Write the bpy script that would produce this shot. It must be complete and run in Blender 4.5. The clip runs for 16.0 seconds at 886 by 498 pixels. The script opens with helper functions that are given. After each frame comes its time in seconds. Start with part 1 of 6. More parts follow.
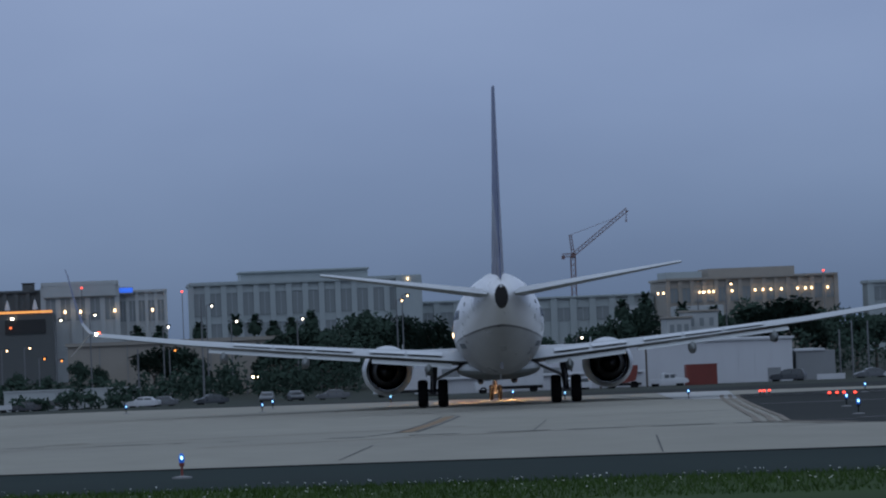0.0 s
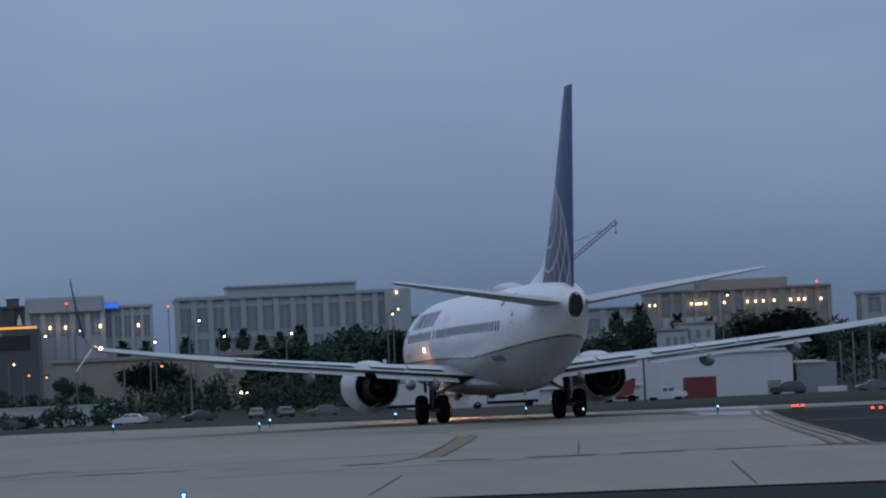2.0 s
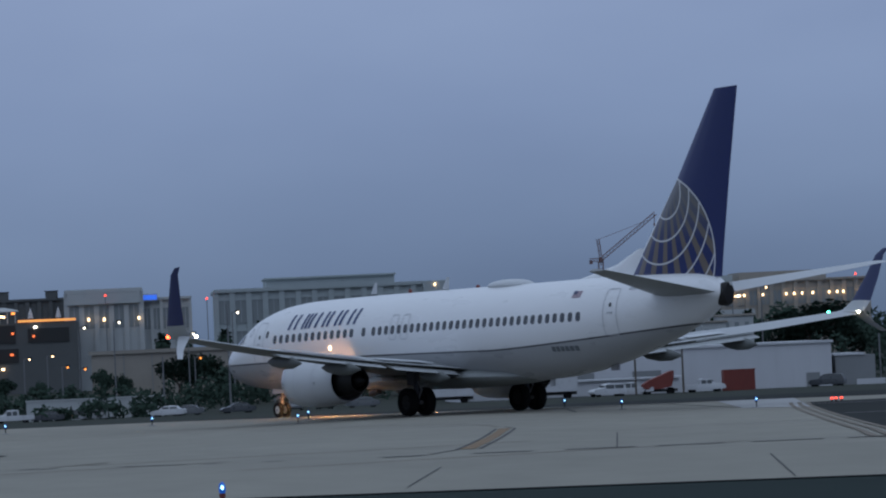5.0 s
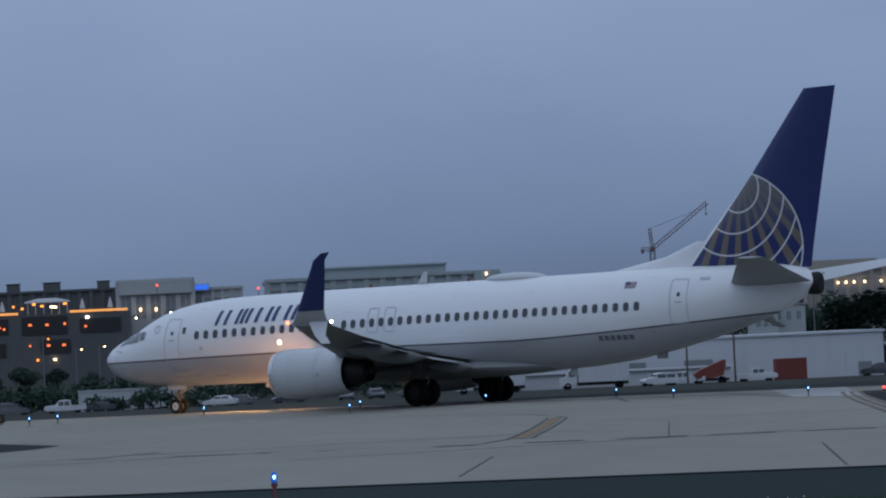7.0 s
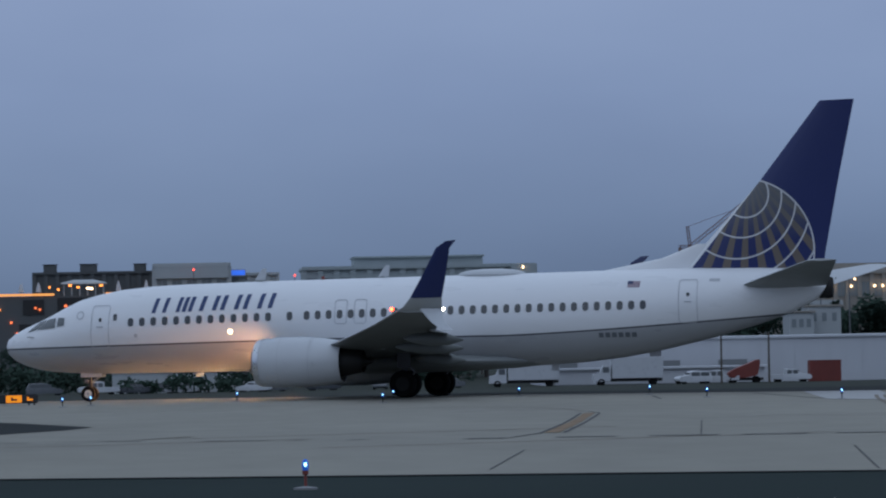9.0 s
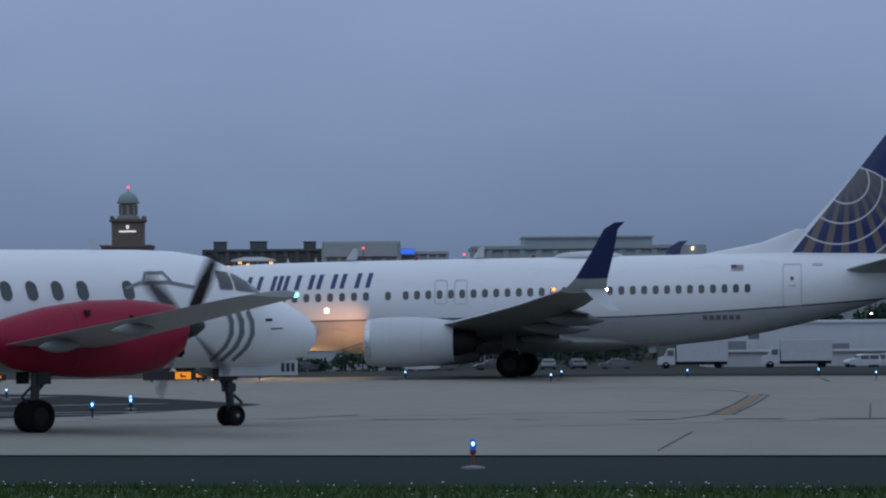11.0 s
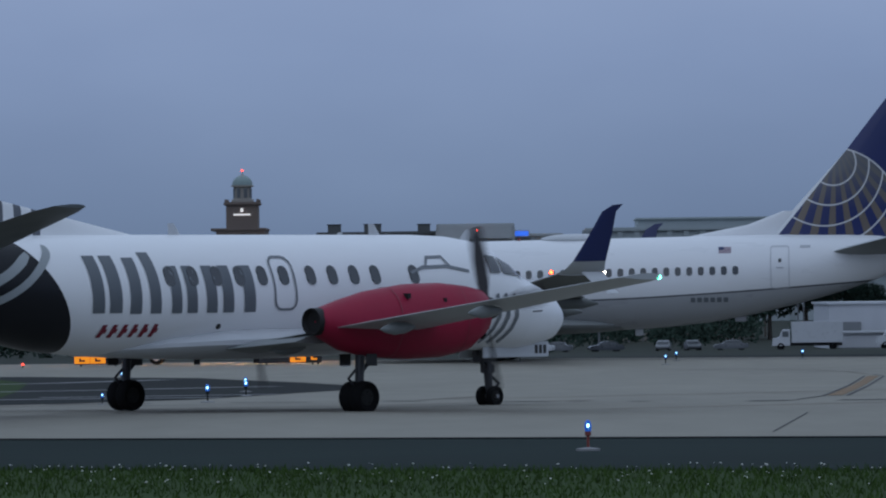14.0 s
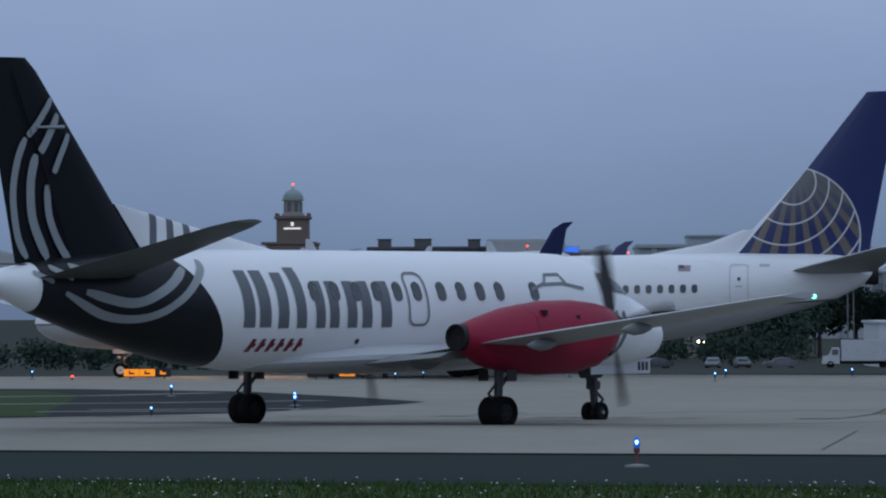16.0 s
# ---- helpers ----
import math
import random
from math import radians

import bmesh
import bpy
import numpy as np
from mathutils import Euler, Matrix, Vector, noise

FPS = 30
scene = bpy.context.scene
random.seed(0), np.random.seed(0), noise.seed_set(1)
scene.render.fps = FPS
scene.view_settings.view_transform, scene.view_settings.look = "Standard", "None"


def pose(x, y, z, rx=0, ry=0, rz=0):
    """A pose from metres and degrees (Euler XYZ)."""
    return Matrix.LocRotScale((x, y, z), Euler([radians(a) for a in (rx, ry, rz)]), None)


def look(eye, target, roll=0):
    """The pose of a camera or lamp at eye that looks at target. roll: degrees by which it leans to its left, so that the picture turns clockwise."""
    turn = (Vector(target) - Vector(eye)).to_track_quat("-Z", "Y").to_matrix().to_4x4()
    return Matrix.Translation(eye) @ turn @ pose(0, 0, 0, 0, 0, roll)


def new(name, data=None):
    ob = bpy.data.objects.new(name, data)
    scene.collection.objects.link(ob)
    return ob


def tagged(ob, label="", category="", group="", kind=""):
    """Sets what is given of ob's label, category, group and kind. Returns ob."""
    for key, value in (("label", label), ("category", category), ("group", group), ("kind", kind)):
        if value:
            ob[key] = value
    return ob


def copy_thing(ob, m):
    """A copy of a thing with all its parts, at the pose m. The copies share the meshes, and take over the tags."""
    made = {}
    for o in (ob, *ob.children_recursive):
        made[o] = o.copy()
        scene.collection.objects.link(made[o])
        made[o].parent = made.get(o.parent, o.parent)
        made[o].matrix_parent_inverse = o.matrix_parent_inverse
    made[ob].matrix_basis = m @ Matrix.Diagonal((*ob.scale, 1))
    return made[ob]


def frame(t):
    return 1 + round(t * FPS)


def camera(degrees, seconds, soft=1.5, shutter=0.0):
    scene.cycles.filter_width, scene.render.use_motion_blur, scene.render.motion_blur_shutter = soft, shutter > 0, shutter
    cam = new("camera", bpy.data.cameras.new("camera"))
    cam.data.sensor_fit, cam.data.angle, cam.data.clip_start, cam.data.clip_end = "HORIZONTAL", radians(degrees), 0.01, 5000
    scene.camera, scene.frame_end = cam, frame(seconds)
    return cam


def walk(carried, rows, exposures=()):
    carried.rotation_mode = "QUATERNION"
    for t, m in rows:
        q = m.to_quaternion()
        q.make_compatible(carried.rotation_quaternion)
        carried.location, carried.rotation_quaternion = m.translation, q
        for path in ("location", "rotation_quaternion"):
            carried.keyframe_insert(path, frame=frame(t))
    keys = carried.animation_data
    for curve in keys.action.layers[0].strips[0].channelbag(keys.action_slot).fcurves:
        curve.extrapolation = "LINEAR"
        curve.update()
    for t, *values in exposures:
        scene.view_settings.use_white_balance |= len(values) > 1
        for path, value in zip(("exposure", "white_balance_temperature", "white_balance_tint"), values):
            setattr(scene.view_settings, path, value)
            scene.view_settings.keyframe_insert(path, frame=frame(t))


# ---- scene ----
EYE_Z = 3.03


def aim(yaw, pitch, roll, back=0.0):
    """A camera pose at the standpoint, with yaw to the right, pitch up and roll in degrees."""
    eye = Vector((0, -back, EYE_Z))
    y, p = radians(yaw), radians(pitch)
    return look(eye, eye + Vector((math.sin(y) * math.cos(p), math.cos(y) * math.cos(p), math.sin(p))), roll)


cam = camera(10.9, 16.0, soft=2.1, shutter=0.2)
walk(cam, [
    (0.0, aim(4.207, 1.080, -2.262, 13.50)),
    (0.5, aim(4.310, 1.116, -2.484, 7.60)),
    (1.0, aim(4.448, 1.203, -2.424, 3.40)),
    (1.5, aim(4.478, 1.232, -2.445, 1.00)),
    (2.0, aim(4.399, 1.246, -2.590)),
    (2.5, aim(4.423, 1.252, -2.602)),
    (3.0, aim(4.294, 1.269, -2.556)),
    (3.5, aim(4.244, 1.426, -2.508)),
    (4.0, aim(3.945, 1.154, -2.567)),
    (4.2, aim(3.938, 1.160, -2.567)),
    (6.3, aim(3.603, 1.183, -2.327)),
    (6.5, aim(3.463, 1.156, -2.327)),
    (7.0, aim(3.279, 1.068, -2.622)),
    (7.5, aim(3.216, 0.857, -2.261)),
    (8.0, aim(3.014, 0.827, -2.124)),
    (8.5, aim(3.243, 0.970, -1.393)),
    (9.0, aim(2.816, 0.980, -1.046)),
    (9.2, aim(2.303, 1.022, -1.030)),
    (11.3, aim(0.610, 0.723, -0.490)),
    (11.5, aim(0.503, 0.713, -0.493)),
    (12.0, aim(0.125, 0.825, -0.668)),
    (12.5, aim(0.000, 0.680, -0.757)),
    (13.0, aim(-0.138, 0.707, -0.698)),
    (13.5, aim(-0.369, 0.731, -0.785)),
    (14.0, aim(-0.688, 0.554, -0.741)),
    (14.5, aim(-0.792, 0.599, -0.733)),
    (15.0, aim(-0.887, 0.720, -0.611)),
    (15.5, aim(-1.099, 0.737, -0.575)),
    (16.0, aim(-1.305, 0.747, -0.290)),
], exposures=[(0.0, 0.03), (2.0, -0.01), (9.0, 0.02), (12.5, 0.04), (14.8, 0.07), (16.0, 0.17)])

# ---- light: an overcast evening sky, brightest overhead ----
world = bpy.data.worlds.new("evening_sky")
scene.world = world
world.use_nodes = True
wn, wl = world.node_tree.nodes, world.node_tree.links
wn.clear()
w_out, w_bg = wn.new("ShaderNodeOutputWorld"), wn.new("ShaderNodeBackground")
w_co, w_sep, w_ramp = wn.new("ShaderNodeTexCoord"), wn.new("ShaderNodeSeparateXYZ"), wn.new("ShaderNodeValToRGB")
w_map, w_noise, w_mix = wn.new("ShaderNodeMapping"), wn.new("ShaderNodeTexNoise"), wn.new("ShaderNodeMixRGB")
w_map.inputs["Scale"].default_value = (6, 6, 15)
w_noise.inputs["Scale"].default_value, w_noise.inputs["Detail"].default_value = 1.6, 4
w_noise.inputs["Roughness"].default_value = 0.45
stops = w_ramp.color_ramp
stops.elements[0].position, stops.elements[0].color = 0.0, (0.105, 0.153, 0.248, 1)
stops.elements[1].position, stops.elements[1].color = 1.0, (0.475, 0.6, 0.8, 1)
for at, col in ((0.022, (0.157, 0.222, 0.356, 1)), (0.05, (0.214, 0.291, 0.464, 1)), (0.09, (0.25, 0.328, 0.516, 1)), (0.4, (0.39, 0.495, 0.69, 1))):
    e = stops.elements.new(at)
    e.color = col
w_mix.blend_type = "SOFT_LIGHT"
w_mix.inputs[0].default_value = 0.24
wl.new(w_co.outputs["Generated"], w_sep.inputs[0])
wl.new(w_sep.outputs["Z"], w_ramp.inputs[0])
wl.new(w_co.outputs["Generated"], w_map.inputs[0])
wl.new(w_map.outputs[0], w_noise.inputs["Vector"])
wl.new(w_ramp.outputs[0], w_mix.inputs[1])
wl.new(w_noise.outputs["Fac"], w_mix.inputs[2])
wl.new(w_mix.outputs[0], w_bg.inputs["Color"])
wl.new(w_bg.outputs[0], w_out.inputs[0])
w_bg.inputs["Strength"].default_value = 1.0

sun = new("sun", bpy.data.lights.new("sun", "SUN"))
sun.data.energy, sun.data.angle, sun.data.color = 0.12, radians(50), (0.92, 0.95, 1.0)
sun.matrix_world = look((-40, -60, 110), (0, 60, 0))


# ---- materials ----
def graph(name):
    m = bpy.data.materials.new(name)
    m.use_nodes = True
    return m, m.node_tree.nodes, m.node_tree.links, m.node_tree.nodes["Principled BSDF"]


def math_node(n, l, op, a, b=None, clamp=False):
    q = n.new("ShaderNodeMath")
    q.operation, q.use_clamp = op, clamp
    for i, v in enumerate((a, b)):
        if v is None:
            continue
        if isinstance(v, (int, float)):
            q.inputs[i].default_value = v
        else:
            l.new(v, q.inputs[i])
    return q.outputs[0]


def blend(n, l, fac, a, b):
    q = n.new("ShaderNodeMixRGB")
    for i, v in enumerate((fac, a, b)):
        if isinstance(v, (int, float)):
            q.inputs[i].default_value = v
        elif isinstance(v, tuple):
            q.inputs[i].default_value = (*v, 1)
        else:
            l.new(v, q.inputs[i])
    return q.outputs[0]


def weather(n, l, p, col, rough, scale, amount, bump=0.0, streak=(1, 1, 1)):
    """Grain and broad stains over a colour (tuple or socket)."""
    co, mp = n.new("ShaderNodeTexCoord"), n.new("ShaderNodeMapping")
    mp.inputs["Scale"].default_value = streak
    l.new(co.outputs["Object"], mp.inputs[0])
    fine, broad = n.new("ShaderNodeTexNoise"), n.new("ShaderNodeTexNoise")
    fine.inputs["Scale"].default_value, broad.inputs["Scale"].default_value = scale, scale * 0.09
    fine.inputs["Detail"].default_value, broad.inputs["Detail"].default_value = 5, 3
    l.new(mp.outputs[0], fine.inputs["Vector"])
    l.new(mp.outputs[0], broad.inputs["Vector"])
    both = math_node(n, l, "ADD", math_node(n, l, "MULTIPLY", fine.outputs["Fac"], 0.45), math_node(n, l, "MULTIPLY", broad.outputs["Fac"], 0.55))
    k = math_node(n, l, "ADD", math_node(n, l, "MULTIPLY", math_node(n, l, "SUBTRACT", both, 0.5), amount * 3.2), 1.0)
    hue = n.new("ShaderNodeHueSaturation")
    if isinstance(col, tuple):
        hue.inputs["Color"].default_value = (*col, 1)
    else:
        l.new(col, hue.inputs["Color"])
    l.new(k, hue.inputs["Value"])
    l.new(hue.outputs[0], p.inputs["Base Color"])
    r = math_node(n, l, "ADD", math_node(n, l, "MULTIPLY", fine.outputs["Fac"], 0.2), rough - 0.1, True)
    l.new(r, p.inputs["Roughness"])
    if bump:
        b = n.new("ShaderNodeBump")
        b.inputs["Strength"].default_value = bump
        b.inputs["Distance"].default_value = 0.02
        l.new(fine.outputs["Fac"], b.inputs["Height"])
        l.new(b.outputs[0], p.inputs["Normal"])


def surface(name, col, rough=0.6, scale=3.0, amount=0.12, metal=0.0, bump=0.0, streak=(1, 1, 1)):
    m, n, l, p = graph(name)
    p.inputs["Metallic"].default_value = metal
    weather(n, l, p, col, rough, scale, amount, bump, streak)
    return m


def matt(m):
    m.node_tree.nodes["Principled BSDF"].inputs["Specular IOR Level"].default_value = 0.08
    return m


def glow(name, col, strength):
    m, n, l, p = graph(name)
    p.inputs["Base Color"].default_value = (*col, 1)
    p.inputs["Emission Color"].default_value = (*col, 1)
    p.inputs["Emission Strength"].default_value = strength
    return m


def glass(name, col, rough=0.08):
    m, n, l, p = graph(name)
    p.inputs["Base Color"].default_value = (*col, 1)
    p.inputs["Roughness"].default_value = rough
    p.inputs["Specular IOR Level"].default_value = 0.8
    return m


CONCRETE = matt(surface("pale_concrete", (0.262, 0.247, 0.208), 0.9, 0.7, 0.24, bump=0.2, streak=(1, 0.35, 1)))
SHOULDER = matt(surface("dark_asphalt", (0.0175, 0.028, 0.025), 0.95, 0.8, 0.4, bump=0.3))
PATCH = matt(surface("worn_asphalt", (0.022, 0.0245, 0.0225), 0.9, 0.6, 0.25, bump=0.2))
FIELD = matt(surface("dull_turf", (0.04, 0.045, 0.036), 1.0, 0.5, 0.35, bump=0.5))
TURF = matt(surface("evening_grass", (0.034, 0.058, 0.018), 0.95, 2.0, 0.4, bump=0.6))
BLADE = matt(surface("grass_blades", (0.042, 0.076, 0.018), 0.8, 3.0, 0.4))
PETAL = surface("white_clover_flowers", (0.8, 0.8, 0.74), 0.8, 3.0, 0.1)
SEAL = surface("joint_sealant", (0.05, 0.048, 0.045), 0.9, 2.0, 0.2)
LINE_YELLOW = surface("faded_yellow_paint", (0.19, 0.115, 0.05), 0.8, 1.2, 0.3)
CRACK_BLACK = matt(surface("dark_edge_gap", (0.006, 0.0065, 0.007), 0.95, 1.0, 0.3))
LINE_BROWN = surface("worn_line_paint", (0.16, 0.13, 0.095), 0.85, 1.0, 0.3)
LINE_STAIN = surface("stained_concrete", (0.262, 0.243, 0.205), 0.9, 1.0, 0.3)
LINE_WHITE = surface("worn_white_paint", (0.22, 0.22, 0.22), 0.8, 1.0, 0.3)
PALE_SLAB = surface("newer_concrete", (0.34, 0.335, 0.325), 0.8, 1.0, 0.1)
RUBBER = matt(surface("tyre_rubber", (0.009, 0.009, 0.0095), 0.9, 8.0, 0.2))
HUB = surface("wheel_hub_metal", (0.022, 0.022, 0.021), 0.7, 6.0, 0.15, metal=0.6)
# Nose wheel hub: warm lamplight is put into its pale colour.
LIT_HUB = surface("pale_wheel_hub", (0.72, 0.68, 0.6), 0.5, 6.0, 0.15)
STEEL = surface("gear_steel", (0.3, 0.3, 0.31), 0.45, 6.0, 0.2, metal=0.5)
DARK_STEEL = surface("dark_gear_steel", (0.05, 0.05, 0.055), 0.5, 6.0, 0.2, metal=0.4)
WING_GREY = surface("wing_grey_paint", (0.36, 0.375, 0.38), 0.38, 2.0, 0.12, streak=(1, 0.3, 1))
# Darker copy of the wing grey; the underside's shade is in the colour.
LOWER_SHADE = surface("oily_lower_wing_grey", (0.11, 0.12, 0.117), 0.5, 2.5, 0.3, streak=(0.3, 1, 1))
# Lighter copy of the stabiliser grey, with sky light in the colour.
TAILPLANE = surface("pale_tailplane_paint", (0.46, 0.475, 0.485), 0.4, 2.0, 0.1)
CROWN_WHITE = surface("white_fillet_paint", (0.74, 0.745, 0.755), 0.32, 1.5, 0.06)
FLAG_BLUE = surface("flag_blue_paint", (0.03, 0.045, 0.12), 0.5, 4.0, 0.1)
# Stabiliser underside grey, darkened for shade; fairings and a flap share it.
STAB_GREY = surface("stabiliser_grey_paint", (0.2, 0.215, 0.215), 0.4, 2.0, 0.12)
BARE_METAL = surface("polished_leading_edge", (0.62, 0.63, 0.65), 0.3, 4.0, 0.08, metal=0.85)
COWL_WHITE = surface("cowl_white_paint", (0.5, 0.515, 0.53), 0.35, 1.2, 0.07)
SOOT = surface("sooty_exhaust_metal", (0.014, 0.013, 0.013), 0.6, 5.0, 0.3, metal=0.4)
NAVY = surface("navy_paint", (0.008, 0.017, 0.085), 0.35, 1.5, 0.12)
LETTER_BLUE = surface("letter_blue_paint", (0.02, 0.045, 0.14), 0.4, 3.0, 0.08)
LETTER_GREY = surface("letter_grey_paint", (0.12, 0.135, 0.15), 0.45, 3.0, 0.1)
LETTER_RED = surface("letter_red_paint", (0.2, 0.012, 0.03), 0.45, 3.0, 0.1)
SEAM_GREY = surface("door_seam_grey", (0.45, 0.46, 0.48), 0.5, 3.0, 0.1)
SWEEP_GREY = surface("silver_sweep_paint", (0.27, 0.295, 0.3), 0.45, 3.0, 0.1)
BAND_GREY = surface("grey_band_paint", (0.17, 0.185, 0.2), 0.45, 3.0, 0.1)
CABIN_GLASS = glass("dark_cabin_window", (0.03, 0.035, 0.042), 0.15)
COCKPIT_GLASS = glass("cockpit_glass", (0.085, 0.095, 0.1), 0.1)
MAGENTA = surface("raspberry_red_paint", (0.26, 0.008, 0.034), 0.5, 1.6, 0.22)
BLADE_BLACK = surface("propeller_black", (0.02, 0.02, 0.022), 0.5, 4.0, 0.2)
FLAG_RED = surface("flag_red_white", (0.32, 0.22, 0.27), 0.6, 4.0, 0.1)
LANDING = glow("landing_lamp_lens", (1.0, 0.48, 0.22), 640.0)
# Lens of the belly lamps, which are added for the ground glow.
ADDED_LAMP = glow("taxi_lamp_lens", (1.0, 0.56, 0.26), 17000.0)
CABIN_SPOT = glow("logo_lamp_lens", (1.0, 0.68, 0.36), 9.0)
TAIL_WHITE = glow("white_position_lamp", (1.0, 0.86, 0.66), 30.0)
NAV_RED = glow("red_position_lamp", (1.0, 0.07, 0.02), 14.0)
NAV_GREEN = glow("green_position_lamp", (0.1, 1.0, 0.55), 9.0)
BLUE_LENS = glow("blue_edge_lamp", (0.012, 0.13, 0.6), 0.3)
BLUE_CORE = glow("bright_blue_filament", (0.4, 0.85, 1.0), 3.2)
RED_LENS = glow("red_obstruction_lamp", (1.0, 0.07, 0.04), 3.0)
WARM_LENS = glow("warm_street_lamp", (1.0, 0.68, 0.38), 4.5)
ORANGE_LENS = glow("sodium_street_lamp", (1.0, 0.33, 0.06), 2.2)
EMBER_LENS = glow("red_orange_terrace_lamp", (1.0, 0.2, 0.06), 1.5)
FLOOD_LENS = glow("bright_warm_flood_lamp", (1.0, 0.8, 0.5), 16.0)
WHITE_LENS = glow("white_street_lamp", (1.0, 0.9, 0.74), 6.0)
AMBER_SIGN = glow("lit_amber_sign_face", (1.0, 0.3, 0.01), 0.6)
BLUE_SIGN = glow("lit_blue_sign_face", (0.05, 0.2, 1.0), 0.55)
TERRACE_GLOW = glow("terrace_strip_lamp", (1.0, 0.4, 0.1), 0.85)
LIT_SIGN = glow("lit_white_sign", (1.0, 0.96, 0.92), 0.55)
# Grey and pale stone are lightened and greyed to include distance haze.
STONE_GREY = surface("grey_precast_stone", (0.34, 0.38, 0.385), 0.8, 0.4, 0.1)
STONE_PALE = surface("pale_precast_stone", (0.4, 0.42, 0.42), 0.8, 0.4, 0.1)
STONE_TAN = surface("tan_stucco", (0.3, 0.275, 0.24), 0.85, 0.4, 0.12)
HOTEL_WALL = surface("dark_stucco", (0.1, 0.105, 0.105), 0.85, 0.4, 0.15)
BRICK_BROWN = surface("brown_brick", (0.17, 0.132, 0.11), 0.85, 1.5, 0.15)
COPPER = surface("patinated_copper", (0.22, 0.29, 0.28), 0.6, 0.8, 0.15)
DARK_GLASS = glass("dark_vehicle_glass", (0.09, 0.1, 0.105), 0.3)
# Window glass lightened so that distance haze is in its colour.
HAZED_GLASS = glass("grey_facade_glass", (0.2, 0.225, 0.23), 0.35)
SHED_WHITE = surface("white_sheet_metal", (0.52, 0.53, 0.55), 0.6, 0.5, 0.1, streak=(1, 1, 0.2))
SHED_GREY = surface("grey_sheet_metal", (0.22, 0.23, 0.235), 0.7, 0.5, 0.15)
CONTAINER_RED = surface("rust_red_paint", (0.2, 0.045, 0.035), 0.7, 1.0, 0.25)
CAR_WHITE = surface("white_car_paint", (0.5, 0.51, 0.52), 0.3, 2.0, 0.08)
CAR_GREY = surface("grey_car_paint", (0.1, 0.107, 0.113), 0.3, 2.0, 0.1)
CAR_DARK = surface("dark_car_paint", (0.04, 0.045, 0.05), 0.3, 2.0, 0.1)
POLE_GREY = surface("galvanised_pole", (0.17, 0.175, 0.18), 0.5, 3.0, 0.15, metal=0.4)
BARK = surface("grey_bark", (0.1, 0.085, 0.07), 0.9, 3.0, 0.25, bump=0.4)
LEAF = matt(surface("dark_leaves", (0.036, 0.058, 0.044), 0.9, 0.5, 0.2))
PALM_LEAF = matt(surface("palm_leaves", (0.036, 0.058, 0.044), 0.9, 0.8, 0.25))
CRANE_RED = surface("crane_red_paint", (0.17, 0.1, 0.1), 0.6, 1.0, 0.2)
TAIL_GREY = surface("dark_tail_grey", (0.085, 0.095, 0.095), 0.45, 2.0, 0.15)
SIGN_BLACK = surface("black_sign_paint", (0.02, 0.02, 0.02), 0.6, 3.0, 0.1)


def livery_jet():
    """White above, grey belly below a dark cheat line that climbs towards the tail."""
    m, n, l, p = graph("white_and_grey_hull_paint")
    co, sep = n.new("ShaderNodeTexCoord"), n.new("ShaderNodeSeparateXYZ")
    l.new(co.outputs["Object"], sep.inputs[0])
    x, z = sep.outputs["X"], sep.outputs["Z"]
    aft = math_node(n, l, "MAXIMUM", math_node(n, l, "SUBTRACT", -4.0, x), 0.0)
    line = math_node(n, l, "ADD", 2.64, math_node(n, l, "MULTIPLY", math_node(n, l, "POWER", aft, 1.35), 0.024))
    line = math_node(n, l, "SUBTRACT", line, math_node(n, l, "MULTIPLY", math_node(n, l, "MAXIMUM", math_node(n, l, "SUBTRACT", x, 5.0), 0.0), 0.016))
    over = math_node(n, l, "SUBTRACT", z, line)
    white = math_node(n, l, "GREATER_THAN", over, 0.03)
    stripe = math_node(n, l, "LESS_THAN", math_node(n, l, "ABSOLUTE", over), 0.035)
    col = blend(n, l, white, (0.36, 0.37, 0.385), (0.74, 0.745, 0.755))
    col = blend(n, l, stripe, col, (0.07, 0.075, 0.09))
    weather(n, l, p, col, 0.3, 1.3, 0.06, streak=(0.25, 1, 1))
    return m


def circle_field(n, l, u, v, cu, cv):
    a, b = math_node(n, l, "SUBTRACT", u, cu), math_node(n, l, "SUBTRACT", v, cv)
    return math_node(n, l, "SQRT", math_node(n, l, "ADD", math_node(n, l, "MULTIPLY", a, a), math_node(n, l, "MULTIPLY", b, b)))


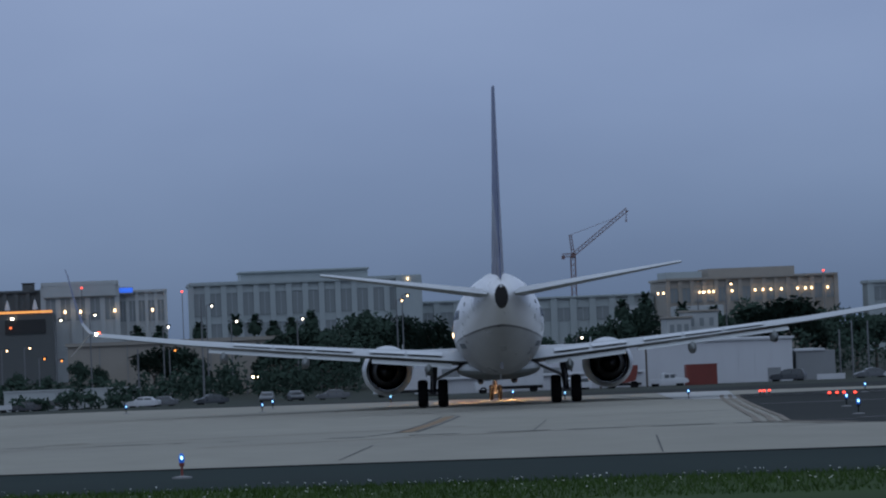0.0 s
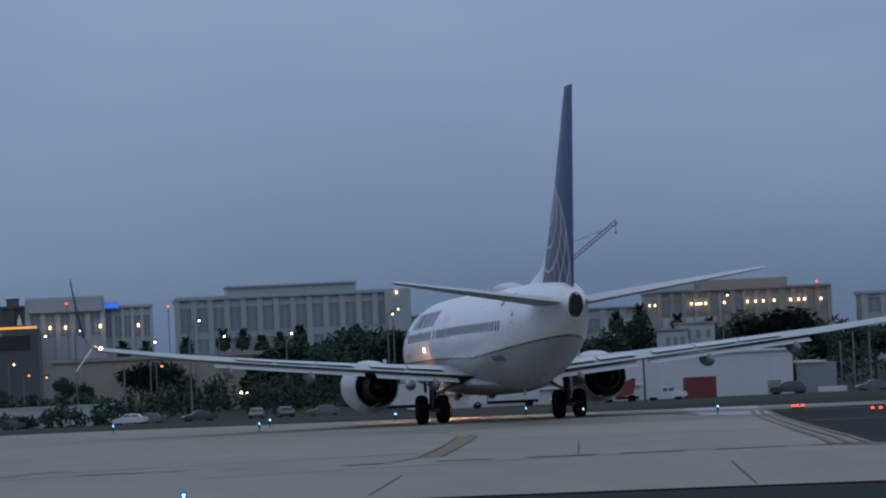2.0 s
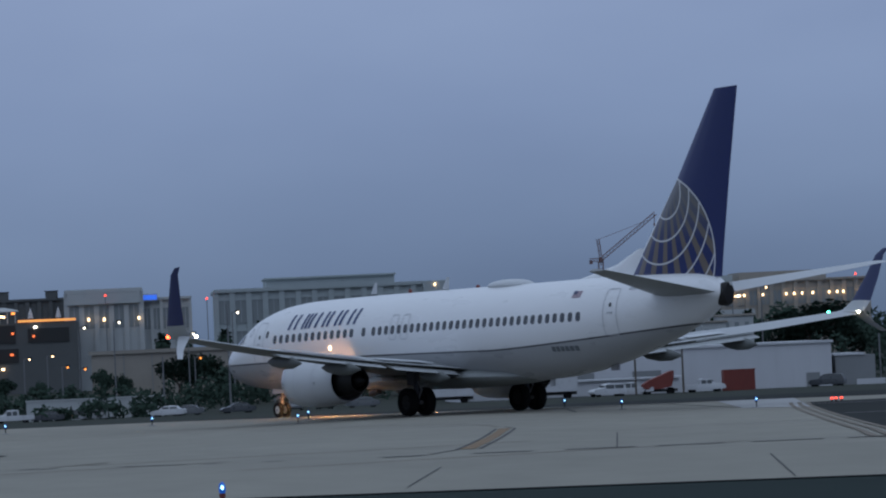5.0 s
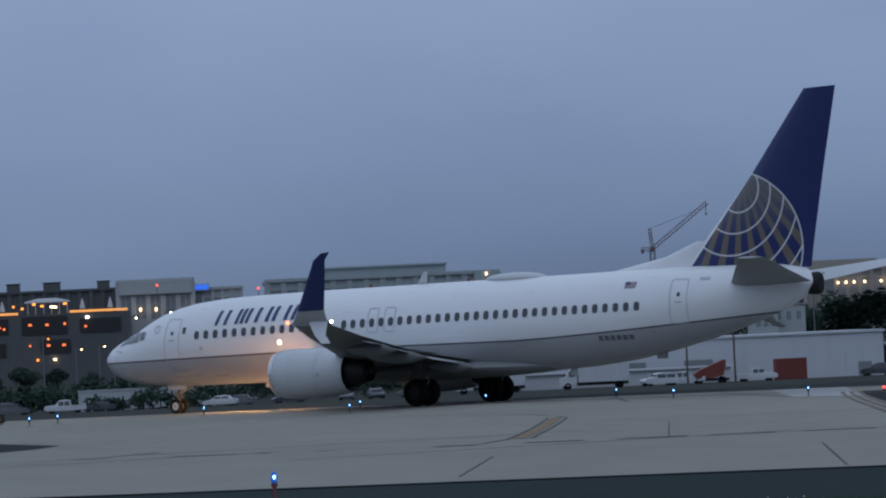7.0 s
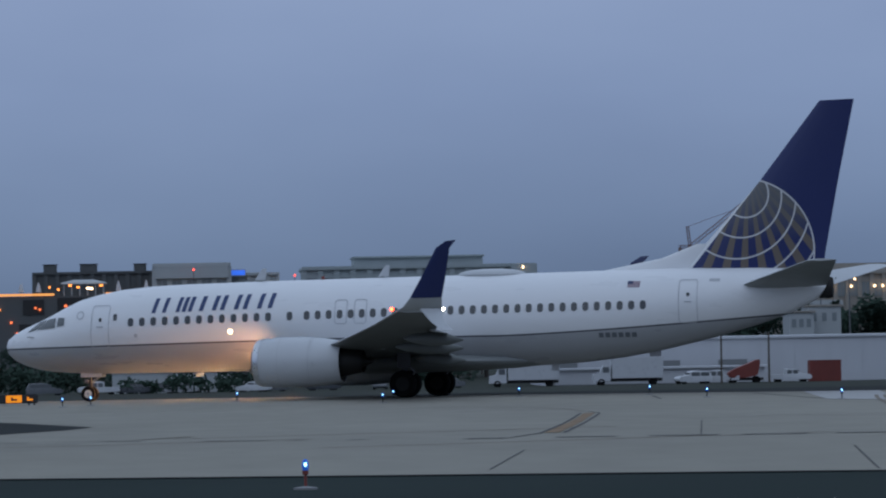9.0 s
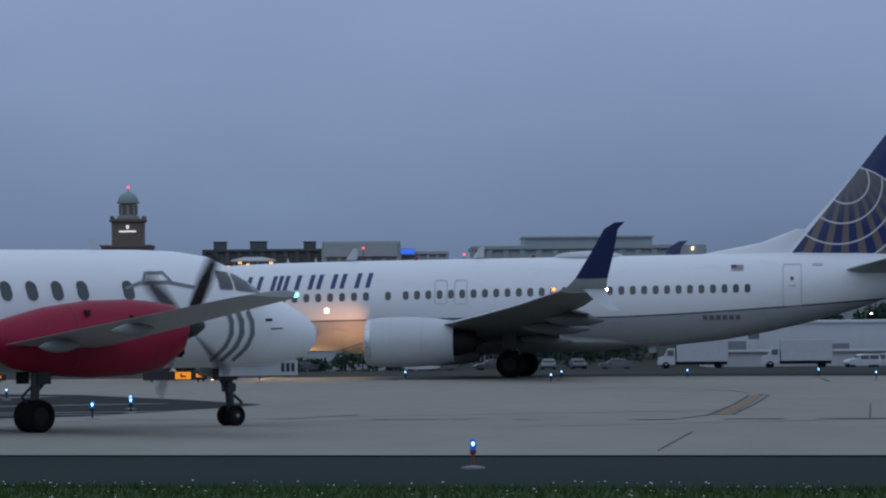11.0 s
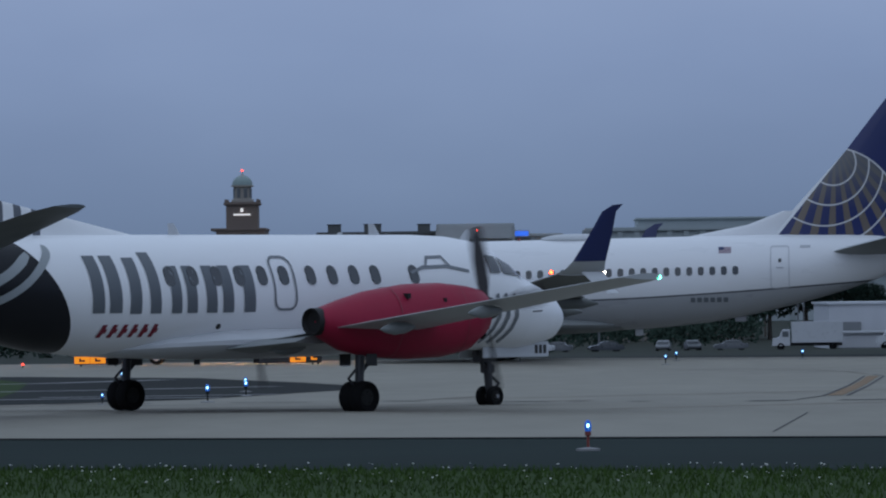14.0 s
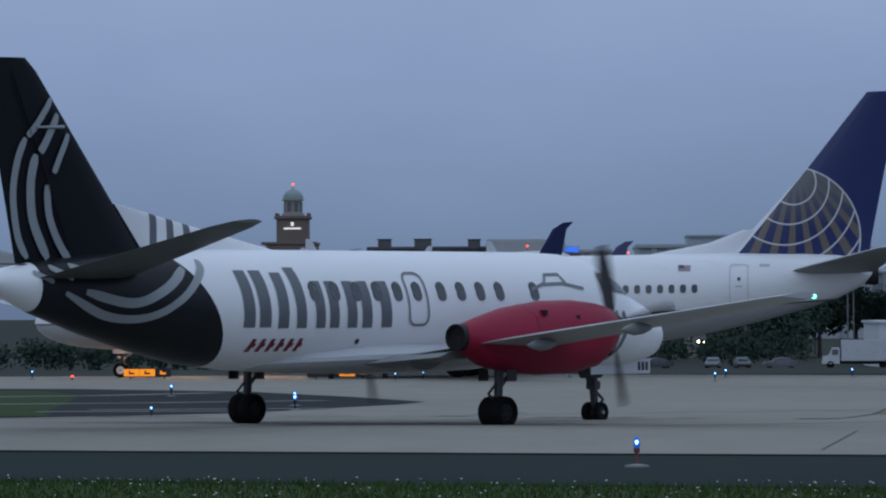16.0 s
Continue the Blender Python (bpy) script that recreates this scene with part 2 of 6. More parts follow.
def livery_fin():
    """Navy with a globe of gold-grey wedges under thin white arcs."""
    m, n, l, p = graph("navy_fin_paint_with_globe")
    co, sep = n.new("ShaderNodeTexCoord"), n.new("ShaderNodeSeparateXYZ")
    l.new(co.outputs["Object"], sep.inputs[0])
    x, z = sep.outputs["X"], sep.outputs["Z"]
    rim = circle_field(n, l, x, z, -14.6, 6.16)
    inside = math_node(n, l, "LESS_THAN", rim, 3.16)
    navy, gold, grey, white = (0.008, 0.017, 0.1), (0.135, 0.108, 0.088), (0.12, 0.12, 0.12), (0.55, 0.55, 0.55)
    dx, dz = math_node(n, l, "SUBTRACT", x, -14.9), math_node(n, l, "SUBTRACT", z, 9.7)
    ang = math_node(n, l, "ARCTAN2", dx, math_node(n, l, "MULTIPLY", dz, -1.0))
    wedge = math_node(n, l, "GREATER_THAN", math_node(n, l, "SINE", math_node(n, l, "MULTIPLY", ang, 34.0)), 0.15)
    col = blend(n, l, wedge, navy, gold)
    top = math_node(n, l, "MULTIPLY", math_node(n, l, "SUBTRACT", z, 6.6), 0.55, True)
    col = blend(n, l, math_node(n, l, "MULTIPLY", top, 0.85), col, grey)
    arcs = None
    for k, r in enumerate((1.0, 1.78, 2.6, 3.45, 4.3)):
        d = circle_field(n, l, x, z, -14.8 + 0.2 * k, 8.62 - 0.1 * k)
        on = math_node(n, l, "LESS_THAN", math_node(n, l, "ABSOLUTE", math_node(n, l, "SUBTRACT", d, r)), 0.035)
        arcs = on if arcs is None else math_node(n, l, "MAXIMUM", arcs, on)
    col = blend(n, l, arcs, col, white)
    col = blend(n, l, inside, navy, col)
    edge = math_node(n, l, "LESS_THAN", math_node(n, l, "ABSOLUTE", math_node(n, l, "SUBTRACT", rim, 3.16)), 0.035)
    col = blend(n, l, edge, col, white)
    # white dorsal root and the light leading edge
    root = math_node(n, l, "LESS_THAN", math_node(n, l, "ADD", z, math_node(n, l, "MULTIPLY", x, 1.225)), -9.65)
    lead = math_node(n, l, "SUBTRACT", 1.0, root)
    low = math_node(n, l, "LESS_THAN", z, 9.3)
    col = blend(n, l, math_node(n, l, "MULTIPLY", lead, low), col, (0.72, 0.725, 0.735))
    weather(n, l, p, col, 0.32, 1.3, 0.06)
    return m


def livery_prop():
    """White hull whose tail turns black behind a curved edge."""
    m, n, l, p = graph("white_hull_paint_with_black_tail")
    co, sep = n.new("ShaderNodeTexCoord"), n.new("ShaderNodeSeparateXYZ")
    l.new(co.outputs["Object"], sep.inputs[0])
    x, z = sep.outputs["X"], sep.outputs["Z"]
    white, black = (0.8, 0.805, 0.81), (0.012, 0.013, 0.016)
    d = circle_field(n, l, x, z, -10.5, -0.6)
    dark = math_node(n, l, "LESS_THAN", d, 5.83)
    col = blend(n, l, dark, white, black)
    cone = math_node(n, l, "LESS_THAN", x, -9.45)
    col = blend(n, l, cone, col, white)
    weather(n, l, p, col, 0.33, 1.5, 0.07, streak=(0.3, 1, 1))
    p.inputs["Specular IOR Level"].default_value = 0.2
    return m


def livery_prop_fin():
    """Black fin; white dorsal fillet with grey bars."""
    m, n, l, p = graph("black_fin_paint_with_white_fillet")
    co, sep = n.new("ShaderNodeTexCoord"), n.new("ShaderNodeSeparateXYZ")
    l.new(co.outputs["Object"], sep.inputs[0])
    x, z = sep.outputs["X"], sep.outputs["Z"]
    white, black = (0.8, 0.805, 0.81), (0.012, 0.013, 0.016)
    fore = math_node(n, l, "GREATER_THAN", math_node(n, l, "ADD", x, math_node(n, l, "MULTIPLY", z, 0.82)), -3.62)
    bars = math_node(n, l, "GREATER_THAN", math_node(n, l, "SINE", math_node(n, l, "MULTIPLY", x, 14.0)), 0.25)
    near = math_node(n, l, "MULTIPLY", math_node(n, l, "LESS_THAN", x, -5.15), math_node(n, l, "GREATER_THAN", x, -6.3))
    pale = blend(n, l, math_node(n, l, "MULTIPLY", bars, near), white, (0.15, 0.16, 0.18))
    col = blend(n, l, fore, black, pale)
    weather(n, l, p, col, 0.4, 1.5, 0.07)
    p.inputs["Specular IOR Level"].default_value = 0.06
    return m


MAGENTA.node_tree.nodes["Principled BSDF"].inputs["Specular IOR Level"].default_value = 0.25
JET_HULL, JET_FIN, PROP_HULL, PROP_FIN = livery_jet(), livery_fin(), livery_prop(), livery_prop_fin()


# ---- mesh helpers ----
def part(name, bm, material, parent=None, label="", smooth=True):
    me = bpy.data.meshes.new(name)
    bmesh.ops.recalc_face_normals(bm, faces=bm.faces)
    bm.to_mesh(me)
    bm.free()
    me.materials.append(material)
    if smooth:
        me.polygons.foreach_set("use_smooth", [True] * len(me.polygons))
        me.set_sharp_from_angle(angle=radians(38))
    ob = new(name, me)
    if parent is not None:
        ob.parent = parent
    return tagged(ob, label)


def twin(name, source, parent, m):
    """Another part on the same mesh."""
    ob = new(name, source.data)
    ob.parent = parent
    ob.matrix_basis = m
    return ob


def box(bm, x0, x1, y0, y1, z0, z1, bevel=0.0):
    vs = [bm.verts.new((x, y, z)) for x in (x0, x1) for y in (y0, y1) for z in (z0, z1)]
    fs = [bm.faces.new([vs[i] for i in q]) for q in ((0, 1, 3, 2), (4, 6, 7, 5), (0, 4, 5, 1), (2, 3, 7, 6), (0, 2, 6, 4), (1, 5, 7, 3))]
    if bevel:
        es = list({e for f in fs for e in f.edges})
        bmesh.ops.bevel(bm, geom=es, offset=bevel, segments=2, affect="EDGES")
    return bm


def boxed(*args, bevel=0.0):
    return box(bmesh.new(), *args, bevel=bevel)


def loft(bm, rings, cap=True):
    rows = [[bm.verts.new(p) for p in r] for r in rings]
    k = len(rows[0])
    for a, b in zip(rows, rows[1:]):
        for i in range(k):
            bm.faces.new((a[i], a[(i + 1) % k], b[(i + 1) % k], b[i]))
    if cap:
        bm.faces.new(rows[0])
        bm.faces.new(rows[-1][::-1])
    return bm


def tube(bm, p0, p1, r0, r1=None, seg=10):
    p0, p1 = Vector(p0), Vector(p1)
    r1 = r0 if r1 is None else r1
    d = (p1 - p0).normalized()
    u = d.orthogonal().normalized()
    v = d.cross(u)
    ring = lambda c, r: [c + (u * math.cos(2 * math.pi * i / seg) + v * math.sin(2 * math.pi * i / seg)) * r for i in range(seg)]
    return loft(bm, [ring(p0, r0), ring(p1, r1)])


def lathe(bm, rows, centre=(0, 0, 0), axis="X", seg=28, cap=False):
    """rows of (place along the axis, radius)."""
    rings = []
    for s, r in rows:
        ring = []
        for i in range(seg):
            c, q = math.cos(2 * math.pi * i / seg) * r, math.sin(2 * math.pi * i / seg) * r
            o = {"X": (s, c, q), "Y": (c, s, q), "Z": (c, q, s)}[axis]
            ring.append(Vector(centre) + Vector(o))
        rings.append(ring)
    return loft(bm, rings, cap)


def foil(sections, thick=0.11):
    """A wing-like body; sections of (leading point, trailing point, normal)."""
    bm = bmesh.new()
    prof = ((1, 0.02), (0.75, 0.42), (0.45, 0.8), (0.2, 0.78), (0.06, 0.45), (0, 0), (0.06, -0.32), (0.2, -0.5), (0.45, -0.48), (0.75, -0.25), (1, -0.02))
    rings = []
    for le, te, nor in sections:
        le, te, nor = Vector(le), Vector(te), Vector(nor).normalized()
        c = (te - le).length
        rings.append([le + (te - le) * s + nor * (c * thick * 0.62 * h) for s, h in prof])
    return loft(bm, rings)


def lower_shade(ob, material):
    """A darker second material for the shade on a wing-like body's lower side."""
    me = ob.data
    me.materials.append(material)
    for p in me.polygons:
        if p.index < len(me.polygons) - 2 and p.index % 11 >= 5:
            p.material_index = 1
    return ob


def smooth_path(points, steps=8):
    """A flowing line through control points."""
    pts = [Vector(p) for p in (points[0], *points, points[-1])]
    out = []
    for a, b, c, d in zip(pts, pts[1:], pts[2:], pts[3:]):
        for i in range(steps):
            u = i / steps
            out.append((b * 2 + (c - a) * u + (a * 2 - b * 5 + c * 4 - d) * u ** 2 + (b * 3 - a - c * 3 + d) * u ** 3) * 0.5)
    out.append(pts[-1])
    return out


def ribbon(points, width, place):
    """A painted sweep along control points of (x, z); place() lays it on the surface. It narrows to both ends."""
    bm, prev = bmesh.new(), None
    path = smooth_path(points)
    for i, p in enumerate(path):
        d = (path[min(i + 1, len(path) - 1)] - path[max(i - 1, 0)]).normalized()
        f = i / (len(path) - 1)
        w = width / 2 * min(1.0, 0.55 + 4 * min(f, 1 - f))
        now = [bm.verts.new(place(p.x - s * d.y * w, p.y + s * d.x * w)) for s in (-1, 0, 1)]
        if prev:
            for k in (0, 1):
                bm.faces.new((prev[k], prev[k + 1], now[k + 1], now[k]))
        prev = now
    return bm


def flip(ob_name, ob, parent, label=""):
    """The same part mirrored to the other side, as a mesh of its own."""
    me = ob.data.copy()
    me.transform(Matrix.Diagonal((1, -1, 1, 1)))
    me.flip_normals()
    o = new(ob_name, me)
    o.parent = parent
    return tagged(o, label)


class Hull:
    """A fuselage from rows of (distance behind the nose, half width, top, bottom), with the nose at x = nose."""

    def __init__(self, rows, nose):
        self.rows, self.nose = np.array(rows, float), nose

    def at(self, a):
        return [float(np.interp(a, self.rows[:, 0], self.rows[:, i])) for i in (1, 2, 3)]

    def mesh(self, seg=40, step=0.45):
        stations = sorted({*self.rows[:, 0].tolist(), *np.arange(0.5, self.rows[-1, 0], step).tolist()})
        rings = []
        for a in stations:
            w, t, b = self.at(a)
            rings.append([(self.nose - a, w * math.sin(2 * math.pi * i / seg), (t + b) / 2 + (t - b) / 2 * math.cos(2 * math.pi * i / seg)) for i in range(seg)])
        return loft(bmesh.new(), rings)

    def side(self, x, z, side, out=0.0):
        w, t, b = self.at(self.nose - x)
        k = max(1 - ((z - (t + b) / 2) / ((t - b) / 2)) ** 2, 0.0)
        n = Vector((0, math.sqrt(k) / w, (z - (t + b) / 2) / ((t - b) / 2) ** 2)).normalized()
        return Vector((x, side * (w * math.sqrt(k) + n.y * out), z + n.z * out))

    def plate(self, outline, side, out=0.02, depth=0.04):
        """A thin solid plate that follows the hull, from an outline of (x, z)."""
        bm = bmesh.new()
        top = [bm.verts.new(self.side(x, z, side, out)) for x, z in outline]
        low = [bm.verts.new(self.side(x, z, side, out - depth)) for x, z in outline]
        bm.faces.new(top)
        for i in range(len(top)):
            j = (i + 1) % len(top)
            bm.faces.new((top[i], low[i], low[j], top[j]))
        return bm

    def patch(self, quad, side, out=0.02, nu=8, nv=6):
        """A four-cornered pane bent to the hull; quad of (x, z)."""
        bm = bmesh.new()
        rows = []
        for j in range(nv + 1):
            v, row = j / nv, []
            for i in range(nu + 1):
                u = i / nu
                x, z = ((quad[0][k] * (1 - u) + quad[1][k] * u) * (1 - v) + (quad[3][k] * (1 - u) + quad[2][k] * u) * v for k in (0, 1))
                row.append(bm.verts.new(self.side(x, z, side, out)))
            rows.append(row)
        for a, b in zip(rows, rows[1:]):
            for i in range(nu):
                bm.faces.new((a[i], a[i + 1], b[i + 1], b[i]))
        return bm

    def strip(self, path, width, side, out=0.02, closed=True):
        """A narrow raised line along a path of (x, z)."""
        bm = bmesh.new()
        k = len(path)
        for i in range(k if closed else k - 1):
            (x0, z0), (x1, z1) = path[i], path[(i + 1) % k]
            d = Vector((x1 - x0, z1 - z0))
            if d.length < 1e-6:
                continue
            d.normalize()
            nx, nz = -d.y * width / 2, d.x * width / 2
            q = [(x0 - d.x * width / 2 + nx, z0 - d.y * width / 2 + nz), (x1 + d.x * width / 2 + nx, z1 + d.y * width / 2 + nz), (x1 + d.x * width / 2 - nx, z1 + d.y * width / 2 - nz), (x0 - d.x * width / 2 - nx, z0 - d.y * width / 2 - nz)]
            steps = max(1, int(math.hypot(x1 - x0, z1 - z0) / 0.08))
            prev = None
            for s in range(steps + 1):
                f = s / steps
                a = self.side(q[0][0] * (1 - f) + q[1][0] * f, q[0][1] * (1 - f) + q[1][1] * f, side, out)
                b = self.side(q[3][0] * (1 - f) + q[2][0] * f, q[3][1] * (1 - f) + q[2][1] * f, side, out)
                now = (bm.verts.new(a), bm.verts.new(b))
                if prev:
                    bm.faces.new((prev[0], now[0], now[1], prev[1]))
                prev = now
        return bm


def rounded(x0, x1, z0, z1, r, lean=0.0, seg=3):
    out = []
    for cx, cz, a0 in ((x1 - r, z1 - r, 0), (x0 + r, z1 - r, 90), (x0 + r, z0 + r, 180), (x1 - r, z0 + r, 270)):
        for i in range(seg + 1):
            a = radians(a0 + 90 * i / seg)
            x, z = cx + r * math.cos(a), cz + r * math.sin(a)
            out.append((x + lean * (z - (z0 + z1) / 2), z))
    return out


def slab_bar(hull, x0, x1, z0, z1, lean, side):
    """A slanted bar on the hull, bent with it."""
    bm = bmesh.new()
    prev = None
    for i in range(13):
        z = z0 + (z1 - z0) * i / 12
        s = lean * (z - z0)
        now = [bm.verts.new(hull.side(x + s, z, side, 0.014)) for x in (x0, x1)]
        if prev:
            bm.faces.new((*prev, now[1], now[0]))
        prev = now
    return bm


def wheel_mesh(radius, width):
    bm = bmesh.new()
    w, r = width / 2, radius
    lathe(bm, [(-w * 0.55, r * 0.5), (-w * 0.9, r * 0.72), (-w, r * 0.86), (-w * 0.72, r * 0.97), (-w * 0.3, r), (w * 0.3, r), (w * 0.72, r * 0.97), (w, r * 0.86), (w * 0.9, r * 0.72), (w * 0.55, r * 0.5)], axis="Y", seg=24, cap=True)
    return bm


def hub_mesh(radius, width):
    bm = bmesh.new()
    w = width / 2
    lathe(bm, [(-w * 0.62, 0.02), (-w * 0.66, radius * 0.2), (-w * 0.6, radius * 0.52), (w * 0.6, radius * 0.52), (w * 0.66, radius * 0.2), (w * 0.62, 0.02)], axis="Y", seg=20, cap=True)
    for k in range(5):
        a = 2 * math.pi * k / 5
        tube(bm, (math.cos(a) * radius * 0.34, -w * 0.8, math.sin(a) * radius * 0.34), (math.cos(a) * radius * 0.34, w * 0.8, math.sin(a) * radius * 0.34), radius * 0.07, seg=6)
    return bm


def add_wheel(name, parent, place, radius, width, hub=None):
    w = part(name, wheel_mesh(radius, width), RUBBER, parent, "black rubber tyre on a metal hub")
    part("hub", hub_mesh(radius, width), hub or HUB, w, "metal wheel hub")
    w.matrix_basis = pose(*place)
    return w


# ---- the airfield ----
def ground_z(y):
    """The field falls gently from the near taxiway to the far one, and further beyond it."""
    z = 0.8 * min(max((185 - y) / 97, 0), 1) ** 1.5
    if y > 214:
        z -= 5.0 * min((y - 214) / 400, 1)
    return z


def sheet(name, outline, lift, material, label, kind="structure", parent=None):
    """A flat area that follows the fall of the field."""
    bm = bmesh.new()
    bm.faces.new([bm.verts.new((x, y, 0)) for x, y in outline])
    ys = [y for _, y in outline]
    cuts = [y for y in (*range(-40, 88, 32), *range(88, 216, 6), *range(216, 640, 60)) if min(ys) < y < max(ys)]
    for y in cuts:
        bmesh.ops.bisect_plane(bm, geom=bm.verts[:] + bm.edges[:] + bm.faces[:], plane_co=(0, y, 0), plane_no=(0, 1, 0))
    for v in bm.verts:
        v.co.z = ground_z(v.co.y) + lift
    bmesh.ops.triangulate(bm, faces=bm.faces[:])
    bmesh.ops.recalc_face_normals(bm, faces=bm.faces)
    for f in bm.faces:
        if f.normal.z < 0:
            f.normal_flip()
    me = bpy.data.meshes.new(name)
    bm.to_mesh(me)
    bm.free()
    me.materials.append(material)
    ob = new(name, me)
    if parent:
        ob.parent = parent
        return tagged(ob, label)
    return tagged(ob, label, kind=kind)


def stripe(name, points, width, lift, material, label, parent):
    """A painted or sealed line along points."""
    bm = bmesh.new()
    fine = []
    for (x0, y0), (x1, y1) in zip(points, points[1:]):
        k = max(1, int(math.hypot(x1 - x0, y1 - y0) / 3))
        fine += [(x0 + (x1 - x0) * i / k, y0 + (y1 - y0) * i / k) for i in range(k)]
    fine.append(points[-1])
    prev = None
    for i, (x, y) in enumerate(fine):
        a, b = fine[max(i - 1, 0)], fine[min(i + 1, len(fine) - 1)]
        d = Vector((b[0] - a[0], b[1] - a[1])).normalized()
        wob = width * (0.9 + 0.2 * random.random())
        now = [bm.verts.new((x + s * d.y * wob / 2, y - s * d.x * wob / 2, ground_z(y - s * d.x * wob / 2) + lift)) for s in (-1, 1)]
        if prev:
            bm.faces.new((prev[0], prev[1], now[1], now[0]))
        prev = now
    return part(name, bm, material, parent, label, smooth=False)


sheet("ground", [(-2600, -400), (2600, -400), (2600, 4500), (-2600, 4500)], -0.02, FIELD, "dull dark airfield turf reaching to the horizon")
pavement = sheet("pavement", [(-150, 119), (-7, 73.4), (0, 71.2), (10, 68.3), (150, 22), (150, 140), (40, 194), (0, 214.5), (-40, 234), (-150, 262)], 0.01, CONCRETE, "pale worn concrete taxiway with dark joints")
sheet("taxiway_shoulder", [(-150, 119), (-7, 73.4), (0, 71.2), (10, 68.3), (150, 22), (150, 10), (10, 55.4), (0, 58.6), (-7, 61), (-150, 106)], 0.002, SHOULDER, "dark asphalt shoulder along the concrete taxiway")
sheet("grass_verge", [(-150, 106), (-7, 61), (0, 58.6), (10, 55.4), (150, 10), (150, -60), (-150, -60)], -0.006, TURF, "green grass verge beside the asphalt shoulder")
sheet("far_apron_shoulder", [(-150, 262), (-40, 234), (0, 214.5), (40, 194), (150, 140), (150, 158), (40, 212), (0, 233), (-40, 252), (-150, 280)], 0.002, PATCH, "dark asphalt shoulder beyond the taxiway")
island_l = sheet("asphalt_island", [(-3.7, 138.5), (-4.3, 132), (-5.3, 127), (-7.5, 113.9), (-10, 109), (-12.6, 106), (-40, 104), (-110, 128), (-110, 215), (-40, 190), (-18.3, 179.5), (-11.1, 170), (-6.5, 153)], 0.018, PATCH, "dark asphalt island between the taxiways")
sheet("island_turf", [(-11.7, 108), (-13.2, 122), (-14.2, 136), (-16.3, 160), (-18.6, 172), (-22, 177), (-60, 182), (-60, 116), (-30, 107)], 0.026, TURF, "patch of green turf on the asphalt island")
island_r = sheet("asphalt_lane", [(27.4, 187), (26.3, 179.7), (21.2, 137), (17.9, 110), (15.9, 95), (16.4, 87), (22, 78), (90, 52), (90, 158), (35, 189)], 0.018, PATCH, "dark asphalt lane crossing beside the concrete")
for dx in (-0.55, -0.2, 0.15):
    stripe("edge_line", [(27.2 + dx, 187), (26.2 + dx, 179.7), (21.1 + dx, 137), (17.8 + dx, 110), (15.8 + dx, 95), (16.2 + dx, 87)], 0.16, 0.03, LINE_BROWN, "worn brownish double edge line", pavement)
for a, b in (((23.2, 150.6), (60, 146)), ((17.8, 96), (50, 88)), ((26.4, 182), (60, 171))):
    stripe("lane_line", [a, b], 0.5, 0.03, LINE_WHITE, "worn white lane line", island_r)
for a, b in (((-11.9, 165.4), (-15.6, 158.8)), ((-15.6, 158.8), (-34, 150)), ((-6.9, 142.4), (-11.9, 138.2)), ((-11.9, 138.2), (-30, 130)), ((-5.9, 122.4), (-12, 121)), ((-7.0, 116.6), (-13, 117.6))):
    stripe("lane_line", [a, b], 1.1, 0.03, LINE_WHITE, "worn white lane line", island_l)
sheet("pale_slab", [(23.6, 179), (25.6, 174), (26.3, 180), (28.6, 199.5), (25.4, 200.5)], 0.022, PALE_SLAB, "newer pale concrete slab", parent=pavement)
# taxi guide line and the joints between slabs
stripe("guide_line", [(7.62, 106), (9.86, 128), (12.15, 151.5)], 0.34, 0.02, LINE_YELLOW, "faded yellow taxi guide line", pavement)
stripe("guide_line_edge", [(5.2, 96.5), (6.3, 99), (7.32, 105.4), (9.64, 128.4), (11.9, 152)], 0.08, 0.02, SEAL, "dark border of the guide line", pavement)
stripe("guide_line_edge", [(7.88, 105.6), (10.12, 127.6), (12.45, 151), (12.5, 156)], 0.08, 0.02, SEAL, "dark border of the guide line", pavement)
stripe("curve_joint", [(12.4, 157), (12.3, 165), (11.6, 170), (9.6, 175.5), (5, 178), (-6, 181)], 0.1, 0.02, LINE_BROWN, "worn curved line", pavement)
for a, b in (((-0.3, 102.4), (1.15, 101.0)), ((1.55, 100.8), (1.8, 100.5)), ((2.75, 99.7), (3.2, 99.5)), ((-2.6, 105.2), (-1.7, 104.6)), ((-6.2, 106.4), (-4.3, 105.6)), ((-10.5, 107.2), (-8.0, 106.5))):
    stripe("joint", [a, b], 0.45, 0.02, SEAL, "dark sealed joint", pavement)
stripe("joint", [(-40, 111), (-14, 104.2), (-3, 101.2)], 0.22, 0.021, SEAL, "dark sealed joint", pavement)
stripe("old_joint", [(-3.6, 106), (-1.9, 107.2), (-1.3, 109.2), (-0.6, 112)], 0.22, 0.02, LINE_BROWN, "faint curved old joint", pavement)
for k in range(13):
    x0 = 5.2 + 1.9 * k
    stripe("joint", [(x0, 99.5 - 0.3 * x0), (x0 + 0.9 + 0.6 * random.random(), 99.5 - 0.3 * (x0 + 1.2))], 0.8, 0.02, SEAL, "dark sealed joint", pavement)
for pts in (((10.14, 97.2), (13.3, 127.3)), ((4.24, 72.5), (5.5, 83.4)), ((11.34, 82.4), (9.9, 69.3)), ((18.4, 196), (18.0, 188)), ((23.0, 198.5), (23.9, 178.6))):
    stripe("joint", list(pts), 0.028 if pts[0][1] < 100 else 0.14, 0.02, SEAL, "dark sealed joint", pavement)
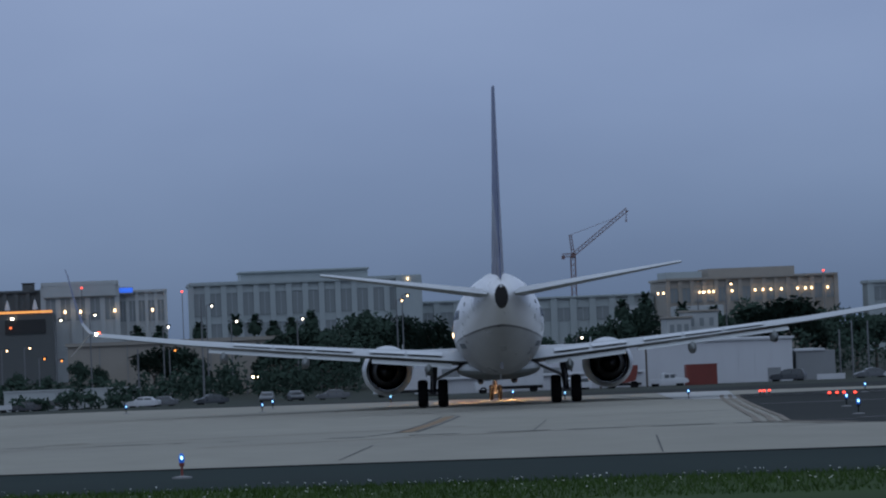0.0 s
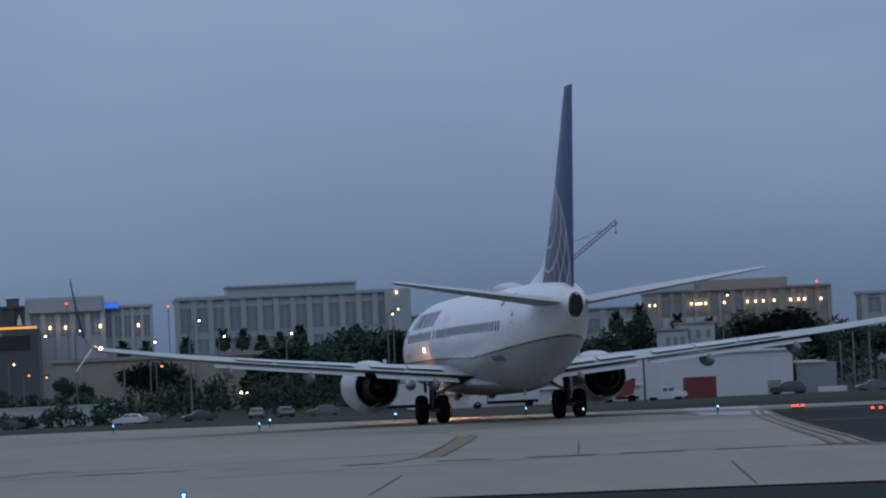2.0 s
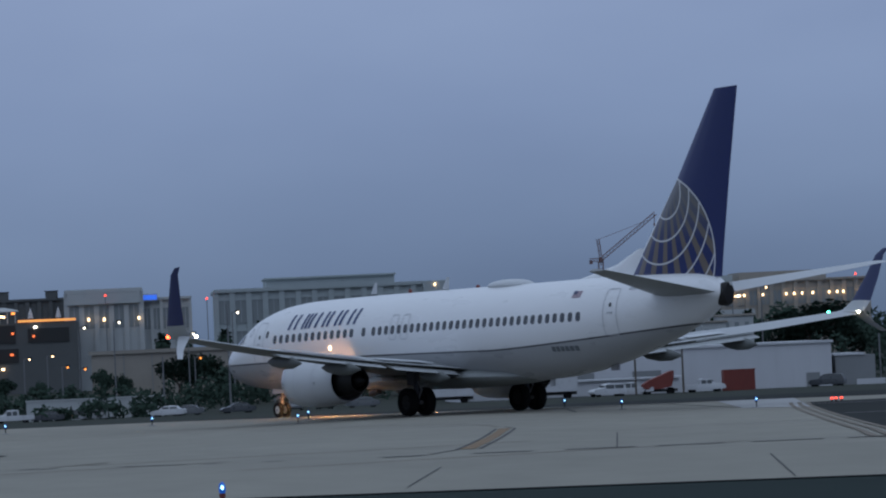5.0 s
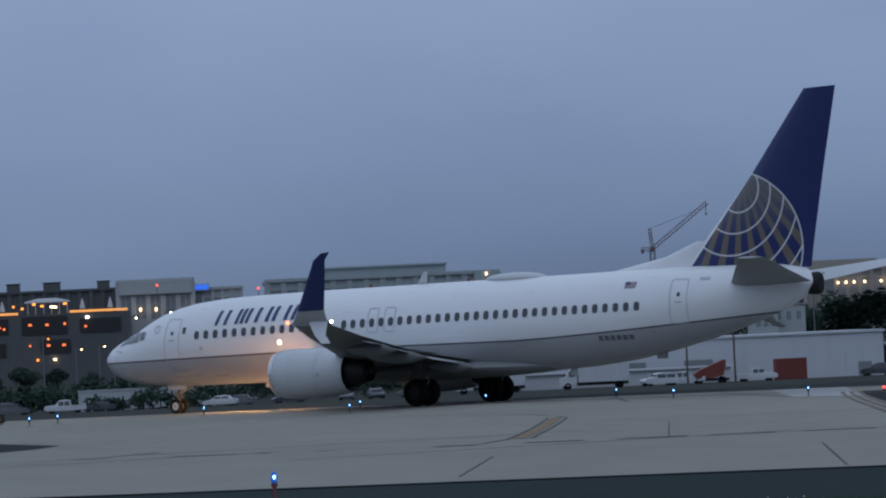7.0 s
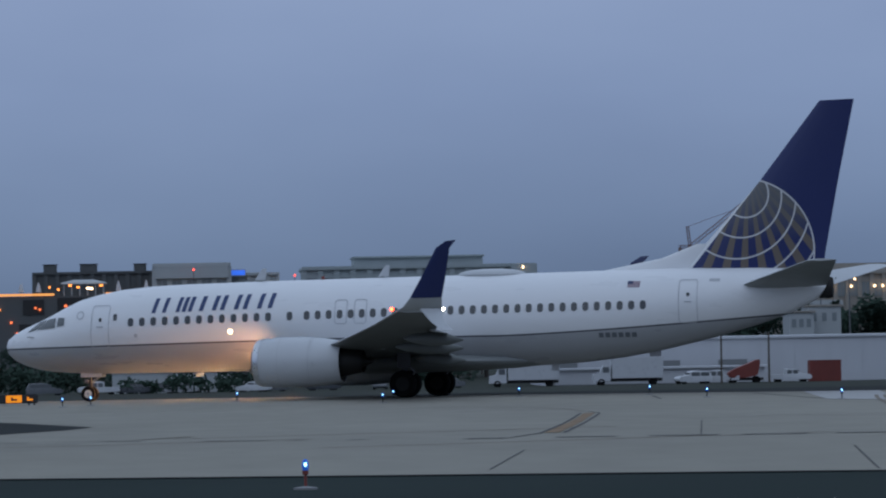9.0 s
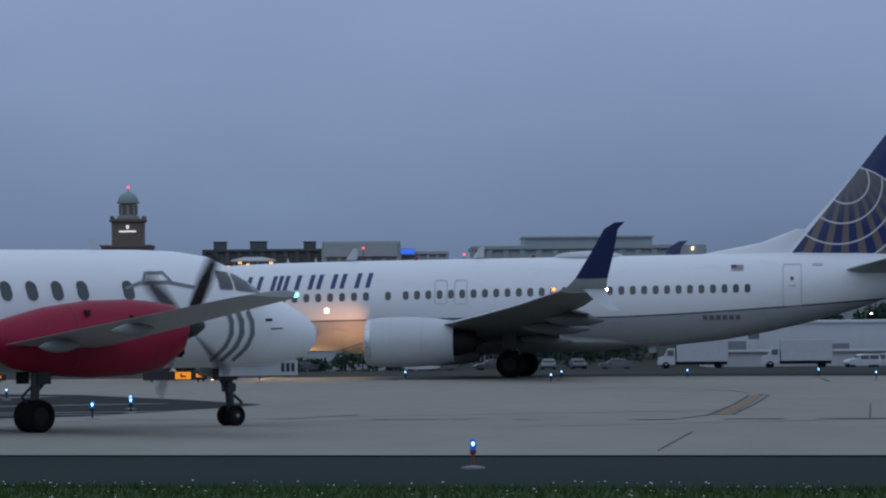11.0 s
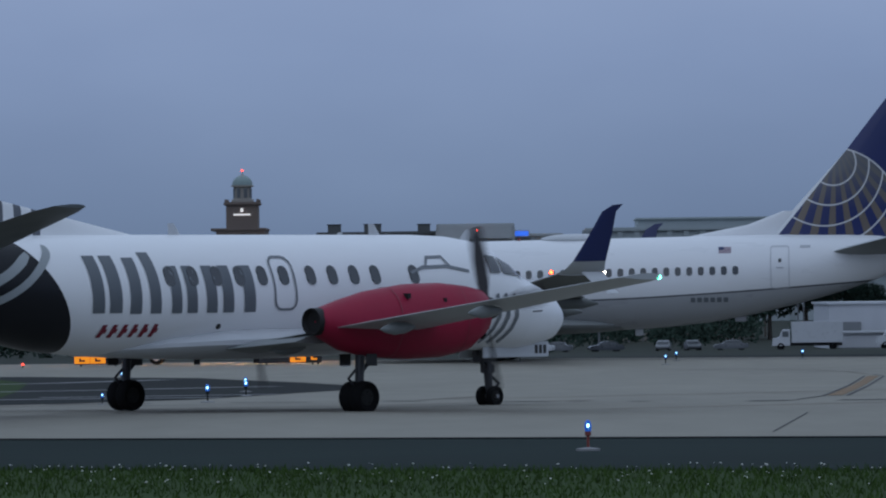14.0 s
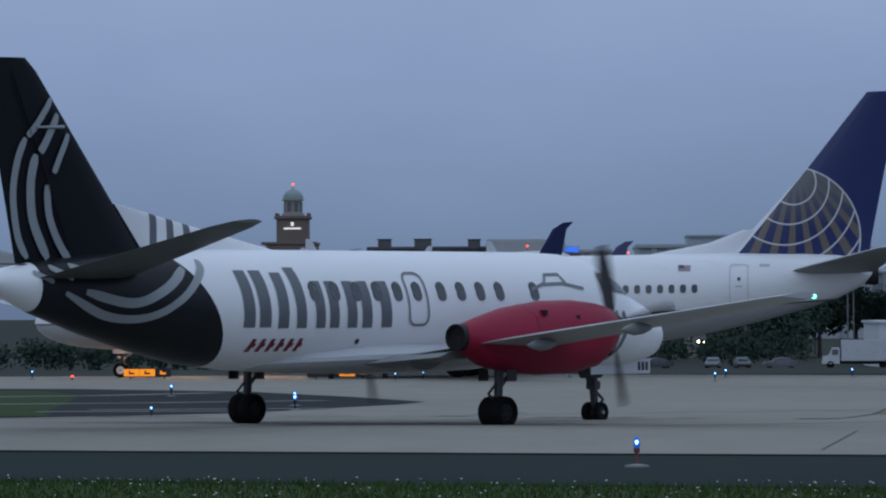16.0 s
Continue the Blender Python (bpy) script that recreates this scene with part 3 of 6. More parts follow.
stripe("edge_joint", [(-60, 90.5), (-7, 73.45), (0, 71.25), (10, 68.35), (60, 51.8)], 0.5, 0.014, CRACK_BLACK, "dark line along the pavement edge", pavement)
for k in range(14):
    x0, y0 = random.uniform(-14, 22), random.uniform(78, 190)
    ln, dx = random.uniform(5, 16), random.uniform(-5, 5)
    stripe("stain", [(x0, y0), (x0 + ln * 0.35 + dx * 0.1, y0 + ln * 0.1), (x0 + ln * 0.7, y0 + ln * 0.25)], random.uniform(0.25, 0.9), 0.0125 + 0.0002 * k, LINE_STAIN, "faint dark stain", pavement)
for k, (x, y) in enumerate(((-9, 96), (-20, 99), (-1, 108), (2, 88))):
    stripe("tyre_mark", [(x, y), (x + 6, y + 2.5 + k), (x + 11, y + 7 + k)], 0.5, 0.014, LINE_BROWN, "dark rubber tyre mark", pavement)


def grass_stuff():
    bm = bmesh.new()
    for _ in range(16000):
        x = random.uniform(-11, 12)
        y = 58.75 - 0.33 * x - random.random() ** 1.3 * 8.5
        h = random.uniform(0.04, 0.11)
        a, w = random.uniform(0, math.pi), 0.012
        z = ground_z(y) - 0.01
        bm.faces.new([bm.verts.new(p) for p in ((x - w * math.cos(a), y - w * math.sin(a), z), (x + w * math.cos(a), y + w * math.sin(a), z), (x + random.uniform(-0.05, 0.05), y + random.uniform(-0.05, 0.05), z + h))])
    tagged(part("grass_blades", bm, BLADE, smooth=False), "short uneven green grass blades on the verge", kind="stuff")
    bm = bmesh.new()
    for _ in range(300):
        x = random.uniform(-11, 12)
        y = 58.3 - 0.33 * x - random.random() ** 2 * 6.5
        s = random.uniform(0.004, 0.012)
        m = Matrix.Translation((x, y, ground_z(y) + random.uniform(0.05, 0.12))) @ Matrix.Diagonal((s * random.uniform(1, 1.8), s, s * 0.7, 1))
        bmesh.ops.create_icosphere(bm, subdivisions=1, radius=1, matrix=m)
    tagged(part("clover_flowers", bm, PETAL), "small white clover flowers in the grass", kind="stuff")


grass_stuff()


def edge_light(x, y, size=1.0, stem=CONTAINER_RED):
    """A blue taxiway edge light on a short stem with a round base plate."""
    root = tagged(new("taxiway_light"), "blue taxiway edge light on a short stem", "taxiway light", "taxiway lights")
    bm = bmesh.new()
    lathe(bm, [(0.0, 0.17), (0.03, 0.17), (0.04, 0.1), (0.05, 0.03)], axis="Z", seg=14, cap=True)
    part("base_plate", bm, LINE_WHITE, root, "pale round base plate")
    bm = bmesh.new()
    lathe(bm, [(0.04, 0.02), (0.2, 0.02), (0.22, 0.045), (0.27, 0.045)], axis="Z", seg=10, cap=True)
    part("stem", bm, stem, root, "short worn stem")
    bm = bmesh.new()
    lathe(bm, [(0.272, 0.05 * size), (0.34, 0.064 * size), (0.40, 0.05 * size), (0.43, 0.02 * size)], axis="Z", seg=14, cap=True)
    part("lens", bm, BLUE_LENS, root, "glowing blue glass lens")
    bm = bmesh.new()
    # Core is shifted off the lens axis to show on the camera's side.
    bmesh.ops.create_icosphere(bm, subdivisions=2, radius=0.034 * size, matrix=Matrix.Translation((0, -0.036 * size, 0.35)) @ Matrix.Diagonal((1, 1, 1.45, 1)))
    part("filament", bm, BLUE_CORE, root, "bright core set off-centre towards the camera")
    root.matrix_basis = pose(x, y, ground_z(y))
    return root


near_light = edge_light(1.22, 65.3, 0.8)
far_light = edge_light(18.7, 200.4, 0.9, PATCH)
for x, y in ((24.2, 179.2), (0.87, 203.5), (7.6, 200.5), (31.5, 178.3), (23.05, 130.5), (19.4, 105.8), (-6.5, 195.8), (-5.4, 199), (6.8, 191), (13.1, 201.4), (20.1, 190.1), (-23.1, 207), (-12.8, 157), (-6.82, 108), (-7.12, 129.7), (-6.56, 119.6), (-9.4, 205.5), (-30, 150), (40, 172)):
    copy_thing(far_light, pose(x, y, ground_z(y)))


copy_thing(far_light, pose(-9.1, 106, ground_z(106)) @ Matrix.Diagonal((0.65, 0.65, 0.65, 1)))


def taxi_sign(x, y, turn, cells):
    """A low lit guidance sign on two legs; cells: a amber with a black bar, o black with an amber bar, k unlit black."""
    root = tagged(new("guidance_sign"), "low lit amber and black taxiway guidance sign", "airfield sign", "guidance signs")
    w = 0.7 * len(cells)
    part("cabinet", boxed(-w / 2, w / 2, -0.12, 0.12, 0.1, 0.48, bevel=0.03), SIGN_BLACK, root)
    for k, c in enumerate(cells):
        x0 = -w / 2 + 0.7 * k
        if c != "k":
            face, mark = (AMBER_SIGN, SIGN_BLACK) if c == "a" else (SIGN_BLACK, AMBER_SIGN)
            part("face", boxed(x0 + 0.01, x0 + 0.69, -0.135, -0.122, 0.14, 0.45), face, root, "sign face", smooth=False)
            part("bar", boxed(x0 + 0.22, x0 + 0.48, -0.15, -0.137, 0.22, 0.3), mark, root, "plain sign bar", smooth=False)
            part("bar", boxed(x0 + 0.22, x0 + 0.3, -0.15, -0.137, 0.3, 0.38), mark, root, "plain sign bar", smooth=False)
    for s in (-1, 1):
        part("leg", tube(bmesh.new(), (s * w * 0.36, 0, 0), (s * w * 0.36, 0, 0.2), 0.05), POLE_GREY, root)
    root.matrix_basis = pose(x, y, ground_z(y), 0, 0, turn)
    return root


taxi_sign(-9.2, 203, 5, "kkao")
taxi_sign(35.4, 188, -8, "aa")
taxi_sign(-17.85, 206, 0, "aao")


def red_lamp(x, y):
    root = tagged(new("obstruction_light"), "small red obstruction light on a frangible post", "airfield light", "red airfield lights")
    part("post", tube(bmesh.new(), (0, 0, 0), (0, 0, 0.12), 0.04), SIGN_BLACK, root)
    bm = bmesh.new()
    lathe(bm, [(0.12, 0.06), (0.16, 0.065), (0.2, 0.03)], axis="Z", seg=12, cap=True)
    part("lens", bm, RED_LENS, root, "glowing red lens")
    root.matrix_basis = pose(x, y, ground_z(y))


for x, y in ((28.1, 185.4), (28.3, 185.6), (28.55, 185.8), (28.5, 168.7), (28.75, 168.4), (29.0, 168.2), (29.25, 167), (-21.1, 205), (-8.0, 204)):
    red_lamp(x, y)


# ---- the passenger jet ----
JET = Hull([(0.1, 0.02, 2.55, 2.47), (0.25, 0.35, 2.87, 2.17), (0.6, 0.68, 3.13, 1.88), (1.12, 0.98, 3.39, 1.64), (1.75, 1.22, 3.65, 1.47), (2.38, 1.42, 3.93, 1.37), (3.1, 1.58, 4.3, 1.32), (3.8, 1.70, 4.6, 1.28), (4.7, 1.80, 4.84, 1.25), (5.7, 1.86, 5.02, 1.25), (7.2, 1.88, 5.16, 1.25), (9, 1.88, 5.22, 1.25), (13, 1.88, 5.29, 1.25), (25, 1.88, 5.4, 1.3), (27, 1.86, 5.42, 1.4), (29, 1.78, 5.45, 1.6), (31, 1.62, 5.48, 1.95), (33, 1.38, 5.48, 2.4), (35, 1.06, 5.46, 2.95), (36.5, 0.76, 5.38, 3.45), (37.5, 0.5, 5.2, 3.95), (38.04, 0.26, 4.85, 4.3)], 19.75)


def JX(a):
    return 19.75 - a


def build_jet():
    jet = tagged(new("passenger_jet"), "white twin-engine passenger jet with navy fin and grey belly", "airliner")
    fus = part("fuselage", JET.mesh(), JET_HULL, jet, "white hull with grey belly and dark cheat line")
    spin = []
    for side in (1, -1):
        z_of = lambda a: float(np.interp(a, (6.4, 13.0, 20.0, 30.2), (3.53, 3.66, 3.785, 3.88)))
        spots = [6.7 + 0.538 * k for k in range(13)] + [14.15] + [14.95 + 0.508 * k for k in range(31)]
        for a in spots:
            x, z = JX(a), z_of(a)
            part("cabin_window", JET.plate(rounded(x - 0.13, x + 0.13, z - 0.19, z + 0.19, 0.11), side), CABIN_GLASS, fus)
        for a0, a1, z0, z1, nm in ((4.8, 5.65, 2.43, 4.3, "front_door"), (31.75, 32.55, 3.08, 4.93, "rear_door"), (16.25, 16.8, 3.3, 4.35, "overwing_exit"), (17.15, 17.7, 3.3, 4.35, "overwing_exit")):
            d = part(nm, JET.strip(rounded(JX(a1), JX(a0), z0, z1, 0.12), 0.03, side), SEAM_GREY, fus, "grey outlined door", smooth=False)
            if "door" in nm:
                xm = JX((a0 + a1) / 2)
                part("door_window", JET.plate(rounded(xm - 0.07, xm + 0.07, z1 - 0.72, z1 - 0.55, 0.05), side), CABIN_GLASS, d)
                part("door_handle", JET.plate(rounded(xm - 0.16, xm + 0.16, z1 - 0.98, z1 - 0.92, 0.02), side), SEAM_GREY, d)
        part("galley_window", JET.plate(rounded(JX(6.03), JX(5.85), 3.62, 3.92, 0.05), side), CABIN_GLASS, fus)
        part("static_port", JET.plate(rounded(JX(7.02), JX(6.86), 2.85, 3.02, 0.07), side), SEAM_GREY, fus)
        # cockpit panes
        for q in ([(1.95, 3.26), (2.95, 3.34), (2.89, 3.78), (2.43, 3.72)], [(3.05, 3.4), (3.42, 3.44), (3.38, 3.78), (3.03, 3.79)], [(1.43, 3.14), (1.89, 3.26), (2.33, 3.72), (1.95, 3.6)]):
            part("cockpit_window", JET.patch([(JX(a), z) for a, z in q], side, out=0.03), COCKPIT_GLASS, fus, "sloping cockpit pane")
        # lettering as plain slanted bars
        for a0, w in ((7.5, 0.18), (7.98, 0.18), (8.6, 0.18), (8.88, 0.18), (9.16, 0.18), (9.66, 0.2), (10.25, 0.2), (10.62, 0.2), (11.25, 0.2), (11.65, 0.2), (12.3, 0.2), (12.78, 0.2)):
            a0 = 7.74 + (a0 - 7.5) * 1.025
            z0 = 3.92 + (a0 - 7.5) * 0.024
            z1 = z0 + 0.66
            lean = 0.22 if side == -1 else -0.22
            x = JX(a0 + w) + lean * (z0 - 4.3)
            part("letter_bar", slab_bar(JET, x, x + w, z0, z1, lean, side), LETTER_BLUE, fus, "navy lettering bar")
        for k in range(4):
            z = 4.66 + 0.07 * k
            part("flag_stripe", JET.plate([(JX(30.0), z), (JX(29.45), z), (JX(29.45), z + 0.04), (JX(30.0), z + 0.04)], side), FLAG_RED, fus, "small red flag stripe")
        part("flag_canton", JET.plate([(JX(29.69), 4.8), (JX(29.45), 4.8), (JX(29.45), 4.92), (JX(29.69), 4.92)], side, out=0.026), FLAG_BLUE, fus, "small blue flag corner")
        for k in range(6):
            part("registration_bar", JET.plate([(JX(28.2 + 0.29 * k), 2.5), (JX(28.4 + 0.29 * k), 2.5), (JX(28.4 + 0.29 * k), 2.7), (JX(28.2 + 0.29 * k), 2.7)], side), LETTER_GREY, fus, "dark registration bar")
        part("fleet_bar", JET.plate([(JX(33.05), 4.86), (JX(33.5), 4.86), (JX(33.5), 4.96), (JX(33.05), 4.96)], side), SEAM_GREY, fus)
        star = [(JX(4.2 + 0.17 * math.cos(radians(t))), 3.88 + 0.17 * math.sin(radians(t))) for t in range(0, 360, 45)]
        part("round_emblem", JET.strip(star, 0.045, side), SEAM_GREY, fus, "small ring emblem", smooth=False)
        part("wing_spot_lamp", JET.plate(rounded(JX(11.48), JX(11.3), 2.95, 3.14, 0.085), side, out=0.03), CABIN_SPOT, fus, "glowing round lamp in the hull")
    # wing body fairing
    rings = []
    for a, w, h, zc in ((11.8, 0.5, 0.2, 1.35), (13, 1.3, 0.36, 1.45), (15, 1.7, 0.46, 1.52), (19, 1.82, 0.48, 1.54), (22, 1.7, 0.44, 1.56), (24, 1.3, 0.34, 1.55), (25.6, 0.4, 0.15, 1.5)):
        rings.append([(JX(a), w * math.sin(2 * math.pi * i / 24), zc + h * math.cos(2 * math.pi * i / 24)) for i in range(24)])
    part("belly_fairing", loft(bmesh.new(), rings), STAB_GREY, fus, "grey wing root fairing")
    # satellite dome and blades on the crown
    bm = bmesh.new()
    bmesh.ops.create_uvsphere(bm, u_segments=20, v_segments=10, radius=1, matrix=Matrix.Translation((JX(23.0), 0, 5.38)) @ Matrix.Diagonal((1.55, 0.6, 0.25, 1)))
    part("antenna_dome", bm, COWL_WHITE, fus, "low pale dome on the crown")
    for a, zz in ((17.75, 5.43), (12.0, 5.4)):
        part("blade_aerial", foil([((JX(a), 0, zz - 0.05), (JX(a + 0.5), 0, zz - 0.05), (0, 1, 0)), ((JX(a + 0.35), 0, zz + 0.45), (JX(a + 0.55), 0, zz + 0.45), (0, 1, 0))]), COWL_WHITE, fus)
    for a, z in ((15.2, 5.36), (20.5, 5.38)):
        bm = bmesh.new()
        lathe(bm, [(z - 0.05, 0.09), (z + 0.06, 0.08), (z + 0.1, 0.02)], centre=(JX(a), 0, 0), axis="Z", seg=12, cap=True)
        part("crown_beacon", bm, CONTAINER_RED, fus, "unlit red beacon")
    for a in (9.5, 26.0):
        part("belly_aerial", boxed(JX(a), JX(a) + 0.35, -0.02, 0.02, 1.05, 1.4), COWL_WHITE, fus)
    part("tail_skid", boxed(JX(30.6), JX(30.1), -0.07, 0.07, 1.62, 1.95, bevel=0.02), STEEL, fus)
    for s in (1, -1):
        part("pitot_probe", tube(bmesh.new(), JET.side(JX(1.9), 2.9, s, 0.1), JET.side(JX(1.55), 2.9, s, 0.16), 0.02), STEEL, fus)
    # fin
    fin = part("fin", foil([((JX(31.5), 0, 5.2), (JX(37.85), 0, 5.2), (0, 1, 0)), ((JX(32.4), 0, 6.2), (JX(38.02), 0, 6.2), (0, 1, 0)), ((JX(35.1), 0, 9.15), (JX(38.6), 0, 9.15), (0, 1, 0)), ((JX(37.84), 0, 12.64), (JX(39.36), 0, 12.68), (0, 1, 0))], 0.1), JET_FIN, jet, "navy fin with a globe of white arcs")
    part("dorsal_fin", foil([((JX(27.9), 0, 5.4), (JX(33.4), 0, 5.3), (0, 1, 0)), ((JX(30.7), 0, 5.92), (JX(33.5), 0, 5.9), (0, 1, 0)), ((JX(32.3), 0, 6.52), (JX(33.7), 0, 6.5), (0, 1, 0))], 0.06), CROWN_WHITE, fin, "white dorsal fillet")
    bm = loft(bmesh.new(), [[(JX(a), r * 0.52 * math.sin(2 * math.pi * i / 18), 4.5 + r * 0.92 * math.cos(2 * math.pi * i / 18)) for i in range(18)] for a, r in ((37.7, 0.5), (38.15, 0.52), (38.3, 0.46), (38.32, 0.3))])
    part("tail_cone", bm, SOOT, jet, "sooty tail cone outlet")
    part("tail_lamp", boxed(JX(38.45), JX(38.4), -0.05, 0.05, 4.85, 4.95), COWL_WHITE, jet)
    # port side surfaces, mirrored to starboard
    wz = lambda y: 2.02 + (y - 1.9) * 0.098 + max(y - 10, 0) ** 2 * 0.0035
    secs = []
    for y, le, te in ((1.2, 14.0, 21.4), (1.9, 14.5, 21.4), (3.5, 15.75, 21.55), (5.75, 17.3, 21.75), (9, 19.1, 22.7), (13, 21.25, 24.0), (16.9, 23.35, 25.2)):
        secs.append(((JX(le), y, wz(y)), (JX(te), y, wz(y) - 0.06), (0, 0, 1)))
    tz = wz(16.9)
    port = [lower_shade(part("wing", foil(secs, 0.115), WING_GREY, jet, "grey swept wing, shade painted on its lower side"), LOWER_SHADE)]
    lead = foil([((JX(le) + 0.015, y, wz(y)), (JX(le + 0.28), y, wz(y)), (0, 0, 1)) for y, le in ((6.0, 17.44), (9, 19.1), (13, 21.25), (16.8, 23.3))], 0.3)
    port.append(part("slat", lead, BARE_METAL, jet, "bright metal leading edge slat"))
    te_of = lambda y: float(np.interp(y, (1.9, 5.75, 9, 13), (21.4, 21.75, 22.7, 24.0)))
    le_of = lambda y: float(np.interp(y, (1.9, 5.75, 9, 13), (14.5, 17.3, 19.1, 21.25)))
    for y0, y1 in ((2.4, 3.9), (4.0, 5.5), (6.2, 7.8), (7.9, 9.5), (9.6, 11.2)):
        secs2 = []
        for y in (y0, y1):
            c = te_of(y) - le_of(y)
            top = c * 0.115 * 0.62 * 0.56
            secs2.append(((JX(te_of(y) - 0.34 * c), y, wz(y) + top + 0.008), (JX(te_of(y) - 0.12 * c), y, wz(y) + top * 0.5 + 0.006), (0, 0, 1)))
        port.append(part("spoiler", foil(secs2, 0.05), COWL_WHITE, jet, "pale wing spoiler panel"))
    for y0, y1, d in ((2.0, 5.4, 0.28), (5.9, 12.2, 0.22)):
        te = lambda y: float(np.interp(y, (1.9, 5.75, 9, 13), (21.4, 21.75, 22.7, 24.0)))
        port.append(lower_shade(part("flap", foil([((JX(te(y) - 0.35), y, wz(y) - 0.16), (JX(te(y) + 0.45), y, wz(y) - 0.16 - d * 0.7), (0, 0, 1)) for y in (y0, (y0 + y1) / 2, y1)], 0.12), WING_GREY, jet, "grey trailing flap, slightly lowered"), LOWER_SHADE))
    for y, ln in ((3.0, 2.3), (8.2, 3.0), (11.6, 2.6)):
        te = float(np.interp(y, (1.9, 5.75, 9, 13), (21.4, 21.75, 22.7, 24.0)))
        rings = []
        for f, r in ((0, 0.03), (0.15, 0.16), (0.45, 0.24), (0.75, 0.2), (1, 0.03)):
            rings.append([(JX(te - ln * 0.55 + ln * f), y + r * 0.75 * math.sin(2 * math.pi * i / 12), wz(y) - 0.42 - f * 0.12 + r * 1.2 * math.cos(2 * math.pi * i / 12)) for i in range(12)])
        # The fairing's colour includes the shade below the wing.
        port.append(part("flap_fairing", loft(bmesh.new(), rings), LOWER_SHADE, jet, "canoe-shaped flap track fairing"))
    up = []
    for y, z, le, te in ((16.85, tz, 23.3, 25.2), (17.15, tz + 0.12, 23.65, 25.3), (17.42, tz + 0.5, 24.05, 25.38)):
        up.append(((JX(le), y, z), (JX(te), y, z), (0, -0.55, 0.8)))
    port.append(part("winglet_root", foil(up, 0.08), WING_GREY, jet, "grey curved winglet root"))
    up = [((JX(24.05), 17.42, tz + 0.5), (JX(25.38), 17.42, tz + 0.5), (0, 1, -0.2)), ((JX(24.7), 17.68, tz + 1.5), (JX(25.65), 17.68, tz + 1.5), (0, 1, -0.2)), ((JX(25.28), 17.88, 6.15), (JX(25.86), 17.88, 6.15), (0, 1, -0.2)), ((JX(25.72), 17.95, 6.42), (JX(26.15), 17.95, 6.46), (0, 1, -0.2))]
    port.append(part("winglet", foil(up, 0.07), NAVY, jet, "navy upswept winglet"))
    dn = [((JX(24.35), 17.1, tz + 0.05), (JX(25.3), 17.1, tz + 0.05), (0, 1, 0.7)), ((JX(24.95), 17.55, tz - 0.5), (JX(25.5), 17.55, tz - 0.5), (0, 1, 0.7)), ((JX(25.5), 17.85, tz - 0.85), (JX(25.95), 17.85, tz - 0.85), (0, 1, 0.7))]
    port.append(part("lower_winglet", foil(dn, 0.07), COWL_WHITE, jet, "pale lower winglet blade"))
    port.append(lower_shade(part("stabiliser", foil([((JX(34.2), 0.55, 4.6), (JX(38.1), 0.55, 4.6), (0, 0, 1)), ((JX(38.45), 6.85, 5.54), (JX(39.7), 6.85, 5.54), (0, 0, 1)), ((JX(38.75), 7.0, 5.56), (JX(39.7), 7.0, 5.56), (0, 0, 1))], 0.12), TAILPLANE, jet, "pale horizontal stabiliser, shade painted on its lower side"), STAB_GREY))
    # engine: cowl, lip, core, plug, pylon
    ey, ez = 4.83, 1.62
    prof = [(JX(13.35), 0.83), (JX(13.22), 0.9), (JX(13.2), 0.97), (JX(13.4), 1.04), (JX(14.2), 1.1), (JX(15.3), 1.1), (JX(16.3), 1.03), (JX(17.1), 0.9), (JX(17.08), 0.86), (JX(16.2), 0.9), (JX(14.6), 0.86), (JX(13.35), 0.83)]
    eng = part("engine_cowl", lathe(bmesh.new(), prof, (0, ey, ez), seg=36), COWL_WHITE, jet, "pale rounded engine cowl")
    seams = [part("cowl_seam", lathe(bmesh.new(), [(JX(a) + 0.015, r), (JX(a) - 0.015, r)], (0, ey, ez), seg=36), SEAM_GREY, eng) for a, r in ((14.35, 1.107), (15.75, 1.089))]
    seams += [part("latch", boxed(JX(a), JX(a) + 0.09, ey + 1.0, ey + 1.1, ez - 0.1, ez), SEAM_GREY, eng) for a in (14.75, 16.0)]
    strake = part("strake", boxed(JX(15.3), JX(14.3), ey - 0.72, ey - 0.69, ez + 0.78, ez + 1.12, bevel=0.01), COWL_WHITE, eng)
    lip = part("intake_lip", lathe(bmesh.new(), [(JX(13.42), 0.83), (JX(13.24), 0.87), (JX(13.16), 0.93), (JX(13.2), 0.99), (JX(13.46), 1.058)], (0, ey, ez), seg=36), BARE_METAL, eng, "bright metal intake lip")
    core = part("exhaust_core", lathe(bmesh.new(), [(JX(14.4), 0.85), (JX(14.5), 0.1), (JX(15.5), 0.72), (JX(17.0), 0.68), (JX(18.0), 0.46), (JX(17.95), 0.42), (JX(17.6), 0.42)], (0, ey, ez), seg=30), SOOT, eng, "sooty core exhaust")
    plug = part("exhaust_plug", lathe(bmesh.new(), [(JX(17.0), 0.42), (JX(17.9), 0.3), (JX(18.5), 0.02)], (0, ey, ez), seg=20, cap=True), SOOT, eng, "dark exhaust plug")
    pyl = part("pylon", foil([((JX(14.6), ey, 2.55), (JX(18.9), ey, 2.1), (0, 1, 0)), ((JX(15.6), ey, 2.42), (JX(19.6), ey, 2.35), (0, 1, 0))], 0.1), WING_GREY, eng, "grey engine pylon")
    for o in (eng, strake, *seams, lip, core, plug, pyl):
        o.data.transform(Matrix.Translation((-0.42, 0, 0)))
    side_eng = flip("engine_cowl", eng, jet, "pale rounded engine cowl")
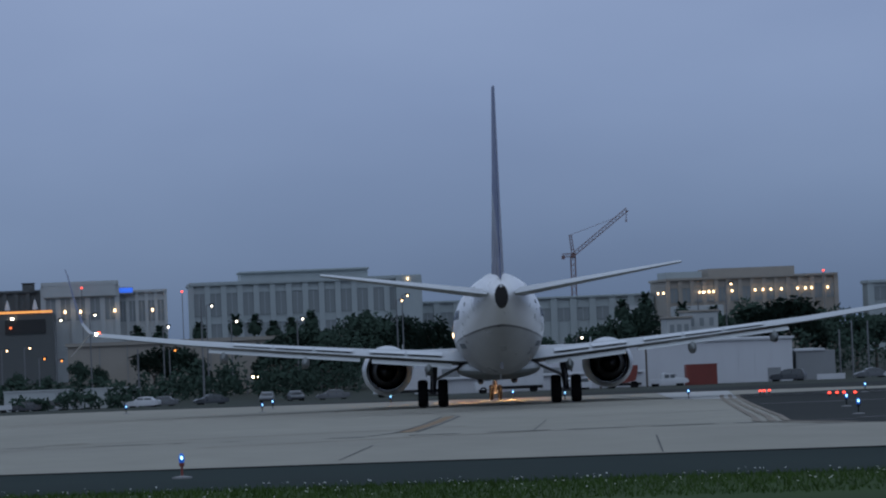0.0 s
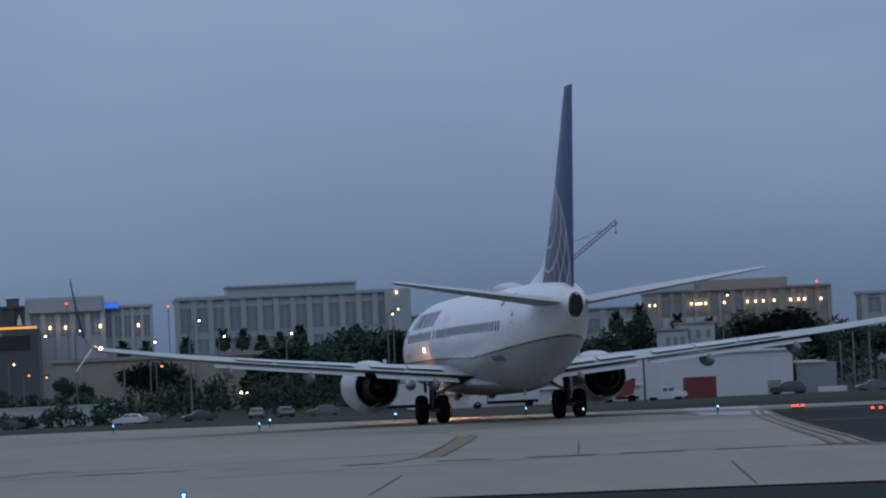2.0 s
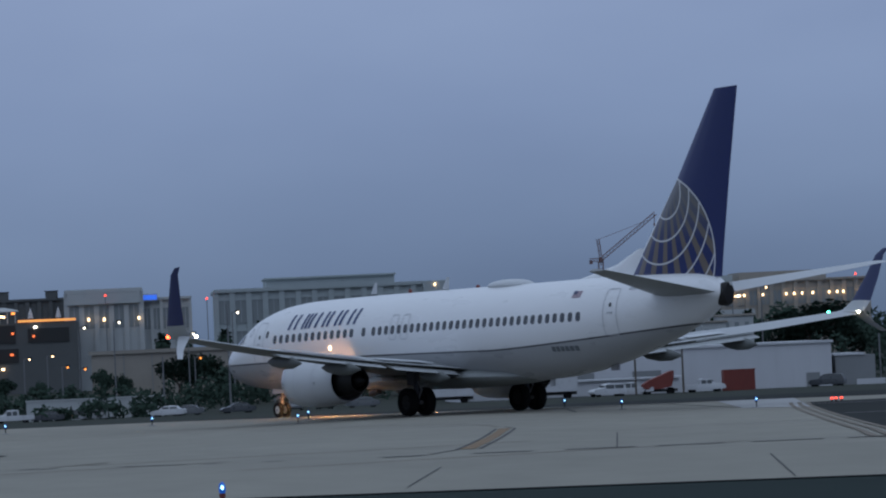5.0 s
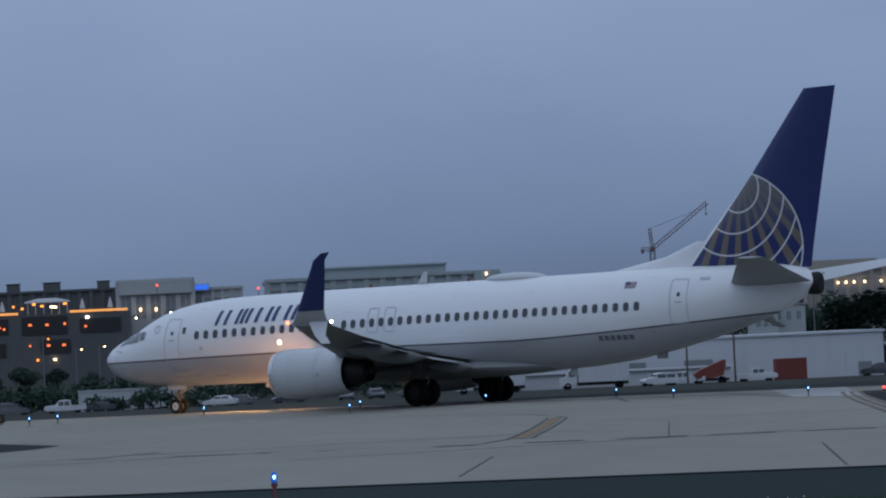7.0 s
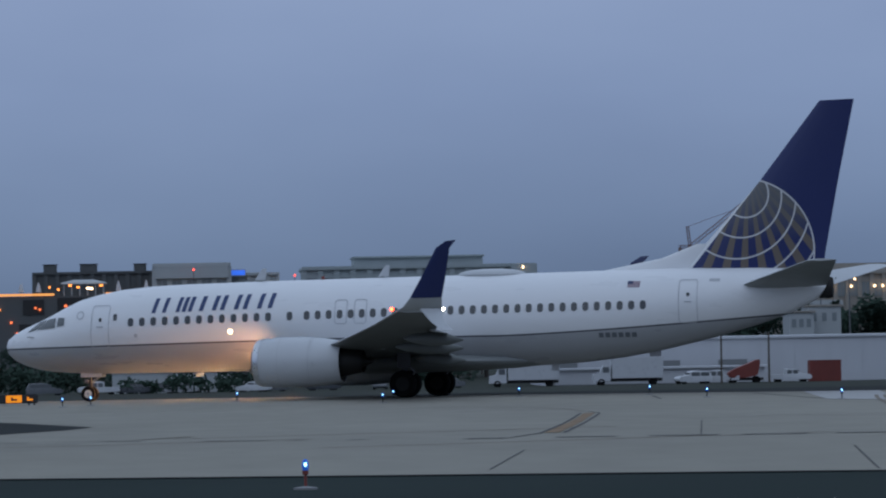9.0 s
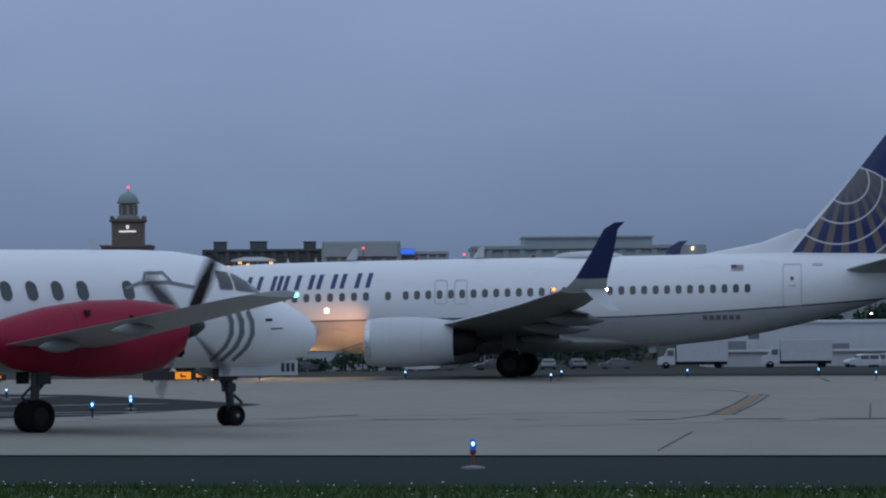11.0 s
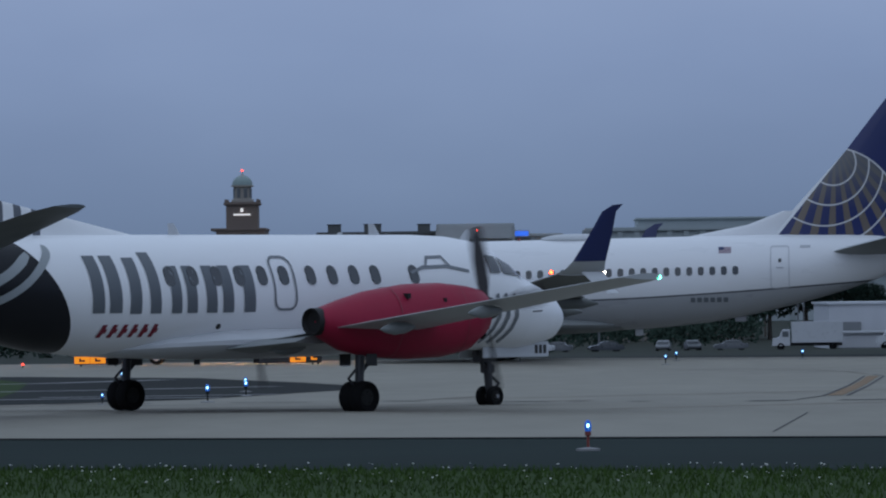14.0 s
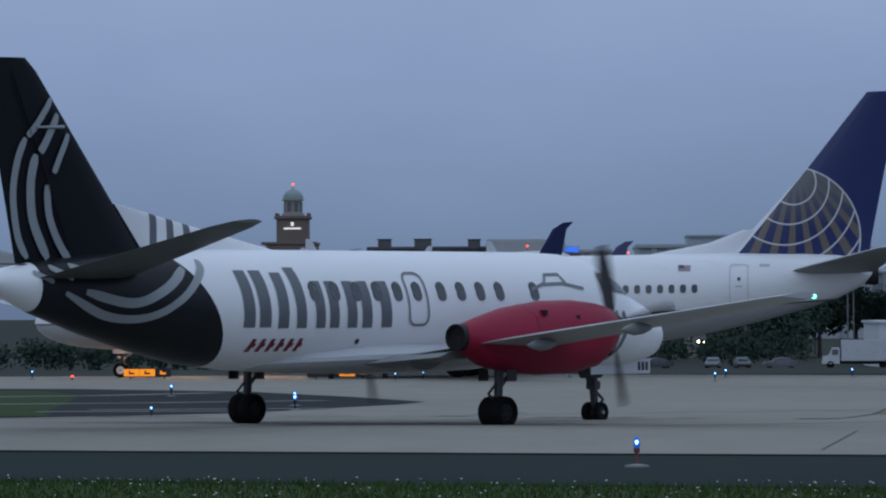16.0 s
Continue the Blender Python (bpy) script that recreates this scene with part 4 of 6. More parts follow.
    for o, nm in ((strake, "strake"), *((q, "cowl_seam") for q in seams), (lip, "intake_lip"), (core, "exhaust_core"), (plug, "exhaust_plug"), (pyl, "pylon")):
        flip(nm, o, side_eng, "")
    for o in port:
        flip(o.name.split(".")[0], o, jet, o["label"])
    # lamps: landing lenses in the wing roots, added belly lamps, position lamps at the tips
    for s in (1, -1):
        y = 2.4 * s
        # Belly lamp, strut and hood are added to throw warm light on the ground.
        strut = part("lamp_strut", tube(bmesh.new(), (JX(13.6), 0.75 * s, 1.4), (JX(13.55), 0.75 * s, 1.1), 0.05), STEEL, jet, "strut added to carry the belly lamp")
        aimed = Matrix.Translation((JX(13.5), 0.75 * s, 1.08)) @ Matrix.Rotation(radians(9), 4, "Y")
        bm = lathe(bmesh.new(), [(-0.12, 0.06), (-0.05, 0.14), (0.62, 0.15), (0.62, 0.14), (-0.02, 0.13)], seg=18, cap=True)
        bm.transform(aimed)
        part("lamp_hood", bm, DARK_STEEL, strut, "deep dark hood added to narrow the lamp beam")
        bm = lathe(bmesh.new(), [(0.0, 0.128), (0.02, 0.125)], seg=18, cap=True)
        bm.transform(aimed)
        part("belly_lamp", bm, ADDED_LAMP, strut, "warm lamp added to light the ground and belly", smooth=False)
        # Hood and bracket under the wing root are added to cut off stray lamplight.
        hood = part("lamp_hood", lathe(bmesh.new(), [(JX(14.8), 0.05), (JX(14.65), 0.2), (JX(14.12), 0.21), (JX(14.12), 0.2), (JX(14.5), 0.19)], (0, 2.95 * s, 1.58), seg=18, cap=True), WING_GREY, jet, "grey hood added to limit the landing lamp spread")
        bm = bmesh.new()
        lathe(bm, [(-0.02, 0.185), (0.0, 0.18)], seg=18, cap=True)
        bm.transform(Matrix.Translation((JX(14.27), 2.95 * s, 1.58)) @ Matrix.Rotation(radians(10), 4, "Y"))
        part("landing_lamp", bm, LANDING, hood, "bright warm landing lamp", smooth=False)
        part("hood_bracket", boxed(JX(14.75), JX(14.45), 2.95 * s - 0.04, 2.95 * s + 0.04, 1.7, 2.1), WING_GREY, hood)
        bm = bmesh.new()
        bmesh.ops.create_icosphere(bm, subdivisions=2, radius=0.055, matrix=Matrix.Translation((JX(25.28), s * 16.8, tz + 0.03)))
        part("white_tip_lamp", bm, TAIL_WHITE, jet, "glowing white wing tip lamp")
        bm = bmesh.new()
        bmesh.ops.create_icosphere(bm, subdivisions=2, radius=0.075, matrix=Matrix.Translation((JX(23.1), s * 16.85, tz + 0.06)))
        part("side_tip_lamp", bm, NAV_RED if s == 1 else NAV_GREEN, jet, "glowing coloured wing tip lamp")
    # main gear
    for s in (1, -1):
        leg = part("main_gear_leg", tube(bmesh.new(), (0.0, s * 2.86, 0.55), (0.1, s * 2.75, 2.1), 0.13, 0.16, 14), DARK_STEEL, jet, "dark main gear leg")
        part("axle", tube(bmesh.new(), (0, s * 2.86 - 0.55, 0.565), (0, s * 2.86 + 0.55, 0.565), 0.08), STEEL, leg)
        part("side_brace", tube(bmesh.new(), (0.05, s * 2.8, 1.15), (0.1, s * 1.55, 1.75), 0.06), STEEL, leg)
        bm = bmesh.new()
        tube(bm, (-0.16, s * 2.86, 0.75), (-0.42, s * 2.86, 1.1), 0.035)
        tube(bm, (-0.42, s * 2.86, 1.1), (-0.14, s * 2.84, 1.45), 0.035)
        part("torque_link", bm, STEEL, leg)
        part("gear_door", boxed(-0.3, 0.3, s * 3.12 - 0.025, s * 3.12 + 0.025, 1.3, 2.1, bevel=0.02), DARK_STEEL, leg, "dark gear door")
        for d in (-0.43, 0.43):
            spin.append((add_wheel("main_wheel", jet, (0, s * 2.86 + d, 0.6), 0.6, 0.44), 0.6))
    leg = part("nose_gear_leg", tube(bmesh.new(), (JX(4.08), 0, 0.36), (JX(4.2), 0, 1.5), 0.08, 0.1, 12), DARK_STEEL, jet, "dark nose gear leg")
    part("nose_axle", tube(bmesh.new(), (JX(4.08), -0.3, 0.345), (JX(4.08), 0.3, 0.345), 0.05), STEEL, leg)
    part("drag_brace", tube(bmesh.new(), (JX(4.1), 0, 0.8), (JX(4.9), 0, 1.35), 0.045), STEEL, leg)
    for s in (-0.28, 0.28):
        part("nose_gear_door", boxed(JX(4.75), JX(3.75), s - 0.015, s + 0.015, 1.1, 1.4, bevel=0.01), COWL_WHITE, leg, "white nose gear door")
    bm = bmesh.new()
    lathe(bm, [(0.03, 0.085), (0.05, 0.08)], centre=(JX(3.98), 0, 0.92), seg=14, cap=True)
    part("taxi_lamp", bm, CABIN_SPOT, leg, "glowing taxi lamp")
    part("lamp_hood", lathe(bmesh.new(), [(-0.06, 0.03), (0, 0.095), (0.1, 0.1), (0.1, 0.092), (0.02, 0.088)], (JX(3.98), 0, 0.92), seg=14), STEEL, leg)
    for s in (-0.2, 0.2):
        spin.append((add_wheel("nose_wheel", jet, (JX(4.08), s, 0.345), 0.345, 0.2, LIT_HUB), 0.345))
    return jet, spin


jet, jet_wheels = build_jet()


# ---- the twin turboprop ----
TP = Hull([(0, 0.02, 1.78, 1.7), (0.12, 0.24, 2.02, 1.48), (0.4, 0.44, 2.22, 1.3), (0.9, 0.66, 2.45, 1.17), (1.4, 0.83, 2.62, 1.1), (1.8, 0.94, 2.76, 1.07), (2.3, 1.03, 3.14, 1.09), (2.9, 1.1, 3.38, 1.12), (3.6, 1.17, 3.47, 1.13), (4.5, 1.18, 3.5, 1.13), (12.6, 1.18, 3.5, 1.13), (13.6, 1.15, 3.5, 1.18), (14.8, 1.05, 3.49, 1.3), (16, 0.9, 3.46, 1.54), (17.3, 0.68, 3.4, 1.87), (18.6, 0.45, 3.25, 2.26), (19.4, 0.28, 3.12, 2.58), (19.7, 0.16, 3.0, 2.75)], 9.3)


def build_turboprop():
    tp = tagged(new("turboprop_airliner"), "white twin turboprop with raspberry engine nacelles and black tail", "propeller airliner")
    fus = part("fuselage", TP.mesh(), PROP_HULL, tp, "white hull with a black curved tail")
    spin, props = [], []
    for side in (1, -1):
        for x in (-2.86, -2.26, -1.64, -1.03, -0.42, 0.16, 0.9, 1.5, 2.1, 2.7, 3.8):
            part("cabin_window", TP.plate(rounded(x - 0.125, x + 0.125, 2.49, 2.87, 0.12, lean=-0.08), side), CABIN_GLASS, fus)
        part("emergency_exit", TP.strip(rounded(-0.13, 0.44, 2.02, 3.04, 0.17, lean=-0.06), 0.045, side), BAND_GREY, fus, "grey outlined exit", smooth=False)
        for q in ([(6.55, 2.68), (7.2, 2.62), (6.98, 2.84), (6.58, 3.02)], [(7.26, 2.58), (7.55, 2.54), (7.3, 2.7), (7.06, 2.82)], [(6.1, 2.7), (6.46, 2.69), (6.48, 3.02), (6.14, 3.06)]):
            part("cockpit_window", TP.patch(q, side, out=0.03), CABIN_GLASS, fus, "sloping cockpit pane")
        for x, w in ((6.35, 0.1), (6.62, 0.11), (6.9, 0.1)):
            part("nose_band", TP.strip([(x - 0.12, 1.32), (x, 1.55), (x + 0.05, 1.8), (x, 2.05), (x - 0.1, 2.22)], w, side, closed=False), BAND_GREY, fus, "dark grey curved sweep", smooth=False)
        part("roof_band", TP.strip([(3.75, 2.72), (4.1, 2.82), (4.8, 2.84), (5.4, 2.74)], 0.06, side, closed=False), BAND_GREY, fus, "grey roof sweep", smooth=False)
        part("roof_band", TP.strip([(4.2, 2.86), (4.32, 3.02), (4.75, 3.03), (4.88, 2.86)], 0.05, side, closed=False), BAND_GREY, fus, "grey roof sweep", smooth=False)
        # lettering as plain shapes
        for x0, x1, z0, z1, lean in ((-4.82, -4.54, 2.0, 3.08, -0.1), (-4.42, -4.12, 2.0, 3.08, -0.1), (-3.9, -3.62, 1.98, 3.04, -0.06), (-3.42, -3.15, 1.98, 3.14, -0.1), (-2.86, -2.6, 1.98, 2.88, -0.1), (-2.46, -2.2, 1.98, 2.88, -0.1), (-1.95, -1.68, 1.98, 2.88, -0.1), (-1.52, -1.24, 1.98, 2.88, -0.1), (-0.96, -0.66, 1.98, 2.88, -0.1)):
            part("letter_bar", slab_bar(TP, x0 - lean * (z1 - z0) / 2, x1 - lean * (z1 - z0) / 2, z0, z1, lean, side), LETTER_GREY, fus, "dark grey lettering bar")
        for k in range(6):
            x = -4.5 + 0.25 * k
            part("registration_bar", slab_bar(TP, x, x + 0.1, 1.54, 1.78, 0.25, side), LETTER_RED, fus, "dark red registration bar")
            part("registration_bar", slab_bar(TP, x + 0.1, x + 0.17, 1.62, 1.7, 0.25, side), LETTER_RED, fus, "dark red registration bar")
        # silver sweeps round the black tail
        on_hull = lambda x, z: TP.side(x, z, side, 0.014)
        for path, w in (([(-8.95, 2.66), (-8.0, 2.24), (-7.1, 2.2), (-6.35, 2.52), (-5.72, 3.05), (-5.6, 3.28)], 0.15), ([(-8.5, 2.68), (-7.45, 2.47), (-6.7, 2.72), (-6.1, 3.12)], 0.18), ([(-9.6, 3.04), (-9.2, 2.86)], 0.1), ([(-9.2, 3.14), (-8.75, 2.92)], 0.12), ([(-8.75, 3.16), (-8.2, 3.02)], 0.12)):
            part("silver_sweep", ribbon(path, w, on_hull), SWEEP_GREY, fus, "silver grey curved sweep")
    # wing root fairing
    rings = []
    for x, w, h, zc in ((3.6, 0.3, 0.1, 1.25), (2.8, 1.0, 0.24, 1.33), (1.8, 1.28, 0.34, 1.4), (0, 1.34, 0.36, 1.4), (-1.2, 1.28, 0.34, 1.4), (-2.6, 1.0, 0.26, 1.36), (-4.2, 0.3, 0.1, 1.28)):
        rings.append([(x, w * math.sin(2 * math.pi * i / 22), zc + h * math.cos(2 * math.pi * i / 22)) for i in range(22)])
    part("belly_fairing", loft(bmesh.new(), rings), COWL_WHITE, fus, "white wing root fairing")
    for x in (0.4, -1.2):
        part("belly_aerial", boxed(x, x + 0.14, -0.012, 0.012, 0.96, 1.1), DARK_STEEL, fus)
    for x, z in ((4.0, 3.5), (-1.5, 3.5)):
        part("blade_aerial", foil([((x, 0, z - 0.05), (x - 0.35, 0, z - 0.05), (0, 1, 0)), ((x - 0.2, 0, z + 0.22), (x - 0.36, 0, z + 0.22), (0, 1, 0))]), COWL_WHITE, fus)
    for s in (1, -1):
        part("static_port", TP.plate(rounded(-1.55, -1.45, 1.66, 1.76, 0.045), s), SEAL, fus)
        part("service_panel", TP.strip(rounded(-2.2, -1.7, 1.2, 1.45, 0.04), 0.02, s), SEAM_GREY, fus, smooth=False)
        part("pitot_probe", tube(bmesh.new(), TP.side(7.4, 1.9, s, 0.08), TP.side(7.7, 1.9, s, 0.12), 0.015), DARK_STEEL, fus)
        part("nose_panel", TP.plate(rounded(7.3, 7.5, 2.05, 2.1, 0.02), s), SEAL, fus)
    # fin and tail
    fin = part("fin", foil([((-6.25, 0, 3.2), (-9.75, 0, 3.2), (0, 1, 0)), ((-6.97, 0, 4.05), (-9.95, 0, 4.1), (0, 1, 0)), ((-9.2, 0, 6.76), (-10.55, 0, 6.82), (0, 1, 0)), ((-9.48, 0, 7.0), (-10.5, 0, 6.98), (0, 1, 0))], 0.1), PROP_FIN, tp, "black fin with silver sweeps")

    def on_fin(side):
        def place(x, z):
            le, te = float(np.interp(z, (3.2, 4.05, 6.76), (-6.25, -6.97, -9.2))), float(np.interp(z, (3.2, 4.1, 6.82), (-9.75, -9.95, -10.55)))
            f = min(max((le - x) / (le - te), 0), 1)
            thick = np.interp(f, (0, 0.06, 0.2, 0.45, 0.75, 1), (0, 0.45, 0.78, 0.8, 0.42, 0.02))
            return Vector((x, side * (float(thick) * (le - te) * 0.062 + 0.016), z))
        return place

    for side in (1, -1):
        for path, w in (([(-8.86, 6.27), (-9.3, 5.75), (-9.5, 5.55)], 0.13), ([(-9.55, 5.52), (-9.74, 5.08), (-9.83, 4.45), (-9.71, 3.7), (-9.49, 3.3)], 0.15), ([(-8.72, 5.98), (-9.09, 5.41), (-9.2, 5.26)], 0.16), ([(-9.3, 5.22), (-9.42, 4.7), (-9.36, 4.0), (-9.01, 3.29)], 0.19), ([(-8.45, 5.62), (-8.7, 5.2), (-8.87, 4.88)], 0.13), ([(-9.03, 4.66), (-8.98, 4.1), (-8.75, 3.6), (-8.48, 3.26)], 0.16)):
            part("silver_sweep", ribbon(path, w, on_fin(side)), SWEEP_GREY, fin, "silver grey curved sweep")
        part("rudder_gap", ribbon([(-9.9, 6.75), (-9.2, 5.1), (-8.5, 3.45)], 0.035, on_fin(side)), CRACK_BLACK, fin, "dark rudder hinge gap")
    part("rudder_horn", tube(bmesh.new(), (-8.6, -0.12, 5.74), (-9.3, -0.13, 5.72), 0.035, 0.02, 8), SWEEP_GREY, fin, "pale actuator fairing")
    part("tail_aerial", tube(bmesh.new(), (-9.4, -0.1, 3.18), (-10.4, -0.16, 3.2), 0.018, 0.012, 6), DARK_STEEL, fus)
    part("dorsal_fin", foil([((-2.5, 0, 3.44), (-7.2, 0, 3.4), (0, 1, 0)), ((-5.0, 0, 3.92), (-7.4, 0, 3.88), (0, 1, 0)), ((-7.05, 0, 4.33), (-7.6, 0, 4.33), (0, 1, 0))], 0.06), PROP_FIN, fin, "white dorsal fillet with grey bars")
    stab = part("stabiliser", foil([((-7.2, 0.3, 2.92), (-9.5, 0.3, 2.92), (0, 0, 1)), ((-7.85, 4.2, 3.83), (-8.95, 4.2, 3.83), (0, 0, 1)), ((-8.0, 4.58, 3.92), (-8.8, 4.62, 3.92), (0, 0, 1))], 0.1), TAIL_GREY, tp, "dark grey horizontal stabiliser")
    flip("stabiliser", stab, tp, "dark grey horizontal stabiliser")
    # wing
    wz = lambda y: 1.32 + (y - 1.0) * 0.129
    wing = part("wing", foil([((1.95, 0.9, wz(0.9)), (-0.95, 0.9, wz(0.9)), (0, 0, 1)), ((1.6, 3.4, wz(3.4)), (-0.9, 3.4, wz(3.4)), (0, 0, 1)), ((0.95, 10.1, wz(10.1)), (-0.4, 10.1, wz(10.1)), (0, 0, 1)), ((0.8, 10.45, wz(10.45)), (-0.3, 10.45, wz(10.45)), (0, 0, 1))], 0.13), WING_GREY, tp, "pale grey straight wing")
    flip("wing", wing, tp, "pale grey straight wing")
    # Flap is darker than the wing because its shade is painted in.
    inner = part("inboard_flap", foil([((-0.2, 1.1, 1.26), (-1.42, 1.1, 1.26), (0, 0, 1)), ((-0.2, 2.95, 1.46), (-1.28, 2.95, 1.4), (0, 0, 1))], 0.24), STAB_GREY, tp, "grey inboard flap with shade in its colour")
    flip("inboard_flap", inner, tp, "grey inboard flap with shade in its colour")
    for y in (1.9, 4.9, 7.2):
        rings = []
        for f, r in ((0, 0.01), (0.1, 0.06), (0.3, 0.11), (0.6, 0.125), (0.85, 0.07), (1, 0.01)):
            rings.append([(0.0 - 0.95 * f, y + r * 0.7 * math.sin(2 * math.pi * i / 10), wz(y) - 0.16 - 0.04 * f + r * math.cos(2 * math.pi * i / 10)) for i in range(10)])
        h = part("flap_hinge_fairing", loft(bmesh.new(), rings), STAB_GREY, tp, "grey flap hinge fairing")
        flip("flap_hinge_fairing", h, tp, "grey flap hinge fairing")
    seam = part("aileron_seam", foil([((-0.28, 6.2, wz(6.2) + 0.015), (-0.32, 6.2, wz(6.2) + 0.015), (0, 0, 1)), ((-0.02, 10.0, wz(10.0) + 0.015), (-0.06, 10.0, wz(10.0) + 0.015), (0, 0, 1))], 0.6), SEAM_GREY, wing)
    boot = part("deice_boot", foil([((x + 0.012, y, wz(y)), (x - 0.16, y, wz(y)), (0, 0, 1)) for x, y in ((1.54, 4.0), (0.95, 10.1))], 0.5), TAIL_GREY, tp, "dark rubber leading edge boot")
    flip("deice_boot", boot, tp, "dark rubber leading edge boot")
    for s in (1, -1):
        bm = bmesh.new()
        bmesh.ops.create_icosphere(bm, subdivisions=2, radius=0.045, matrix=Matrix.Translation((0.76, s * 10.42, wz(10.42))))
        part("tip_lamp", bm, NAV_RED if s == 1 else NAV_GREEN, tp, "glowing coloured wing tip lamp")
        # nacelle
        rings = []
        for x, w, t, b in ((3.42, 0.3, 2.24, 1.66), (3.3, 0.42, 2.36, 1.42), (2.9, 0.5, 2.44, 1.16), (2.2, 0.54, 2.5, 1.04), (1.2, 0.55, 2.48, 1.02), (0.2, 0.52, 2.36, 1.08), (-0.5, 0.43, 2.2, 1.22), (-0.97, 0.33, 2.07, 1.45), (-1.14, 0.27, 2.02, 1.54)):
            rings.append([(x, s * 3.355 + w * math.sin(2 * math.pi * i / 28), (t + b) / 2 + (t - b) / 2 * math.cos(2 * math.pi * i / 28)) for i in range(28)])
        nac = part("nacelle", loft(bmesh.new(), rings), MAGENTA, tp, "raspberry red engine nacelle")
        part("exhaust", lathe(bmesh.new(), [(-1.02, 0.27), (-1.26, 0.262), (-1.26, 0.24), (-1.17, 0.2), (-1.15, 0.02)], (0, s * 3.355, 1.78), seg=20), SOOT, nac, "dark exhaust outlet")
        for x, w, t, b in ((2.55, 0.522, 2.472, 1.1), (0.7, 0.537, 2.425, 1.048)):
            part("panel_seam", loft(bmesh.new(), [[(x + e, s * 3.355 + (w + 0.006) * math.sin(2 * math.pi * i / 28), (t + b) / 2 + ((t - b) / 2 + 0.006) * math.cos(2 * math.pi * i / 28)) for i in range(28)] for e in (0.012, -0.012)], cap=False), LETTER_RED, nac)
        part("intake", boxed(3.28, 3.42, s * 3.355 - 0.18, s * 3.355 + 0.18, 1.38, 1.58, bevel=0.05), SOOT, nac, "dark chin intake")
        for x, z in ((0.9, 2.2), (1.9, 2.1)):
            part("cooling_slot", boxed(x, x + 0.08, s * 3.355 - 0.47, s * 3.355 + 0.47, z, z + 0.1), SOOT, nac)
        hub = part("propeller", lathe(bmesh.new(), [(-0.02, 0.26), (0.1, 0.26), (0.3, 0.2), (0.5, 0.08), (0.56, 0.01)], seg=20, cap=True), SIGN_BLACK, tp, "black spinner with four blades")
        for k in range(4):
            a = radians(90 * k)
            u, v = Vector((0, math.cos(a), math.sin(a))), Vector((0, -math.sin(a), math.cos(a)))
            secs = []
            for r, c, tw in ((0.2, 0.14, 60), (0.5, 0.24, 45), (1.0, 0.3, 30), (1.45, 0.26, 22), (1.64, 0.16, 18)):
                d = (Vector((1, 0, 0)) * math.sin(radians(tw)) + v * math.cos(radians(tw))) * c / 2
                mid = u * r + Vector((0.12, 0, 0))
                secs.append((mid + d, mid - d, d.cross(u)))
            part("blade", foil(secs, 0.12), BLADE_BLACK, hub, "black propeller blade")
        hub.matrix_basis = pose(3.45, s * 3.355, 1.98)
        props.append((hub, s))
        # main gear
        leg = part("main_gear_leg", tube(bmesh.new(), (0, s * 3.355, 0.38), (0.05, s * 3.355, 1.3), 0.08, 0.1, 12), DARK_STEEL, tp, "dark main gear leg")
        part("axle", tube(bmesh.new(), (0, s * 3.355 - 0.22, 0.305), (0, s * 3.355 + 0.22, 0.305), 0.06), STEEL, leg)
        part("brace", tube(bmesh.new(), (0.02, s * 3.355, 0.75), (0.45, s * 3.355, 1.15), 0.04), DARK_STEEL, leg)
        bm = bmesh.new()
        tube(bm, (-0.09, s * 3.355, 0.5), (-0.28, s * 3.355, 0.68), 0.025)
        tube(bm, (-0.28, s * 3.355, 0.68), (-0.08, s * 3.355, 0.85), 0.025)
        part("torque_link", bm, DARK_STEEL, leg)
        for d in (-0.36, 0.36):
            part("gear_door", boxed(-0.16, 0.14, s * 3.355 + d - 0.012, s * 3.355 + d + 0.012, 0.92, 1.15, bevel=0.01), SIGN_BLACK, leg, "dark gear door")
        for d in (-0.14, 0.14):
            spin.append((add_wheel("main_wheel", tp, (0, s * 3.355 + d, 0.315), 0.315, 0.29), 0.315))
    leg = part("nose_gear_leg", tube(bmesh.new(), (7.14, 0, 0.15), (7.05, 0, 1.2), 0.075, 0.11, 12), DARK_STEEL, tp, "dark nose gear leg")
    part("axle", tube(bmesh.new(), (7.14, -0.24, 0.14), (7.14, 0.24, 0.14), 0.04), STEEL, leg)
    part("drag_brace", tube(bmesh.new(), (7.1, 0, 0.55), (6.75, 0, 1.1), 0.045), DARK_STEEL, leg)
    bm = bmesh.new()
    tube(bm, (7.2, 0, 0.22), (7.42, 0, 0.4), 0.03)
    tube(bm, (7.42, 0, 0.4), (7.18, 0, 0.58), 0.03)
    part("torque_link", bm, DARK_STEEL, leg)
    part("gear_hinge_box", boxed(6.78, 7.24, -0.16, 0.16, 0.86, 1.12, bevel=0.03), DARK_STEEL, leg)
    part("steering_box", boxed(6.98, 7.2, -0.12, 0.12, 0.62, 0.8, bevel=0.02), DARK_STEEL, leg)
    for s in (-0.33, 0.33):
        d = part("nose_gear_door", boxed(6.6, 8.6, s - 0.015, s + 0.015, 0.94, 1.26, bevel=0.01), COWL_WHITE, leg, "white nose gear door")
        for k in range(3):
            part("number_bar", boxed(8.17 + 0.13 * k, 8.25 + 0.13 * k, s * 1.06 - 0.004, s * 1.06 + 0.004, 1.01, 1.19), SIGN_BLACK, d, "black number bar", smooth=False)
    for s in (-0.15, 0.15):
        spin.append((add_wheel("nose_wheel", tp, (7.14, s, 0.14), 0.215, 0.15), 0.215))
    return tp, spin, props


turboprop, tp_wheels, propellers = build_turboprop()


